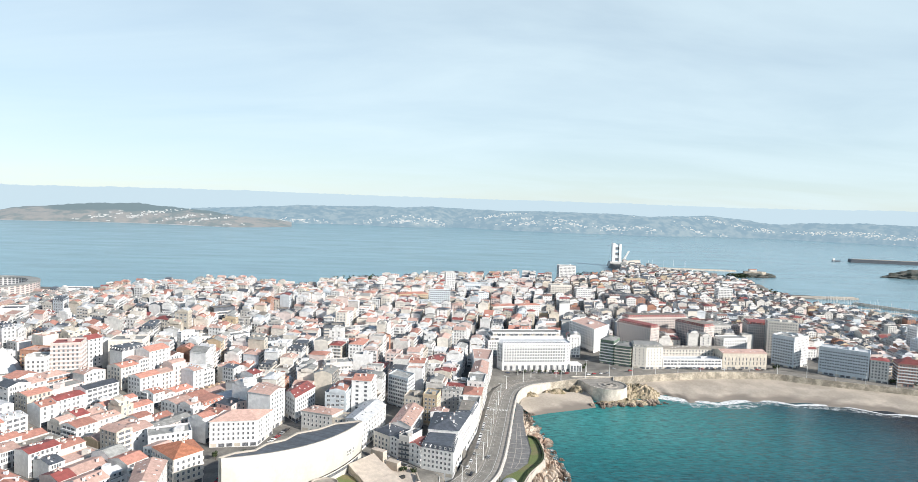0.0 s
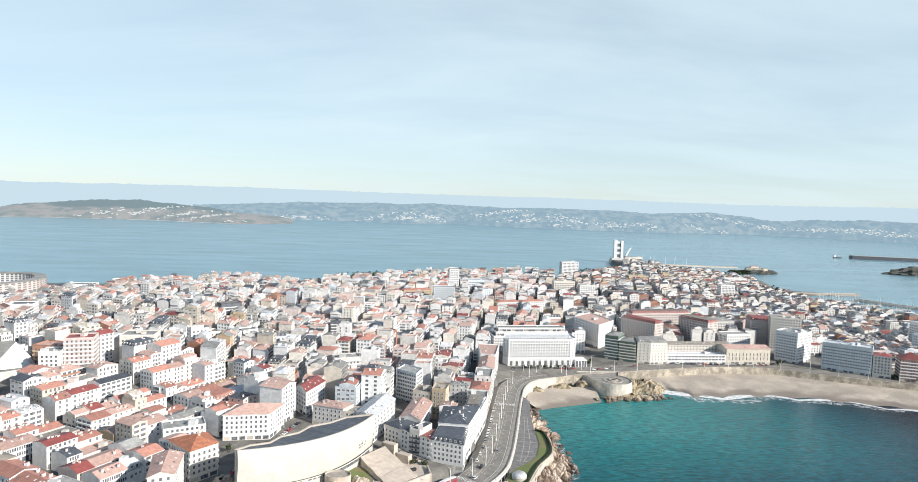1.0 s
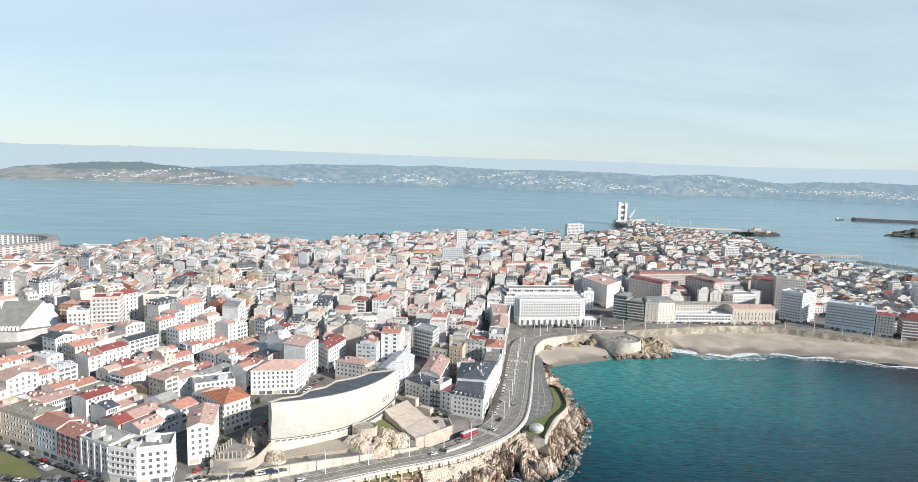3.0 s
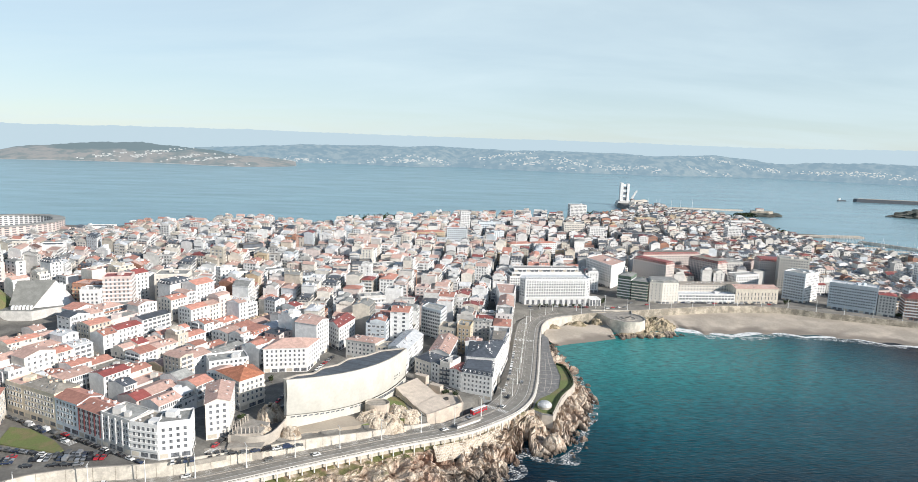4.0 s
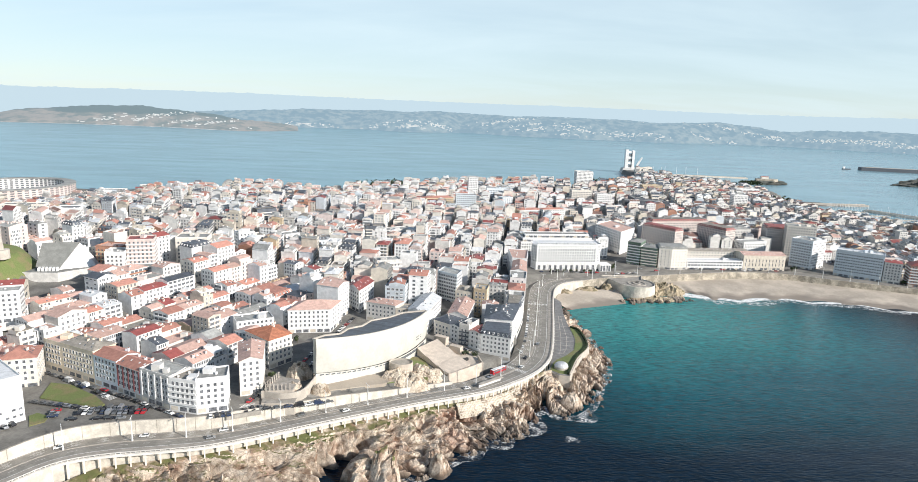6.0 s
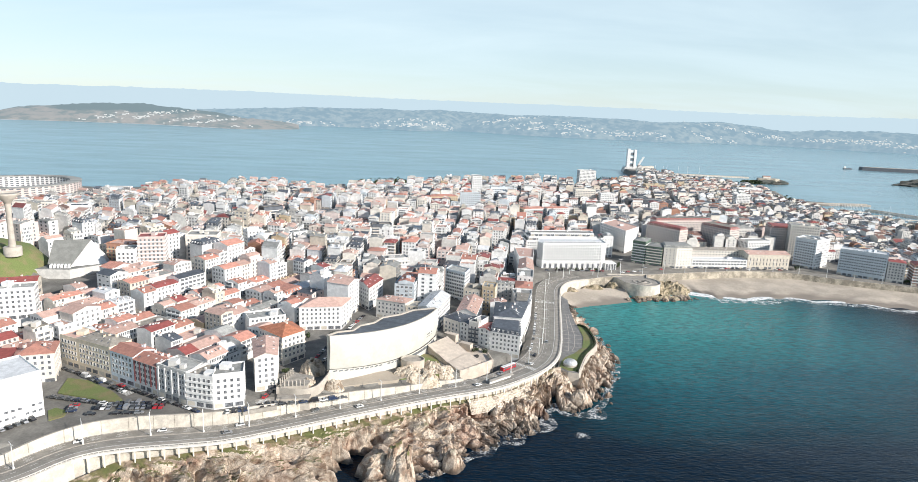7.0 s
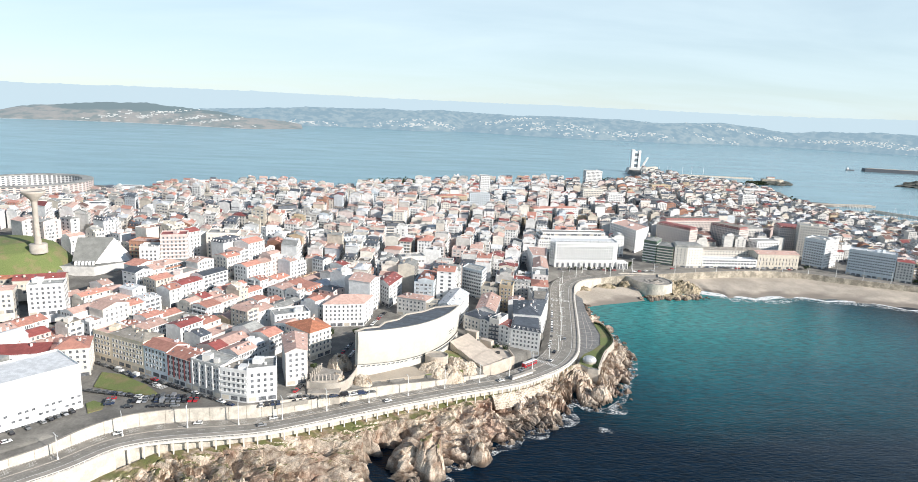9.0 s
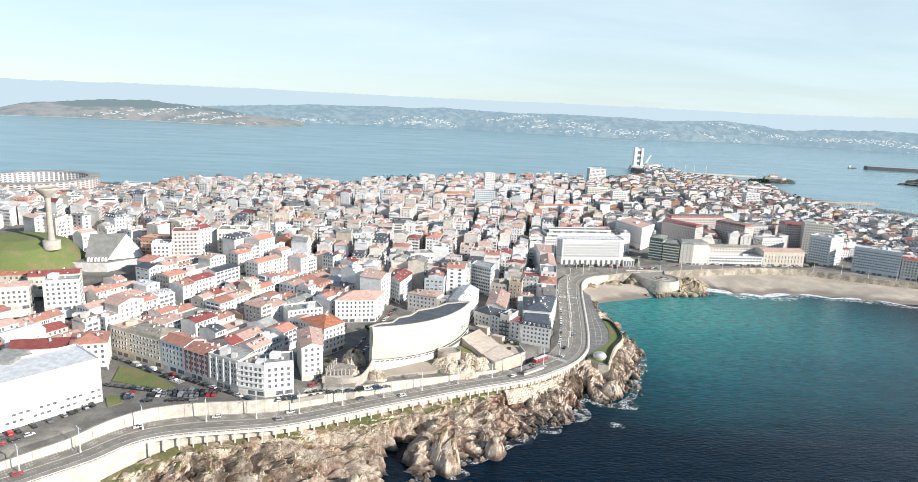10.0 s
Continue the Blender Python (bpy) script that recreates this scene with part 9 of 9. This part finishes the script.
# ---------------------------------------------------------------- harbour
def build_harbour():
    rnd = random.Random(6)
    woods = shade("dark_islet_woods", (0.055, 0.07, 0.065), rough=0.95, vary=0.5, scale=0.08, fine=0.5, bump=0.2, second=(0.12, 0.115, 0.10))
    def pier(name, a, b, w, z, mat, label, cat):
        L = math.dist(a, b)
        nx, ny = -(b[1] - a[1]) / L * w / 2, (b[0] - a[0]) / L * w / 2
        r = [(a[0] - nx, a[1] - ny), (b[0] - nx, b[1] - ny), (b[0] + nx, b[1] + ny), (a[0] + nx, a[1] + ny)]
        s = Shape()
        s.hull(add_z(grow_ring(r, 1.5), -3), add_z(r, z), mat)
        s.hull(add_z(grow_ring(r, -w * 0.33), z), add_z(grow_ring(r, -w * 0.33), z + 1.2), CONCRETE)
        return tagged(part(name, s), label, cat)
    pier("breakwater", (772, 1222), (900, 1030), 10, 4, WALL_STONE, "dark stone marina breakwater", "breakwater")
    pier("breakwater", (505, 1835), (800, 1815), 8, 3, WALL_STONE, "low stone breakwater beyond the tower", "breakwater")
    pier("breakwater", (1440, 2320), (1900, 2230), 30, 12, SLATE, "long dark harbour mole", "breakwater")
    pier("quay", (650, 1282), (826, 1302), 16, 3.4, PAVING, "pale quay at the marina's mouth", "quay")
    pier("ramp", (485, 1885), (560, 1960), 12, 12, CONCRETE, "sloping pale ramp behind the control tower", "ramp")
    for k in range(6):
        pier("pontoon", (772 - k * 17, 985 + k * 44), (868 - k * 21, 1000 + k * 40), 2.4, 0.7, CONCRETE, "pale floating pontoon in the marina", "pontoon")
    hull, mast = Shape(), Shape()
    low = [(-4.5, -1.1, -0.3), (3.0, -1.2, -0.3), (5.4, 0, -0.2), (3.0, 1.2, -0.3), (-4.5, 1.1, -0.3)]
    hull.hull(low, [(x * 1.06, y * 1.25, 1.1) for x, y, _ in low], WHITE)
    hull.hull([(-2.5, -0.9, 1.1), (1.6, -0.8, 1.1), (1.6, 0.8, 1.1), (-2.5, 0.9, 1.1)], [(-2.2, -0.7, 1.8), (1.0, -0.6, 1.7), (1.0, 0.6, 1.7), (-2.2, 0.7, 1.8)], FRAME)
    mast.hull(ring_pts(0.16, 1.0, 6, 0.8), ring_pts(0.12, 16, 6, 0.8), FRAME)
    mast.hull(ring_pts(0.1, 2.6, 6, -1.5), ring_pts(0.1, 2.9, 6, -1.5), FRAME)
    hull, mast = hull.mesh("hull"), mast.mesh("mast")
    for k in range(6):
        for q in range(13):
            for sd in (-1, 1):
                if rnd.random() < 0.25:
                    continue
                p = lerp((772 - k * 17, 985 + k * 44), (868 - k * 21, 1000 + k * 40), (q + 0.5) / 13)
                t = new("sailing_boat")
                sc = rnd.uniform(0.75, 1.25)
                t.matrix_basis = pose(p[0], p[1] + sd * 6, 0, 0, 0, 90 * sd + rnd.uniform(-4, 4)) @ Matrix.Diagonal((sc, sc, sc, 1))
                tagged(t, "white sailing boat moored at a pontoon", "boat", "boats in the marina")
                part("hull", hull, t)
                part("mast", mast, t)
    for x, y in ((520, 1800), (550, 1790), (580, 1780), (610, 1790), (640, 1780), (535, 1775)):
        t = new("sailing_boat")
        t.matrix_basis = pose(x, y, 0, 0, 0, 40) @ Matrix.Diagonal((2, 2, 1.8, 1))
        tagged(t, "white sailing boat moored beyond the old town", "boat", "boats in the marina")
        part("hull", hull, t)
        part("mast", mast, t)
    # the island castle
    c = new("sea_castle")
    c.location = (795, 1690, 0)
    tagged(c, "low grey stone castle on a rocky islet", "castle")
    part("islet", rock_mesh("islet", 56, 28, 12, 3.0, mat=woods), c, "dark scrub-grown rocky islet")
    s = Shape()
    r = [(-30, -10), (14, -14), (30, -4), (24, 10), (-24, 13)]
    s.hull(add_z(grow_ring(r, 1), 2), add_z(r, 14), SEA_WALL, cap_mat=PAVING)
    part("wall", s, c)
    s = Shape()
    s.box(-14, -3, 14, 6, 6, 19, CREAM)
    roof_on(s, [(-14, -3), (6, -3), (6, 6), (-14, 6)], 19, "gable", CLAY, CREAM, rnd)
    part("keep", s, c)
    o = new("islet", rock_mesh("islet", 120, 30, 26, 5.0, mat=woods))
    o.location = (1330, 1780, -2)
    tagged(o, "dark wooded islet at the harbour mouth", "islet")
    # two vessels
    for x, y, k, lab in ((1395, 2330, 1.0, "small dark ship at anchor"),):
        s = Shape()
        low = [(-14, -3, -1), (12, -3, -1), (18, 0, -1), (12, 3, -1), (-14, 3, -1)]
        s.hull(low, [(a, b, 4) for a, b, _ in low], SLATE)
        s.box(-12, -2.4, 4, -5, 2.4, 11, WHITE)
        o = part("ship", s)
        o.location = (x, y, 0)
        tagged(o, lab, "ship")
    for pts, lab in (((200, 1400, 260, 1385), "long white wake"), ((120, 1430, 150, 1420), "short white wake")):
        s = Shape()
        line = smooth_line([(pts[0], pts[1], 0.15), ((pts[0] + pts[2]) / 2, (pts[1] + pts[3]) / 2 + 3, 0.15), (pts[2], pts[3], 0.15)], 3)
        s = strip(line, normals_left(line), -2.5, 2.5, 0, 0, FOAM)
        tagged(part("foam", s), lab + " on the far water", "foam", kind="stuff")


build_harbour()

build_town()
